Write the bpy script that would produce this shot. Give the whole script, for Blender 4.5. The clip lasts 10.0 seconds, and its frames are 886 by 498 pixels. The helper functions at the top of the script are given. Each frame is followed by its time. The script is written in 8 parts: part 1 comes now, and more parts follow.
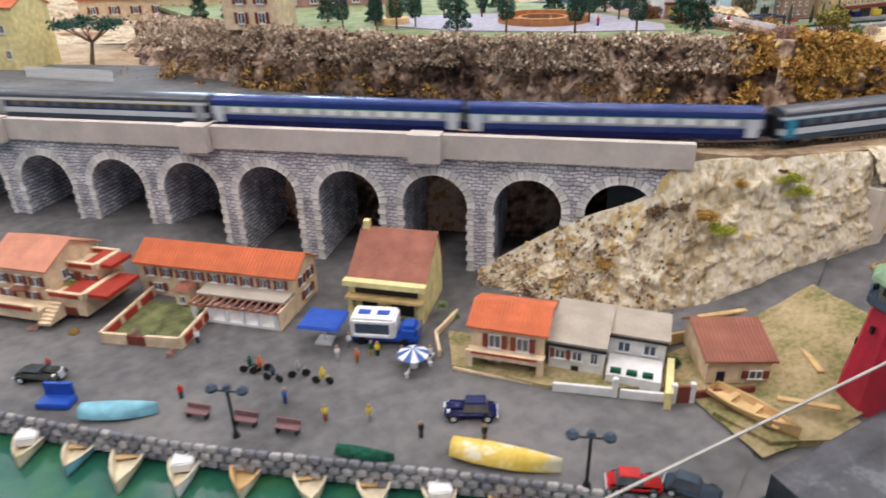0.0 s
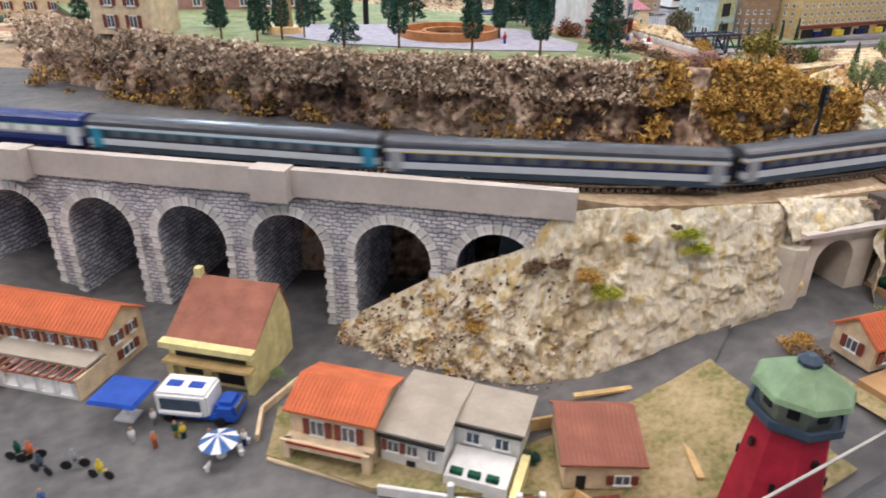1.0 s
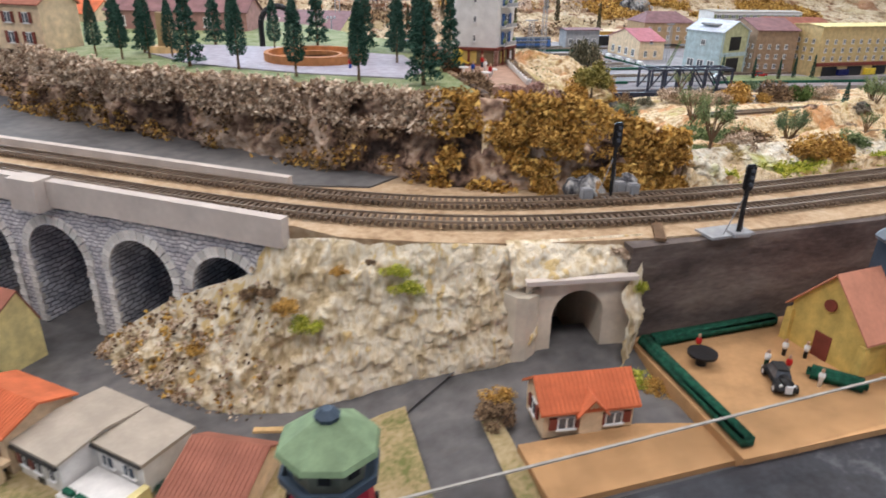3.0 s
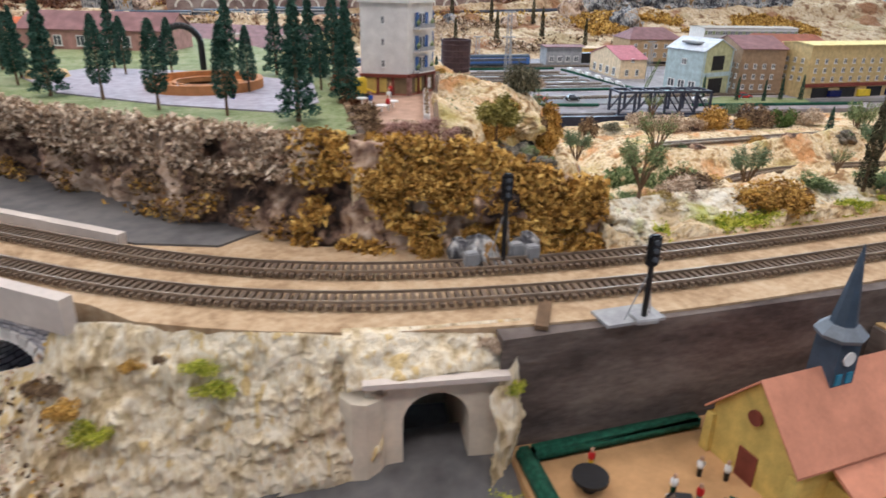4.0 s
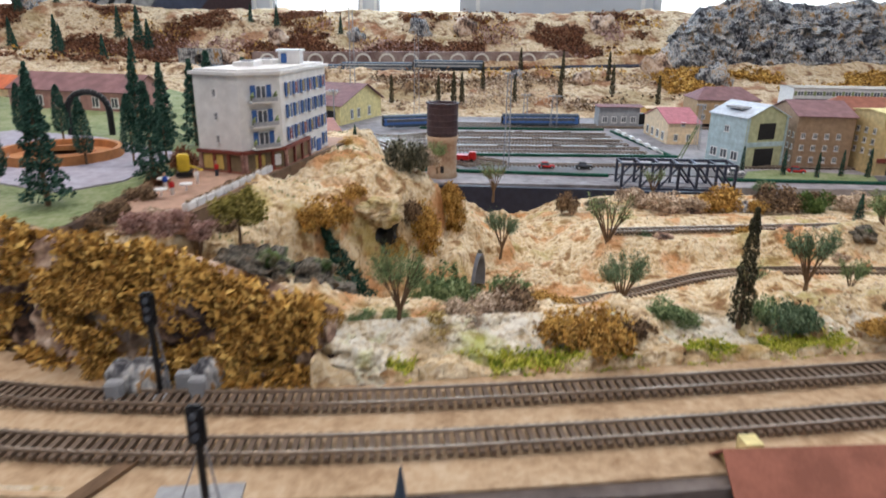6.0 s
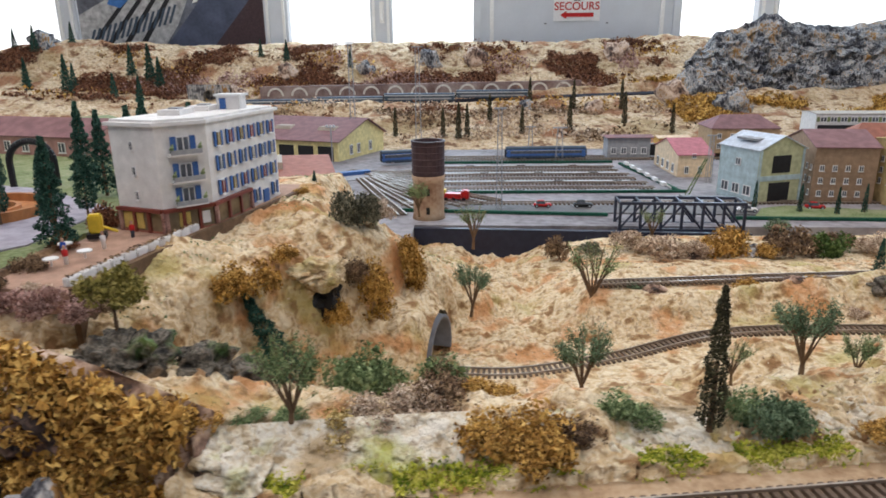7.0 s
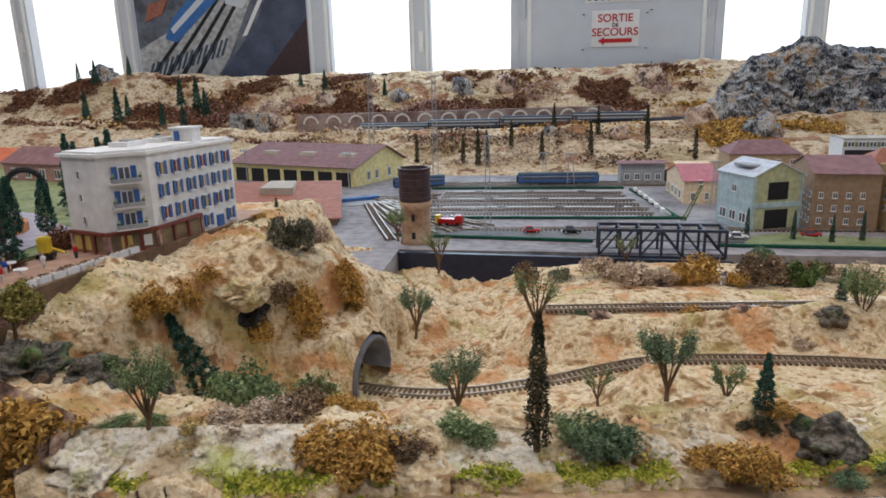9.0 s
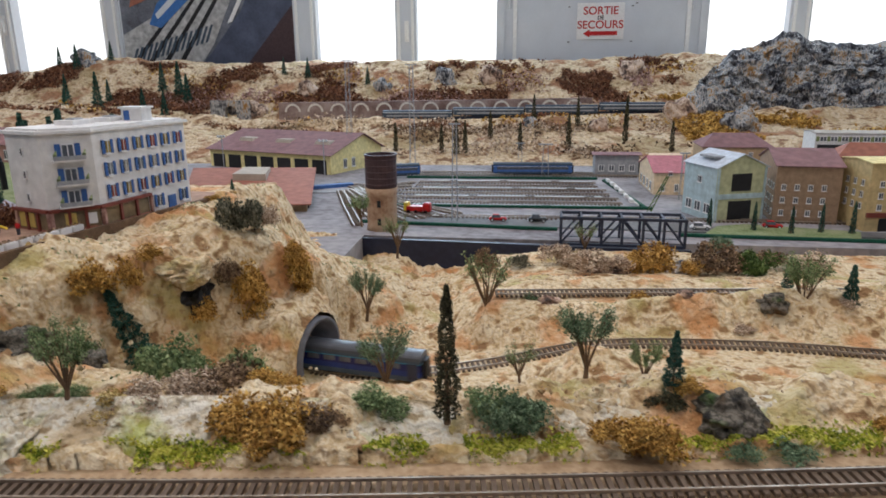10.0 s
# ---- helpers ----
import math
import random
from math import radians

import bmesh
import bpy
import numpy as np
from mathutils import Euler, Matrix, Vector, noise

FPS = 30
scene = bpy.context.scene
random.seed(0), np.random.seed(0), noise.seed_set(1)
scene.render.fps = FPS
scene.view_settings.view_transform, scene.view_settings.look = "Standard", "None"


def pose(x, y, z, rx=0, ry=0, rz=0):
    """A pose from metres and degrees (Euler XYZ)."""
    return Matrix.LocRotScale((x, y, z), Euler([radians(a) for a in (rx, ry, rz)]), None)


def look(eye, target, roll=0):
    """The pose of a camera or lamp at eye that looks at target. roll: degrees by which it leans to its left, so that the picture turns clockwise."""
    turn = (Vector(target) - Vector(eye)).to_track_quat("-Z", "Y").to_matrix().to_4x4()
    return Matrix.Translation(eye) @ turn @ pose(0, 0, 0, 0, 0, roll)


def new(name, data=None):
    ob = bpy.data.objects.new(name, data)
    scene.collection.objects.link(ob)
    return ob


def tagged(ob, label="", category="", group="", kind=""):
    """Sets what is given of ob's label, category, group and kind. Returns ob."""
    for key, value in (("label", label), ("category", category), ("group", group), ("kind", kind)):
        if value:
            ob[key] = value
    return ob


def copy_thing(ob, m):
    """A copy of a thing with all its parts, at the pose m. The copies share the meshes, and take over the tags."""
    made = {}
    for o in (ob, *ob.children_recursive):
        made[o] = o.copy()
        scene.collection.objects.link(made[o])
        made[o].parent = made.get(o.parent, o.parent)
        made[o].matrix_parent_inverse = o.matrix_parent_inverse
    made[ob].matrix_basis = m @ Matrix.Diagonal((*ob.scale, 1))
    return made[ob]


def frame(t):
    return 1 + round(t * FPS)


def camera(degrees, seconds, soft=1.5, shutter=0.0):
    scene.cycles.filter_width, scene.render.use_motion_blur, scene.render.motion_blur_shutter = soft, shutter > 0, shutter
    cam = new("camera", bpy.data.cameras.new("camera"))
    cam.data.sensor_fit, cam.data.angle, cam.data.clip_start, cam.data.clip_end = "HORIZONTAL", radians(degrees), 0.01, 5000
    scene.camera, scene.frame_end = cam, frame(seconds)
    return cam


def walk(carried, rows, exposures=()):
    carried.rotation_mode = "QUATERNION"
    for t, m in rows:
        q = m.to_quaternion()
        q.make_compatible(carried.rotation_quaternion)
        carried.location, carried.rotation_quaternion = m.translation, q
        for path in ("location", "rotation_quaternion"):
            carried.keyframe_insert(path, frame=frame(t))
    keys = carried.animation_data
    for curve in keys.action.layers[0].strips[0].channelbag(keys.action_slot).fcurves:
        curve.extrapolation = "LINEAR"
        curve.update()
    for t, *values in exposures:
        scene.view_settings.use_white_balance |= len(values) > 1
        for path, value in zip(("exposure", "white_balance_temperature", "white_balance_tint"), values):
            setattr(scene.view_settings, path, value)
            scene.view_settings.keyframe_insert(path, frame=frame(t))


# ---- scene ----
K = 0.75  # metres to one unit of the plan
cam = camera(68.0, 10.0, soft=1.7, shutter=0.4)
PATH = [
    (0, (0.227, 0.139, 0.442), (0.88, 1.82, -0.422), -1.5),
    (0.5, (0.337, 0.181, 0.442), (1.018, 1.848, -0.428), -0.2),
    (1, (0.439, 0.218, 0.441), (1.142, 1.882, -0.418), 0.6),
    (1.5, (0.539, 0.186, 0.441), (1.137, 1.894, -0.409), 0.4),
    (2, (0.676, 0.1, 0.445), (1.167, 1.845, -0.401), 1.8),
    (2.2, (0.715, 0.08, 0.444), (1.175, 1.836, -0.396), 1.3),
    (3.3, (0.918, 0.135, 0.44), (1.355, 1.924, -0.34), 1.1),
    (3.5, (0.958, 0.16, 0.449), (1.37, 1.958, -0.326), 0.9),
    (4, (1.06, 0.232, 0.446), (1.483, 2.032, -0.316), 1.1),
    (4.5, (1.193, 0.241, 0.439), (1.54, 2.06, -0.316), 0.0),
    (5, (1.349, 0.216, 0.449), (1.585, 2.055, -0.299), 2.5),
    (5.5, (1.434, 0.236, 0.456), (1.542, 2.1, -0.26), 1.0),
    (6, (1.514, 0.336, 0.477), (1.54, 2.231, -0.163), 0.7),
    (6.2, (1.539, 0.378, 0.483), (1.543, 2.283, -0.126), 0.2),
    (7.3, (1.673, 0.465, 0.492), (1.578, 2.382, -0.07), -0.5),
    (7.5, (1.713, 0.466, 0.493), (1.592, 2.383, -0.064), -0.4),
    (8, (1.773, 0.455, 0.496), (1.588, 2.379, -0.02), -0.8),
    (8.5, (1.803, 0.443, 0.497), (1.592, 2.368, -0.001), -1.0),
    (9, (1.822, 0.435, 0.499), (1.575, 2.358, 0.008), -1.4),
    (9.5, (1.859, 0.43, 0.494), (1.626, 2.355, 0.006), -1.1),
    (10, (1.893, 0.43, 0.486), (1.671, 2.35, -0.028), -0.5),
]
walk(cam, [(t, look(Vector(eye) * K, Vector(target) * K, roll)) for t, eye, target, roll in PATH], [(0, 0.1), (2, 0.05), (3.5, -0.1), (5, -0.2), (6.2, -0.4), (7.5, -0.55), (8.5, -0.7), (10, -0.75)])

# ---- world and lights ----
world = bpy.data.worlds.new("world")
scene.world = world
world.use_nodes = True
sky = world.node_tree.nodes.new("ShaderNodeTexSky")
sky.sky_type, sky.sun_disc, sky.sun_elevation, sky.sun_rotation = "NISHITA", False, radians(38), radians(160)
world.node_tree.links.new(sky.outputs[0], world.node_tree.nodes["Background"].inputs[0])
world.node_tree.nodes["Background"].inputs[1].default_value = 0.12


def area(name, x, y, z, sx, sy, watts, colour, rx=0, rz=0):
    lamp = bpy.data.lights.new(name, "AREA")
    lamp.shape, lamp.size, lamp.size_y, lamp.energy, lamp.color = "RECTANGLE", sx * K, sy * K, watts, colour
    ob = new(name, lamp)
    ob.matrix_world = pose(x * K, y * K, z * K, rx, 0, rz)
    return ob


WARM = (1.0, 0.92, 0.9)
for lx in (-2.2, 0.6, 3.4):
    for ly in (-0.6, 1.7, 4.0):
        area("ceiling_tube_light", lx, ly, 2.75, 2.0, 0.3, 21 if ly < 3 else 5, WARM)
for wx, ww in ((-2.0, 0.8), (0.56, 0.65), (1.38, 0.65), (3.6, 0.6), (4.6, 1.0)):
    area("window_daylight", wx, 5.84, 1.5, ww, 1.6, 30, (0.55, 0.77, 1.0), -90)


# ---- materials ----
def ramp_mat(name, stops, scale=60.0, rough=0.8, bump=0.3, detail=6.0, metal=0.0, fine=0.25, spec=0.3, per_piece=0.0, stretch=(1, 1, 1), island=False, contrast=1.5):
    m = bpy.data.materials.new(name)
    m.use_nodes = True
    nt = m.node_tree
    nd, ln = nt.nodes, nt.links
    b = nd["Principled BSDF"]
    b.inputs["Roughness"].default_value, b.inputs["Metallic"].default_value = rough, metal
    b.inputs["Specular IOR Level"].default_value = spec
    co = nd.new("ShaderNodeTexCoord")
    mp = nd.new("ShaderNodeMapping")
    mp.inputs["Scale"].default_value = stretch
    ln.new(co.outputs["Object"], mp.inputs[0])
    n1 = nd.new("ShaderNodeTexNoise")
    n1.inputs["Scale"].default_value, n1.inputs["Detail"].default_value = scale, detail
    n2 = nd.new("ShaderNodeTexNoise")
    n2.inputs["Scale"].default_value, n2.inputs["Detail"].default_value = scale * 7.3, 3.0
    ln.new(mp.outputs[0], n1.inputs[0])
    ln.new(mp.outputs[0], n2.inputs[0])
    mix = nd.new("ShaderNodeMix")
    mix.inputs[0].default_value = fine
    ln.new(n1.outputs[0], mix.inputs[2])
    ln.new(n2.outputs[0], mix.inputs[3])
    mr = nd.new("ShaderNodeMath")
    mr.operation = "MULTIPLY_ADD"
    mr.inputs[1].default_value, mr.inputs[2].default_value = contrast, 0.5 - 0.5 * contrast
    ln.new(mix.outputs[0], mr.inputs[0])
    fac = mr.outputs[0]
    if per_piece:
        rnd = nd.new("ShaderNodeNewGeometry" if island else "ShaderNodeObjectInfo").outputs["Random Per Island" if island else "Random"]
        add = nd.new("ShaderNodeMath")
        add.operation = "MULTIPLY_ADD"
        add.inputs[1].default_value = per_piece
        ln.new(rnd, add.inputs[0])
        ln.new(fac, add.inputs[2])
        off = nd.new("ShaderNodeMath")
        off.operation = "SUBTRACT"
        off.inputs[1].default_value = per_piece / 2
        ln.new(add.outputs[0], off.inputs[0])
        fac = off.outputs[0]
    r = nd.new("ShaderNodeValToRGB")
    els = r.color_ramp.elements
    while len(els) < len(stops):
        els.new(0.5)
    for e, (p, c) in zip(els, stops):
        e.position, e.color = p, (*c, 1)
    ln.new(fac, r.inputs[0])
    ln.new(r.outputs[0], b.inputs["Base Color"])
    if bump:
        bp = nd.new("ShaderNodeBump")
        bp.inputs["Strength"].default_value, bp.inputs["Distance"].default_value = bump, 0.003
        ln.new(fac, bp.inputs["Height"])
        ln.new(bp.outputs[0], b.inputs["Normal"])
    return m


def paint(name, c, rough=0.6, var=0.18, scale=90.0, bump=0.12, **more):
    dark = tuple(v * (1 - var) for v in c)
    light = tuple(min(1, v * (1 + var)) for v in c)
    return ramp_mat(name, [(0.3, dark), (0.52, c), (0.72, light)], scale, rough, bump, **more)


def glowing(name, c, power):
    m = bpy.data.materials.new(name)
    m.use_nodes = True
    b = m.node_tree.nodes["Principled BSDF"]
    b.inputs["Base Color"].default_value = (*c, 1)
    b.inputs["Emission Color"].default_value = (*c, 1)
    b.inputs["Emission Strength"].default_value = power
    return m


def masonry(name, c1, c2, mortar, sx, sy, rough=0.9):
    """Coursed stone in the uv of the wall (metres along, metres up)."""
    m = bpy.data.materials.new(name)
    m.use_nodes = True
    nd, ln = m.node_tree.nodes, m.node_tree.links
    b = nd["Principled BSDF"]
    b.inputs["Roughness"].default_value = rough
    b.inputs["Specular IOR Level"].default_value = 0.2
    co = nd.new("ShaderNodeUVMap")
    no = nd.new("ShaderNodeTexNoise")
    no.inputs["Scale"].default_value = 90
    ln.new(co.outputs[0], no.inputs[0])
    warp = nd.new("ShaderNodeMix")
    warp.data_type, warp.blend_type = "RGBA", "LINEAR_LIGHT"
    warp.inputs[0].default_value = 0.0035
    ln.new(co.outputs[0], warp.inputs[6])
    ln.new(no.outputs[1], warp.inputs[7])
    br = nd.new("ShaderNodeTexBrick")
    br.inputs["Scale"].default_value = 1.0
    br.inputs["Brick Width"].default_value, br.inputs["Row Height"].default_value = sx, sy
    br.inputs["Mortar Size"].default_value, br.inputs["Mortar Smooth"].default_value = 0.0008, 0.6
    br.inputs["Color1"].default_value, br.inputs["Color2"].default_value, br.inputs["Mortar"].default_value = (*c1, 1), (*c2, 1), (*mortar, 1)
    ln.new(warp.outputs[2], br.inputs[0])
    n2 = nd.new("ShaderNodeTexNoise")
    n2.inputs["Scale"].default_value, n2.inputs["Detail"].default_value = 45, 6
    ln.new(co.outputs[0], n2.inputs[0])
    r = nd.new("ShaderNodeValToRGB")
    r.color_ramp.elements[0].position, r.color_ramp.elements[0].color = 0.3, (0.55, 0.55, 0.58, 1)
    r.color_ramp.elements[1].position, r.color_ramp.elements[1].color = 0.7, (1.25, 1.22, 1.18, 1)
    ln.new(n2.outputs[0], r.inputs[0])
    mul = nd.new("ShaderNodeMix")
    mul.data_type, mul.blend_type = "RGBA", "MULTIPLY"
    mul.inputs[0].default_value = 1.0
    ln.new(br.outputs[0], mul.inputs[6])
    ln.new(r.outputs[0], mul.inputs[7])
    ln.new(mul.outputs[2], b.inputs["Base Color"])
    bp = nd.new("ShaderNodeBump")
    bp.inputs["Strength"].default_value, bp.inputs["Distance"].default_value = 0.7, 0.0015
    bp.invert = True
    ln.new(br.outputs[1], bp.inputs["Height"])
    ln.new(bp.outputs[0], b.inputs["Normal"])
    return m


def plaster(name, crease_shade, mid, pale, stain, moss, k):
    """Crinkled modelling plaster: three tones of relief, the darkest painting micro shadows into creases, rubbed-in
    stain and thin washes of moss colour.
    """
    m = bpy.data.materials.new(name)
    m.use_nodes = True
    nd, ln = m.node_tree.nodes, m.node_tree.links
    b = nd["Principled BSDF"]
    b.inputs["Roughness"].default_value = 0.95
    b.inputs["Specular IOR Level"].default_value = 0.2
    co = nd.new("ShaderNodeTexCoord").outputs["Object"]

    def tex(scale, detail, kind="FBM", shift=0.0):
        n = nd.new("ShaderNodeTexNoise")
        n.noise_type = kind
        n.inputs["Scale"].default_value, n.inputs["Detail"].default_value = scale, detail
        mp = nd.new("ShaderNodeMapping")
        mp.inputs["Location"].default_value = (shift, shift * 0.7, 0)
        ln.new(co, mp.inputs[0])
        ln.new(mp.outputs[0], n.inputs[0])
        return n.outputs[0]

    def ramp(src, stops):
        r = nd.new("ShaderNodeValToRGB")
        els = r.color_ramp.elements
        while len(els) < len(stops):
            els.new(0.5)
        for e, (p, c) in zip(els, stops):
            e.position, e.color = p, (*c, 1)
        ln.new(src, r.inputs[0])
        return r.outputs[0]

    def blend(fac, a, c):
        x = nd.new("ShaderNodeMix")
        x.data_type = "RGBA"
        ln.new(fac, x.inputs[0])
        ln.new(a, x.inputs[6])
        x.inputs[7].default_value = (*c, 1)
        return x.outputs[2]

    g0, g1 = (0, 0, 0), (0.8, 0.8, 0.8)
    flakes = tex(52 * k, 10, shift=5.5)
    # the bump's hollows take the darkest tone, a painted crease shadow
    col = ramp(flakes, [(0.36, crease_shade), (0.43, mid), (0.5, pale), (0.55, mid), (0.62, pale)])
    col = blend(ramp(tex(17 * k, 9, shift=3.1), [(0.53, g0), (0.62, g1)]), col, stain)
    col = blend(ramp(tex(10 * k, 9, shift=7.7), [(0.56, g0), (0.65, (0.7, 0.7, 0.7))]), col, moss)
    # fine specks of the same painted shadow tone
    col = blend(ramp(tex(120 * k, 6, shift=1.3), [(0.56, g0), (0.64, (0.65, 0.65, 0.65))]), col, crease_shade)
    ln.new(col, b.inputs["Base Color"])
    bp = nd.new("ShaderNodeBump")
    bp.inputs["Strength"].default_value, bp.inputs["Distance"].default_value = 1.0, 0.012 / max(k, 0.4)
    ln.new(flakes, bp.inputs["Height"])
    fine = nd.new("ShaderNodeBump")
    fine.inputs["Strength"].default_value, fine.inputs["Distance"].default_value = 1.0, 0.005 / max(k, 0.4)
    ln.new(tex(140 * k, 6, shift=2.2), fine.inputs["Height"])
    ln.new(bp.outputs[0], fine.inputs["Normal"])
    ln.new(fine.outputs[0], b.inputs["Normal"])
    return m


ASPHALT = ramp_mat("asphalt", [(0.25, (0.085, 0.082, 0.084)), (0.5, (0.128, 0.125, 0.128)), (0.75, (0.18, 0.172, 0.17))], 9, 0.75, 0.25, fine=0.4, contrast=1.9)
SAND = ramp_mat("sand_ballast", [(0.25, (0.29, 0.185, 0.105)), (0.5, (0.47, 0.335, 0.21)), (0.75, (0.58, 0.45, 0.31))], 22, 0.95, 0.6, fine=0.45)
ROCK = ramp_mat("cream_plaster_rock", [(0.25, (0.42, 0.32, 0.19)), (0.37, (0.62, 0.5, 0.32)), (0.5, (0.76, 0.66, 0.49)), (0.62, (0.8, 0.73, 0.6)), (0.76, (0.66, 0.5, 0.25))], 17, 0.95, 1.8, 10, fine=0.5, contrast=2.3, stretch=(1, 1, 0.4))
CLIFF = ramp_mat("brown_cork_cliff", [(0.3, (0.053, 0.038, 0.033)), (0.43, (0.240, 0.150, 0.112)), (0.55, (0.495, 0.352, 0.255)), (0.68, (0.675, 0.540, 0.435)), (0.8, (0.450, 0.240, 0.105))], 14, 0.95, 1.2, 8, fine=0.35, contrast=2.1)
VALLEY = plaster("painted_plaster_hill", (0.32, 0.185, 0.09), (0.66, 0.49, 0.28), (0.82, 0.7, 0.5), (0.64, 0.31, 0.13), (0.48, 0.41, 0.15), 1.0)
BACKHILL = plaster("ochre_plaster_hill", (0.24, 0.13, 0.075), (0.55, 0.39, 0.23), (0.70, 0.56, 0.39), (0.32, 0.13, 0.06), (0.38, 0.28, 0.14), 0.45)
GREYROCK = ramp_mat("grey_rock", [(0.3, (0.045, 0.045, 0.055)), (0.43, (0.16, 0.16, 0.17)), (0.56, (0.36, 0.36, 0.36)), (0.68, (0.5, 0.48, 0.46)), (0.78, (0.34, 0.19, 0.07))], 19, 0.95, 1.8, 10, fine=0.45, contrast=2.9, stretch=(1, 1, 0.4))
PARKGREEN = ramp_mat("park_grass", [(0.3, (0.120, 0.156, 0.060)), (0.5, (0.216, 0.258, 0.120)), (0.7, (0.300, 0.312, 0.192))], 30, 0.95, 0.5, fine=0.5)
VIADUCT = masonry("viaduct_stone", (0.84, 0.83, 0.87), (0.56, 0.56, 0.62), (0.26, 0.26, 0.3), 0.0085, 0.0042)
INNER = masonry("arch_lining_stone", (0.8, 0.83, 0.9), (0.5, 0.53, 0.62), (0.13, 0.13, 0.17), 0.012, 0.005)
QUOIN = paint("pale_dressed_stone", (0.74, 0.72, 0.7), 0.9, 0.25, 60, per_piece=0.35)
CONCRETE = paint("parapet_concrete", (0.58, 0.52, 0.48), 0.9, 0.12, 25)
DARKWALL = ramp_mat("dark_retaining_wall", [(0.3, (0.06, 0.046, 0.044)), (0.5, (0.115, 0.092, 0.085)), (0.72, (0.19, 0.16, 0.145))], 14, 0.8, 0.5, stretch=(1, 1, 3))
WATER = ramp_mat("harbour_water", [(0.3, (0.01, 0.05, 0.045)), (0.55, (0.02, 0.11, 0.07)), (0.75, (0.05, 0.16, 0.06))], 6, 0.12, 0.05, spec=0.5)
RAIL = paint("rail_steel", (0.42, 0.35, 0.29), 0.4, 0.2, metal=0.8)
SLEEPER = paint("dark_sleeper", (0.14, 0.1, 0.072), 0.8, per_piece=0.3)
CREAM = paint("cream_render", (0.72, 0.56, 0.38), 0.85)
PALEYELLOW = paint("pale_yellow_render", (0.76, 0.66, 0.32), 0.85)
OCHREYELLOW = paint("ochre_yellow_render", (0.62, 0.46, 0.14), 0.85)
WHITE = paint("white_render", (0.75, 0.74, 0.73), 0.8, 0.1)
BRIGHT = paint("white_paint", (0.8, 0.8, 0.8), 0.45, 0.06)
ROOFRED = paint("orange_red_roof", (0.6, 0.16, 0.07), 0.8, 0.2, 50)
ROOFBROWN = paint("brown_red_roof", (0.33, 0.13, 0.09), 0.8, 0.2, 50)
ROOFPINK = paint("salmon_roof", (0.6, 0.26, 0.17), 0.8, 0.15, 40)
ROOFMAUVE = paint("mauve_tile_roof", (0.24, 0.13, 0.135), 0.8, 0.2, 50)
ROOFGREY = paint("grey_beige_roof", (0.42, 0.37, 0.31), 0.85, 0.12, 40)
BROWNWOOD = paint("red_brown_wood", (0.2, 0.05, 0.035), 0.6)
# black that paints the shade inside openings, recesses and the cave mouth
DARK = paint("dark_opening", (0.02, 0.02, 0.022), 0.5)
GLASS = paint("window_glass", (0.1, 0.11, 0.13), 0.12, 0.3, spec=0.6)
BLUE = paint("blue_plastic", (0.02, 0.08, 0.42), 0.4)
BLUESHUT = paint("blue_shutter", (0.05, 0.13, 0.36), 0.6)
NAVY = paint("navy_lacquer", (0.012, 0.016, 0.09), 0.25)
BLACK = paint("black_plastic", (0.015, 0.015, 0.017), 0.4)
RED = paint("red_paint", (0.5, 0.02, 0.02), 0.4)
LIGHTRED = paint("tower_red", (0.42, 0.02, 0.045), 0.6)
GREENROOF = paint("green_roof", (0.2, 0.29, 0.17), 0.7)
HEDGE = paint("green_flock", (0.012, 0.09, 0.055), 0.95, 0.4, 220, 0.8)
CARD = paint("brown_card", (0.46, 0.27, 0.13), 0.9, 0.15, 40)
YELLOW = paint("yellow_paint", (0.75, 0.55, 0.05), 0.5)
WOOD = paint("pale_wood", (0.62, 0.42, 0.2), 0.7)
GREYWALL = paint("grey_render", (0.33, 0.34, 0.36), 0.85)
PALEBLUE = paint("pale_blue_render", (0.44, 0.56, 0.6), 0.8)
LIME = paint("pale_lime_render", (0.48, 0.49, 0.3), 0.8)
BEIGE = paint("beige_render", (0.42, 0.29, 0.17), 0.85)
TEAL = paint("teal_paint", (0.03, 0.25, 0.4), 0.35)
SLATE = paint("slate_blue", (0.05, 0.075, 0.11), 0.6)
TANK = paint("tank_iron", (0.06, 0.035, 0.04), 0.6)
STEEL = paint("dark_blue_steel", (0.035, 0.04, 0.065), 0.5)
ROOFCOACH = paint("coach_roof_grey", (0.07, 0.075, 0.09), 0.28)
COACHWHITE = paint("coach_white", (0.6, 0.64, 0.68), 0.3, 0.05)
COACHGREY = paint("coach_window_band", (0.03, 0.035, 0.06), 0.2)
COACHBLUE = paint("coach_blue", (0.018, 0.038, 0.17), 0.25)
GOLD = ramp_mat("ochre_lichen", [(0.25, (0.17, 0.085, 0.02)), (0.5, (0.50, 0.27, 0.06)), (0.75, (0.76, 0.50, 0.15))], 80, 0.95, 0.3, per_piece=0.6, island=True)
TAN = ramp_mat("tan_lichen", [(0.25, (0.24, 0.155, 0.105)), (0.5, (0.57, 0.43, 0.31)), (0.75, (0.78, 0.66, 0.53))], 80, 0.95, 0.3, per_piece=0.6, island=True)
MUD = ramp_mat("brown_lichen", [(0.25, (0.060, 0.036, 0.024)), (0.5, (0.192, 0.120, 0.072)), (0.75, (0.384, 0.264, 0.156))], 80, 0.95, 0.3, per_piece=0.6, island=True)
YELLOWGREEN = ramp_mat("yellow_green_moss", [(0.25, (0.14, 0.2, 0.02)), (0.5, (0.42, 0.44, 0.04)), (0.75, (0.66, 0.62, 0.14))], 80, 0.95, 0.3, per_piece=0.6, island=True)
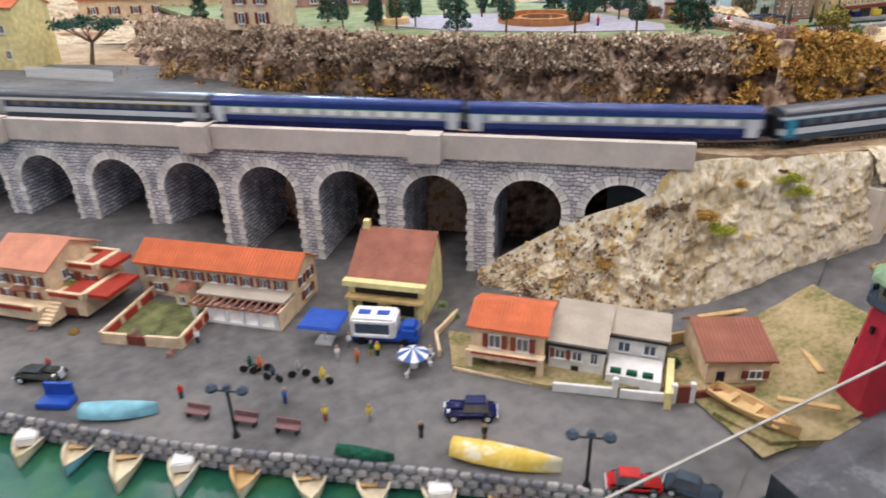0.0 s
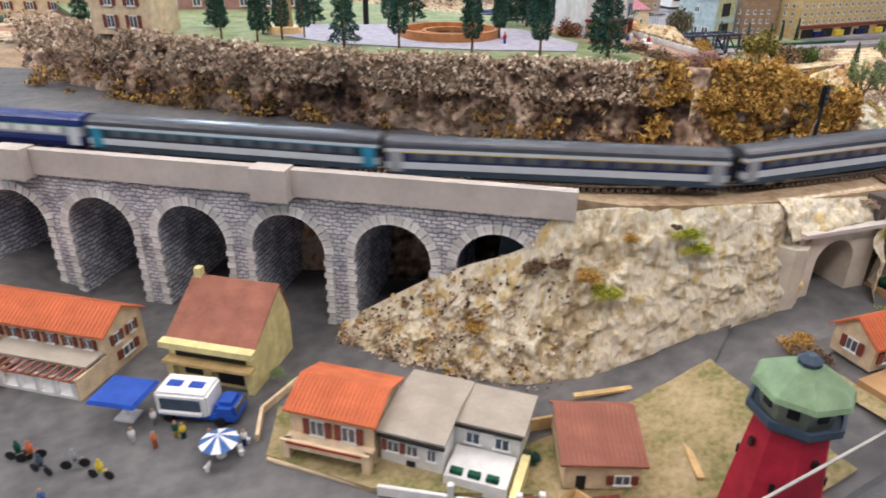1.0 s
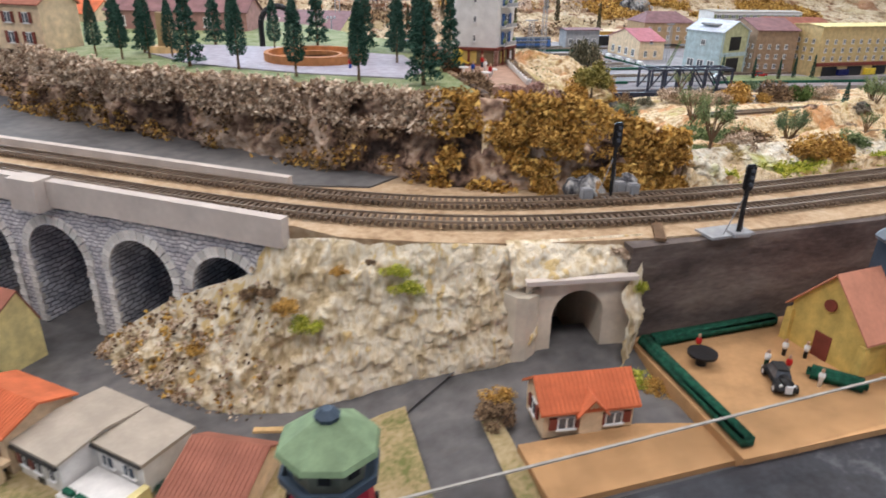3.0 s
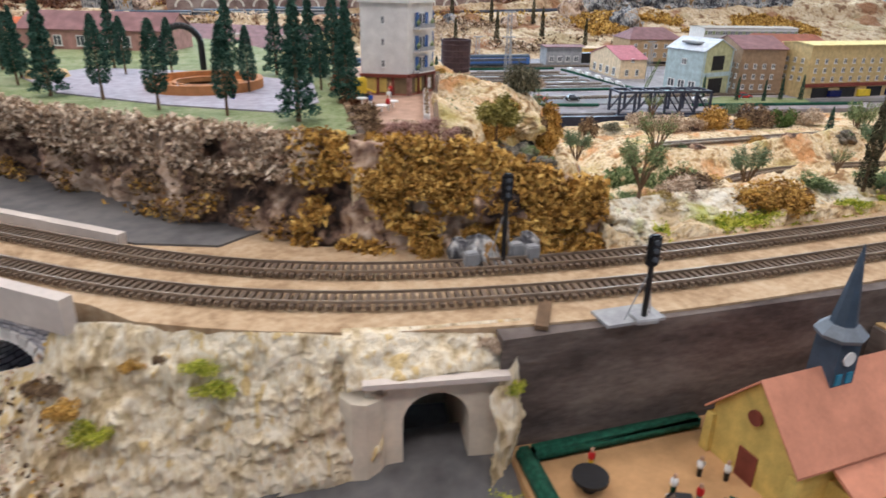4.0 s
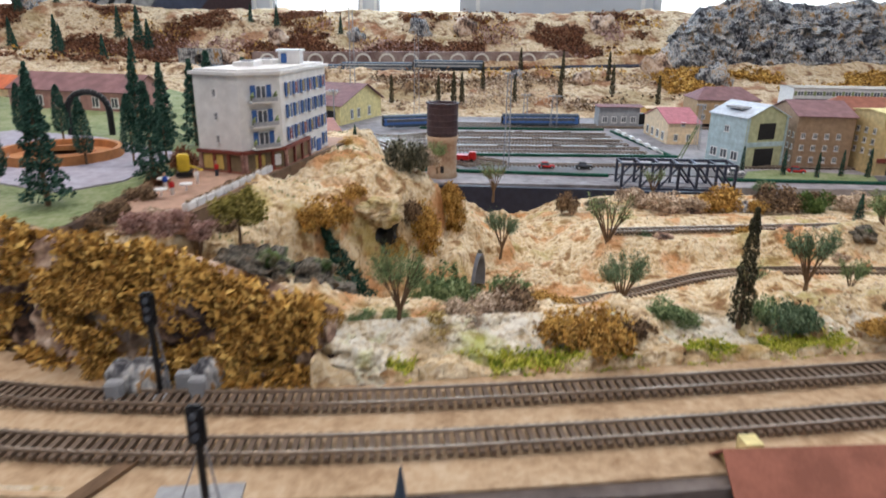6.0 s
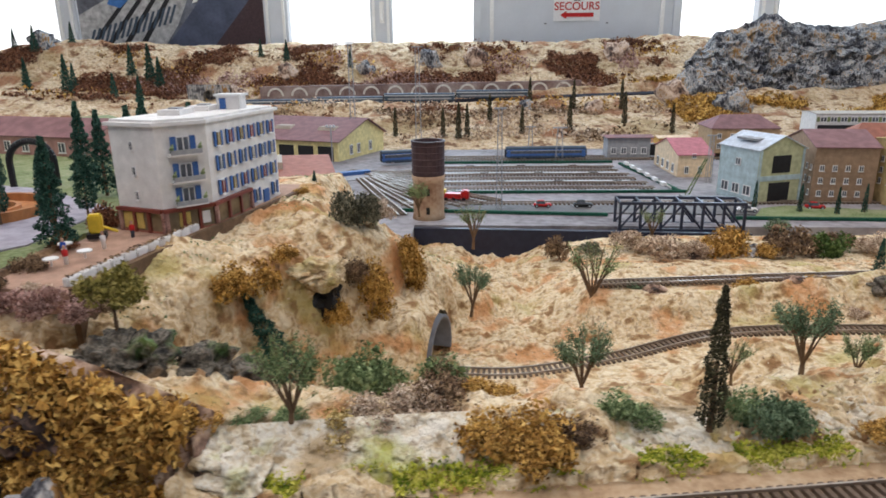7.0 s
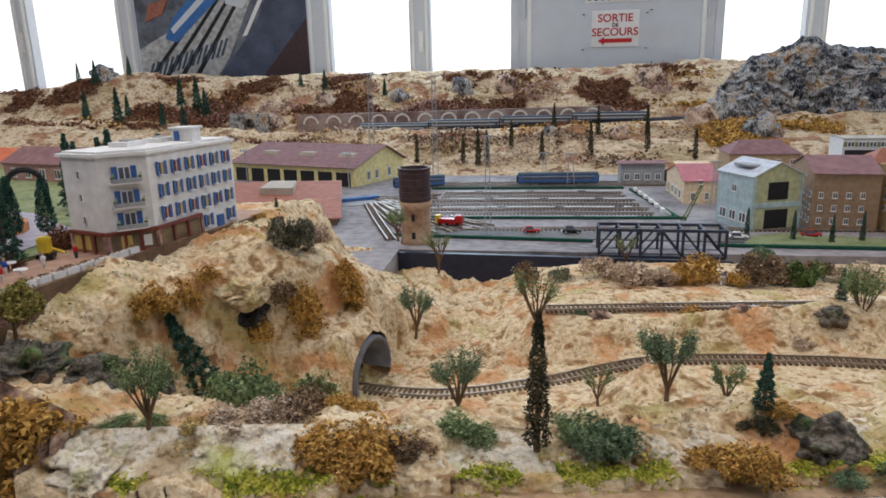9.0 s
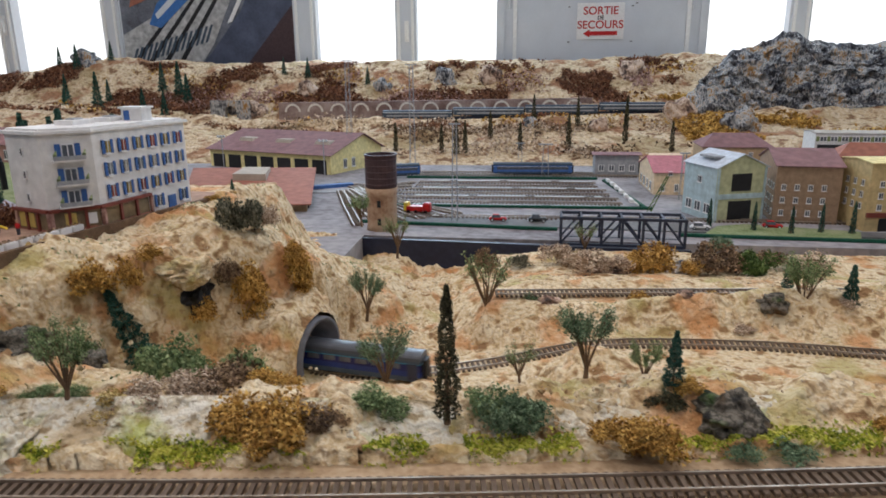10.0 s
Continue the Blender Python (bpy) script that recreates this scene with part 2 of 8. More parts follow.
FIR = ramp_mat("dark_fir_needles", [(0.25, (0.01, 0.034, 0.024)), (0.5, (0.028, 0.085, 0.062)), (0.75, (0.07, 0.15, 0.11))], 80, 0.95, 0.3, per_piece=0.6, island=True)
CYPRESS = ramp_mat("dull_cypress", [(0.25, (0.02, 0.02, 0.01)), (0.5, (0.06, 0.055, 0.03)), (0.75, (0.11, 0.1, 0.05))], 80, 0.95, 0.3, per_piece=0.6, island=True)
OLIVE = ramp_mat("grey_green_leaves", [(0.25, (0.075, 0.115, 0.045)), (0.5, (0.175, 0.245, 0.105)), (0.75, (0.33, 0.40, 0.2))], 80, 0.95, 0.3, per_piece=0.6, island=True)
def leaves(name, a, b, c):
    return ramp_mat(name, [(0.25, a), (0.5, b), (0.75, c)], 80, 0.95, 0.3, per_piece=0.6, island=True)


DARKROCK = plaster("dark_mossy_rock", (0.025, 0.024, 0.022), (0.09, 0.08, 0.065), (0.22, 0.195, 0.16), (0.15, 0.09, 0.045), (0.1, 0.24, 0.04), 1.6)
SAGE = leaves("sage_leaves", (0.06, 0.1, 0.05), (0.13, 0.2, 0.11), (0.25, 0.33, 0.2))
SAGEDARK = leaves("dark_sage_leaves", (0.045, 0.045, 0.03), (0.12, 0.12, 0.08), (0.3, 0.28, 0.2))
YELLOWBUSH = leaves("pale_yellow_lichen", (0.25, 0.16, 0.05), (0.5, 0.37, 0.13), (0.72, 0.58, 0.28))
FIRBUSH = leaves("clipped_green_leaves", (0.03, 0.06, 0.015), (0.08, 0.13, 0.03), (0.16, 0.22, 0.07))
CYPBUSH = CYPRESS
RUST = ramp_mat("red_brown_lichen", [(0.25, (0.06, 0.022, 0.014)), (0.5, (0.19, 0.075, 0.04)), (0.75, (0.33, 0.16, 0.085))], 80, 0.95, 0.3, per_piece=0.6, island=True)
RUSTBUSH = RUST
BARK = paint("bark", (0.16, 0.1, 0.06), 0.9, 0.3)
PINK = ramp_mat("dusty_pink_lichen", [(0.25, (0.2, 0.1, 0.08)), (0.5, (0.46, 0.28, 0.24)), (0.75, (0.6, 0.42, 0.38))], 80, 0.95, 0.3, per_piece=0.6, island=True)
WHITEROCK = plaster("white_plaster_rock", (0.4, 0.3, 0.18), (0.72, 0.63, 0.47), (0.82, 0.78, 0.68), (0.58, 0.43, 0.25), (0.42, 0.48, 0.06), 1.3)
ROOMWHITE = paint("room_white_paint", (0.6, 0.63, 0.68), 0.6, 0.04, 8)
DAYLIGHT = glowing("daylight_outside", (1.0, 1.0, 1.0), 1.8)


# ---- building blocks ----
def mesh_of(name, bm, mats, smooth=False):
    bm.transform(Matrix.Scale(K, 4))
    me = bpy.data.meshes.new(name)
    bm.normal_update()
    bm.to_mesh(me)
    bm.free()
    for m in mats if isinstance(mats, (list, tuple)) else [mats]:
        me.materials.append(m)
    if smooth:
        me.shade_smooth()
    return me


def put(ob, x=0, y=0, z=0, rz=0, rx=0, ry=0):
    ob.matrix_basis = pose(x * K, y * K, z * K, rx, ry, rz)
    return ob


def thing(name, label, category, x=0, y=0, z=0, rz=0, group="", kind="", bm=None, mat=None, smooth=False):
    ob = new(name, mesh_of(name, bm, mat, smooth) if bm else None)
    return tagged(put(ob, x, y, z, rz), label, category, group, kind)


def part(name, bm, mat, parent, label="", at=(0, 0, 0), rz=0, smooth=False, rx=0, ry=0):
    me = bm if isinstance(bm, bpy.types.Mesh) else mesh_of(name, bm, mat, smooth)
    ob = new(name, me)
    put(ob, *at, rz=rz, rx=rx, ry=ry)
    ob.parent = parent
    return tagged(ob, label)


def box(w, d, h, x=0, y=0, z=0, bm=None, bevel=0.0, taper=1.0):
    """A box on its base centre."""
    bm = bm or bmesh.new()
    vs = []
    for k, zz in ((1, z), (taper, z + h)):
        for sx, sy in ((-1, -1), (1, -1), (1, 1), (-1, 1)):
            vs.append(bm.verts.new((x + sx * w / 2 * k, y + sy * d / 2 * k, zz)))
    fs = [bm.faces.new([vs[i] for i in q]) for q in ((3, 2, 1, 0), (4, 5, 6, 7), (0, 1, 5, 4), (1, 2, 6, 5), (2, 3, 7, 6), (3, 0, 4, 7))]
    if bevel:
        es = {e for f in fs for e in f.edges}
        bmesh.ops.bevel(bm, geom=list(es), offset=bevel, segments=2, affect="EDGES")
    return bm


def tube(r0, r1, h, x=0, y=0, z=0, n=12, bm=None):
    bm = bm or bmesh.new()
    lo, hi = [], []
    for i in range(n):
        a = 2 * math.pi * i / n
        lo.append(bm.verts.new((x + r0 * math.cos(a), y + r0 * math.sin(a), z)))
        hi.append(bm.verts.new((x + r1 * math.cos(a), y + r1 * math.sin(a), z + h)))
    for i in range(n):
        bm.faces.new((lo[i], lo[(i + 1) % n], hi[(i + 1) % n], hi[i]))
    bm.faces.new(lo[::-1])
    bm.faces.new(hi)
    return bm


def rod(a, b, r, bm=None, n=6):
    bm = bm or bmesh.new()
    a, b = Vector(a), Vector(b)
    m = Matrix.Translation(a) @ (b - a).to_track_quat("Z", "Y").to_matrix().to_4x4()
    lo, hi = [], []
    for i in range(n):
        t = 2 * math.pi * i / n
        lo.append(bm.verts.new(m @ Vector((r * math.cos(t), r * math.sin(t), 0))))
        hi.append(bm.verts.new(m @ Vector((r * math.cos(t), r * math.sin(t), (b - a).length))))
    for i in range(n):
        bm.faces.new((lo[i], lo[(i + 1) % n], hi[(i + 1) % n], hi[i]))
    bm.faces.new(lo[::-1])
    bm.faces.new(hi)
    return bm


def prism(pts, z0, z1, bm=None):
    """A polygon of the plan, drawn up from z0 to z1."""
    bm = bm or bmesh.new()
    lo = [bm.verts.new((x, y, z0)) for x, y in pts]
    hi = [bm.verts.new((x, y, z1)) for x, y in pts]
    n = len(pts)
    for i in range(n):
        bm.faces.new((lo[i], lo[(i + 1) % n], hi[(i + 1) % n], hi[i]))
    bm.faces.new(lo[::-1])
    bm.faces.new(hi)
    return bm


def lathe(profile, n=16, bm=None):
    bm = bm or bmesh.new()
    rings = [[bm.verts.new((r * math.cos(2 * math.pi * i / n), r * math.sin(2 * math.pi * i / n), z)) for i in range(n)] for r, z in profile]
    for a, b in zip(rings, rings[1:]):
        for i in range(n):
            bm.faces.new((a[i], a[(i + 1) % n], b[(i + 1) % n], b[i]))
    bm.faces.new(rings[0][::-1])
    bm.faces.new(rings[-1])
    return bm


def smooth01(a, b, v):
    t = min(1, max(0, (v - a) / (b - a)))
    return t * t * (3 - 2 * t)


def spline(pts, t):
    """Catmull-Rom through the points, t from 0 to 1."""
    n = len(pts) - 1
    u = min(max(t, 0), 1) * n
    i = min(int(u), n - 1)
    f = u - i
    p = [Vector(pts[min(max(k, 0), n)]) for k in (i - 1, i, i + 1, i + 2)]
    return 0.5 * (2 * p[1] + (p[2] - p[0]) * f + (2 * p[0] - 5 * p[1] + 4 * p[2] - p[3]) * f * f + (3 * p[1] - p[0] - 3 * p[2] + p[3]) * f ** 3)


class Line:
    """A curve by its length, from a few points."""

    def __init__(self, pts, n=600):
        self.p = [spline(pts, i / n) for i in range(n + 1)]
        self.s = [0.0]
        for a, b in zip(self.p, self.p[1:]):
            self.s.append(self.s[-1] + (b - a).length)
        self.length = self.s[-1]

    def at(self, s, off=0.0):
        s = min(max(s, 0), self.length - 1e-6)
        i = max(0, int(np.searchsorted(self.s, s)) - 1)
        f = (s - self.s[i]) / max(1e-9, self.s[i + 1] - self.s[i])
        p = self.p[i].lerp(self.p[i + 1], f)
        a, b = self.p[max(0, i - 3)], self.p[min(len(self.p) - 1, i + 4)]
        d = (b - a).normalized()
        return p + Vector((-d.y, d.x, 0)).normalized() * off, d

    def near(self, x, y):
        return min(zip(self.s, self.p), key=lambda q: (q[1].x - x) ** 2 + (q[1].y - y) ** 2)[0]


def ribbon(lower, upper, nu, nv, amp, freq, seed=0, belly=0.0, crag=0.0, ragged=0.0):
    """A rough rock face between two lines."""
    bm = bmesh.new()
    rows = []
    for i in range(nu + 1):
        a, b = spline(lower, i / nu), spline(upper, i / nu)
        d = spline(lower, min(1, i / nu + 0.01)) - spline(lower, max(0, i / nu - 0.01))
        out = Vector((d.y, -d.x, 0)).normalized()
        b.z += ragged * noise.fractal(b * 7, 0.8, 2, 4)
        row = []
        for j in range(nv + 1):
            f = j / nv
            p = a.lerp(b, f)
            k = math.sin(math.pi * f) ** 0.5 if 0 < f < 1 else 0
            q = p * freq + Vector((seed, 0, 0))
            w = noise.fractal(q, 0.9, 2.1, 5) + 0.6 * noise.fractal(Vector((q.x * 0.5, q.y * 0.5, q.z * 0.2)), 1, 2, 3)
            w -= crag * abs(noise.noise(Vector((q.x * 1.3, q.y * 1.3, q.z * 0.35)))) + 0.5 * crag * abs(noise.noise(Vector((q.x * 3.1, q.y * 3.1, q.z * 0.9))))
            row.append(bm.verts.new(p + out * (amp * w * k + belly * k) + Vector((0, 0, amp * 0.4 * noise.noise(q * 1.7) * k))))
        rows.append(row)
    for r0, r1 in zip(rows, rows[1:]):
        for j in range(nv):
            bm.faces.new((r0[j], r1[j], r1[j + 1], r0[j + 1]))
    return bm


def heights(x0, x1, y0, y1, nx, ny, f):
    bm = bmesh.new()
    g = [[bm.verts.new((x, y, f(x, y))) for y in (y0 + (y1 - y0) * j / ny for j in range(ny + 1))] for x in (x0 + (x1 - x0) * i / nx for i in range(nx + 1))]
    for i in range(nx):
        for j in range(ny):
            bm.faces.new((g[i][j], g[i + 1][j], g[i + 1][j + 1], g[i][j + 1]))
    return bm


def chips(points, size, rnd, bm=None):
    """Small crumpled clumps at points."""
    bm = bm or bmesh.new()
    for p in points:
        s = size * rnd.uniform(0.55, 1.3)
        vs = []
        for d in ((1, 0, 0), (-1, 0, 0), (0, 1, 0), (0, -1, 0), (0, 0, 1), (0, 0, -1)):
            vs.append(bm.verts.new(Vector(p) + (Vector(d) + Vector((rnd.uniform(-0.5, 0.5), rnd.uniform(-0.5, 0.5), rnd.uniform(-0.5, 0.5)))) * s))
        for a, b, c in ((0, 2, 4), (2, 1, 4), (1, 3, 4), (3, 0, 4), (2, 0, 5), (1, 2, 5), (3, 1, 5), (0, 3, 5)):
            bm.faces.new((vs[a], vs[b], vs[c]))
    return bm


def crumbs(points, size, rnd, bm=None):
    """Tiny three-sided flakes at points, for lichen and leaves."""
    bm = bm or bmesh.new()
    for p in points:
        s = size * rnd.uniform(0.5, 1.5)
        c = Vector(p)
        vs = [bm.verts.new(c + Vector((rnd.uniform(-1, 1), rnd.uniform(-1, 1), rnd.uniform(-1, 1))) * s) for k in range(4)]
        for a, b, d in ((0, 1, 2), (0, 2, 3), (0, 3, 1), (1, 3, 2)):
            bm.faces.new((vs[a], vs[b], vs[d]))
    return bm


# ---- the room ----
def room():
    def slab(name, w, d, h, x, y, z, mat):
        thing(name, "", "", kind="structure", bm=box(w, d, h, x, y, z), mat=mat)

    slab("floor", 14, 12, 0.1, 1, 1, -1.35, GREYWALL)
    slab("ceiling", 14, 12, 0.1, 1, 1, 2.85, BRIGHT)
    slab("wall_west", 0.1, 12, 4.1, -6, 1, -1.25, ROOMWHITE)
    slab("wall_east", 0.1, 12, 4.1, 8, 1, -1.25, ROOMWHITE)
    slab("wall_south", 14, 0.1, 4.1, 1, -5, -1.25, ROOMWHITE)
    slab("wall_north_sill", 14, 0.14, 1.55, 1, 5.97, -1.25, ROOMWHITE)
    slab("wall_north_head", 14, 0.14, 0.5, 1, 5.97, 2.35, ROOMWHITE)
    # posts and frames between the windows
    for x0, x1 in ((-6.0, -4.2), (-2.56, -2.42), (-1.61, -1.455), (0.05, 0.238), (0.89, 1.062), (1.70, 1.76), (3.25, 3.31), (3.895, 4.05), (5.3, 5.45), (6.6, 8)):
        slab("window_frame", x1 - x0, 0.1, 2.05, (x0 + x1) / 2, 5.95, 0.3, ROOMWHITE)
        if x1 - x0 > 0.13:
            slab("trim", 0.02, 0.02, 2.05, x0 + 0.03, 5.89, 0.3, BRIGHT)
            slab("trim", 0.02, 0.02, 2.05, x1 - 0.03, 5.89, 0.3, BRIGHT)
    bm = box(16, 0.02, 3.6, 1, 6.5, -0.3)
    thing("backdrop", "bright overcast daylight outside the windows", "backdrop", kind="structure", bm=bm, mat=DAYLIGHT)
    panel = thing("emergency_exit_panel", "white painted panel between windows with exit sign", "panel", 2.505, 5.95, 0.3)
    part("board", box(1.49, 0.05, 2.05), ROOMWHITE, panel)
    part("edge_moulding", box(0.03, 0.02, 2.05), BRIGHT, panel, at=(-0.66, -0.035, 0))
    part("edge_moulding", box(0.03, 0.02, 2.05), BRIGHT, panel, at=(0.66, -0.035, 0))
    part("hinge", tube(0.012, 0.012, 0.12, n=8), ROOMWHITE, panel, at=(-0.7, -0.035, 0.68))
    part("hinge", tube(0.012, 0.012, 0.12, n=8), ROOMWHITE, panel, at=(0.69, -0.035, 0.65))
    sign = thing("exit_sign", "white paper sign with red lettering and an arrow", "sign", 2.505, 5.918, 0.74)
    part("sheet", box(0.36, 0.004, 0.27), BRIGHT, sign)
    for text, z, size in (("SORTIE", 0.185, 0.072), ("DE", 0.147, 0.034), ("SECOURS", 0.082, 0.072)):
        cu = bpy.data.curves.new("lettering", "FONT")
        cu.body, cu.align_x, cu.size, cu.extrude, cu.offset = text, "CENTER", size * K * 1.15, 0.0006, 0.0008
        ob = new("lettering", cu)
        ob.matrix_basis = pose(0, -0.004 * K, z * K, 90, 0, 0)
        cu.materials.append(RED if text != "DE" else BLACK)
        ob.parent = sign
    bm = prism([(-0.13, 0.0), (-0.08, 0.03), (-0.08, 0.015), (0.13, 0.015), (0.13, -0.015), (-0.08, -0.015), (-0.08, -0.03)], 0, 0.002)
    part("arrow", bm, RED, sign, at=(0.0, -0.004, 0.045), rx=90)
    strip = thing("notice_strip", "narrow paper strip with a row of small coloured squares", "notice", 2.505, 5.918, 1.07)
    part("sheet", box(0.46, 0.004, 0.05), BRIGHT, strip)
    for i, m in enumerate((GREYWALL, BLUE, TEAL, BLACK, RED, BLACK, BLUE, NAVY, GREYWALL)):
        part("square", box(0.03, 0.002, 0.025), m, strip, at=(-0.2 + i * 0.05, -0.003, 0.012))
    for i, (dx, dz) in enumerate(((-0.24, 0.98), (0.24, 0.98), (0.27, 1.0), (-0.24, 0.72), (0.24, 0.72))):
        thing("drawing_pin", "small round black pin in a white panel", "pin", 2.505 + dx, 5.92, dz, bm=tube(0.009, 0.009, 0.006, n=8), mat=BLACK, group="pins")
    for wx, z in ((0.985, 0.74), (-2.5, 0.84)):
        hd = thing("window_handle", "white metal espagnolette handle on a window post", "handle", wx, 5.89, z)
        part("plate", box(0.035, 0.012, 0.16), BRIGHT, hd)
        part("lever", box(0.018, 0.03, 0.1, y=-0.02, z=0.02), BRIGHT, hd, "pale worn lever")
    # the big photograph of a model train
    po = thing("train_poster", "large colour photo poster of model trains on curved tracks", "poster", -0.70, 5.93, 0.55)
    part("sheet", box(1.5, 0.006, 1.5), GREYWALL, po)

    def shape(name, pts, mat, k=1):
        part(name, prism([(x, y) for x, y in pts], 0, 0.0015 * k), mat, po, at=(0, -0.004, 0), rx=90)

    PGREY = paint("poster_stone", (0.13, 0.14, 0.17), 0.5, 0.5, 12)
    PPALE = paint("poster_ballast", (0.42, 0.42, 0.42), 0.5, 0.35, 30)
    PBLUE = paint("poster_train_blue", (0.05, 0.16, 0.42), 0.4, 0.15)
    PSLATE = paint("poster_platform", (0.075, 0.09, 0.14), 0.5, 0.3, 8)
    shape("hill_area", [(-0.745, 0.0), (0.745, 0.0), (0.745, 1.49), (-0.745, 1.49)], PGREY, 1)
    shape("platform_edge", [(0.745, 0.0), (0.745, 1.35), (0.3, 0.45), (0.05, 0.16), (-0.1, 0.0)], PSLATE, 2)
    shape("dark_corner", [(0.745, 0.0), (0.745, 0.5), (0.3, 0.0)], TANK, 3)
    shape("ballast", [(-0.745, 0.0), (-0.1, 0.0), (0.05, 0.2), (0.6, 1.3), (0.35, 1.3), (-0.3, 0.5), (-0.745, 0.28)], PPALE, 3)
    shape("platform_line", [(0.18, 0.36), (0.22, 0.37), (0.7, 1.2), (0.66, 1.2)], BRIGHT, 4)
    for k in range(4):
        shape("track_strip", [(-0.72 + k * 0.14, 0.02), (-0.67 + k * 0.14, 0.02), (0.42 + k * 0.05, 1.2), (0.4 + k * 0.05, 1.2)], BLACK, 4)
    for k in range(16):
        shape("sleeper_mark", [(-0.7 + k * 0.045, 0.03 + k * 0.012), (-0.68 + k * 0.045, 0.03 + k * 0.012), (-0.62 + k * 0.045, 0.17 + k * 0.012), (-0.64 + k * 0.045, 0.17 + k * 0.012)], SLATE, 5)
    shape("express_train", [(-0.5, 0.36), (-0.4, 0.33), (0.1, 0.75), (0.5, 1.25), (0.36, 1.35), (-0.05, 0.86), (-0.42, 0.52)], PBLUE, 6)
    shape("express_train_stripe", [(-0.42, 0.4), (0.1, 0.84), (0.46, 1.27), (0.43, 1.3), (0.07, 0.88), (-0.44, 0.44)], COACHWHITE, 7)
    shape("white_locomotive", [(0.06, 0.62), (0.2, 0.58), (0.5, 0.98), (0.5, 1.1), (0.38, 1.12), (0.06, 0.74)], COACHWHITE, 7)
    shape("locomotive_windows", [(0.08, 0.68), (0.2, 0.66), (0.48, 1.02), (0.48, 1.05), (0.2, 0.71), (0.08, 0.72)], BLACK, 8)
    shape("signal_box", [(-0.4, 0.78), (-0.18, 0.82), (-0.16, 1.3), (-0.42, 1.3)], RED, 7)
    shape("signal_box_wall", [(-0.36, 0.9), (-0.22, 0.93), (-0.22, 1.05), (-0.36, 1.03)], ROOFPINK, 8)
    shape("small_roof", [(-0.66, 0.5), (-0.5, 0.56), (-0.44, 0.68), (-0.62, 0.64)], ROOFBROWN, 7)
    shape("tree_crown", [(-0.66, 0.86), (-0.56, 0.8), (-0.46, 0.88), (-0.48, 1.05), (-0.6, 1.08)], OLIVE, 7)


room()

# ---- the ground of the layout ----
ZT, ZQ, ZY, ZP = 0.165, -0.04, 0.085, 0.28
FRONT = Line([(-4.6, 4.4, ZT), (-3.2, 3.55, ZT), (-1.8, 2.66, ZT), (-0.9, 2.06, ZT), (-0.45, 1.755, ZT), (-0.05, 1.483, ZT), (0.3, 1.243, ZT), (0.59, 1.046, ZT), (0.743, 0.945, ZT), (0.875, 0.866, ZT), (0.993, 0.815, ZT), (1.111, 0.785, ZT), (1.236, 0.772, ZT), (1.372, 0.77, ZT), (1.53, 0.78, ZT), (1.8, 0.81, ZT), (2.2, 0.865, ZT), (2.7, 0.94, ZT), (3.4, 1.05, ZT)])
EDGE = [(-1.2, 1.75, 0), (-0.6, 1.3, 0), (-0.3, 1.08, 0), (-0.035, 0.888, 0), (0.148, 0.757, 0), (0.309, 0.657, 0), (0.409, 0.597, 0), (0.528, 0.52, 0), (0.62, 0.45, 0)]
DIR = Vector((0.8253, -0.5647, 0))
NRM = Vector((0.5647, 0.8253, 0))
FACE = Vector((-0.075, 1.446, 0))


def road_height(x, y):
    """The quay is level; the road climbs towards the tunnel and the gardens."""
    up = smooth01(0.74, 1.12, x) * 0.07 + 0.014 * smooth01(0.63, 0.7, y) * smooth01(1.06, 1.14, x)
    left = smooth01(0.25, -0.1, x) * smooth01(1.08, 1.3, y + 0.35 * x) * 0.045
    return ZQ + up + left + 0.0006 * noise.noise(Vector((x, y, 0)) * 30)


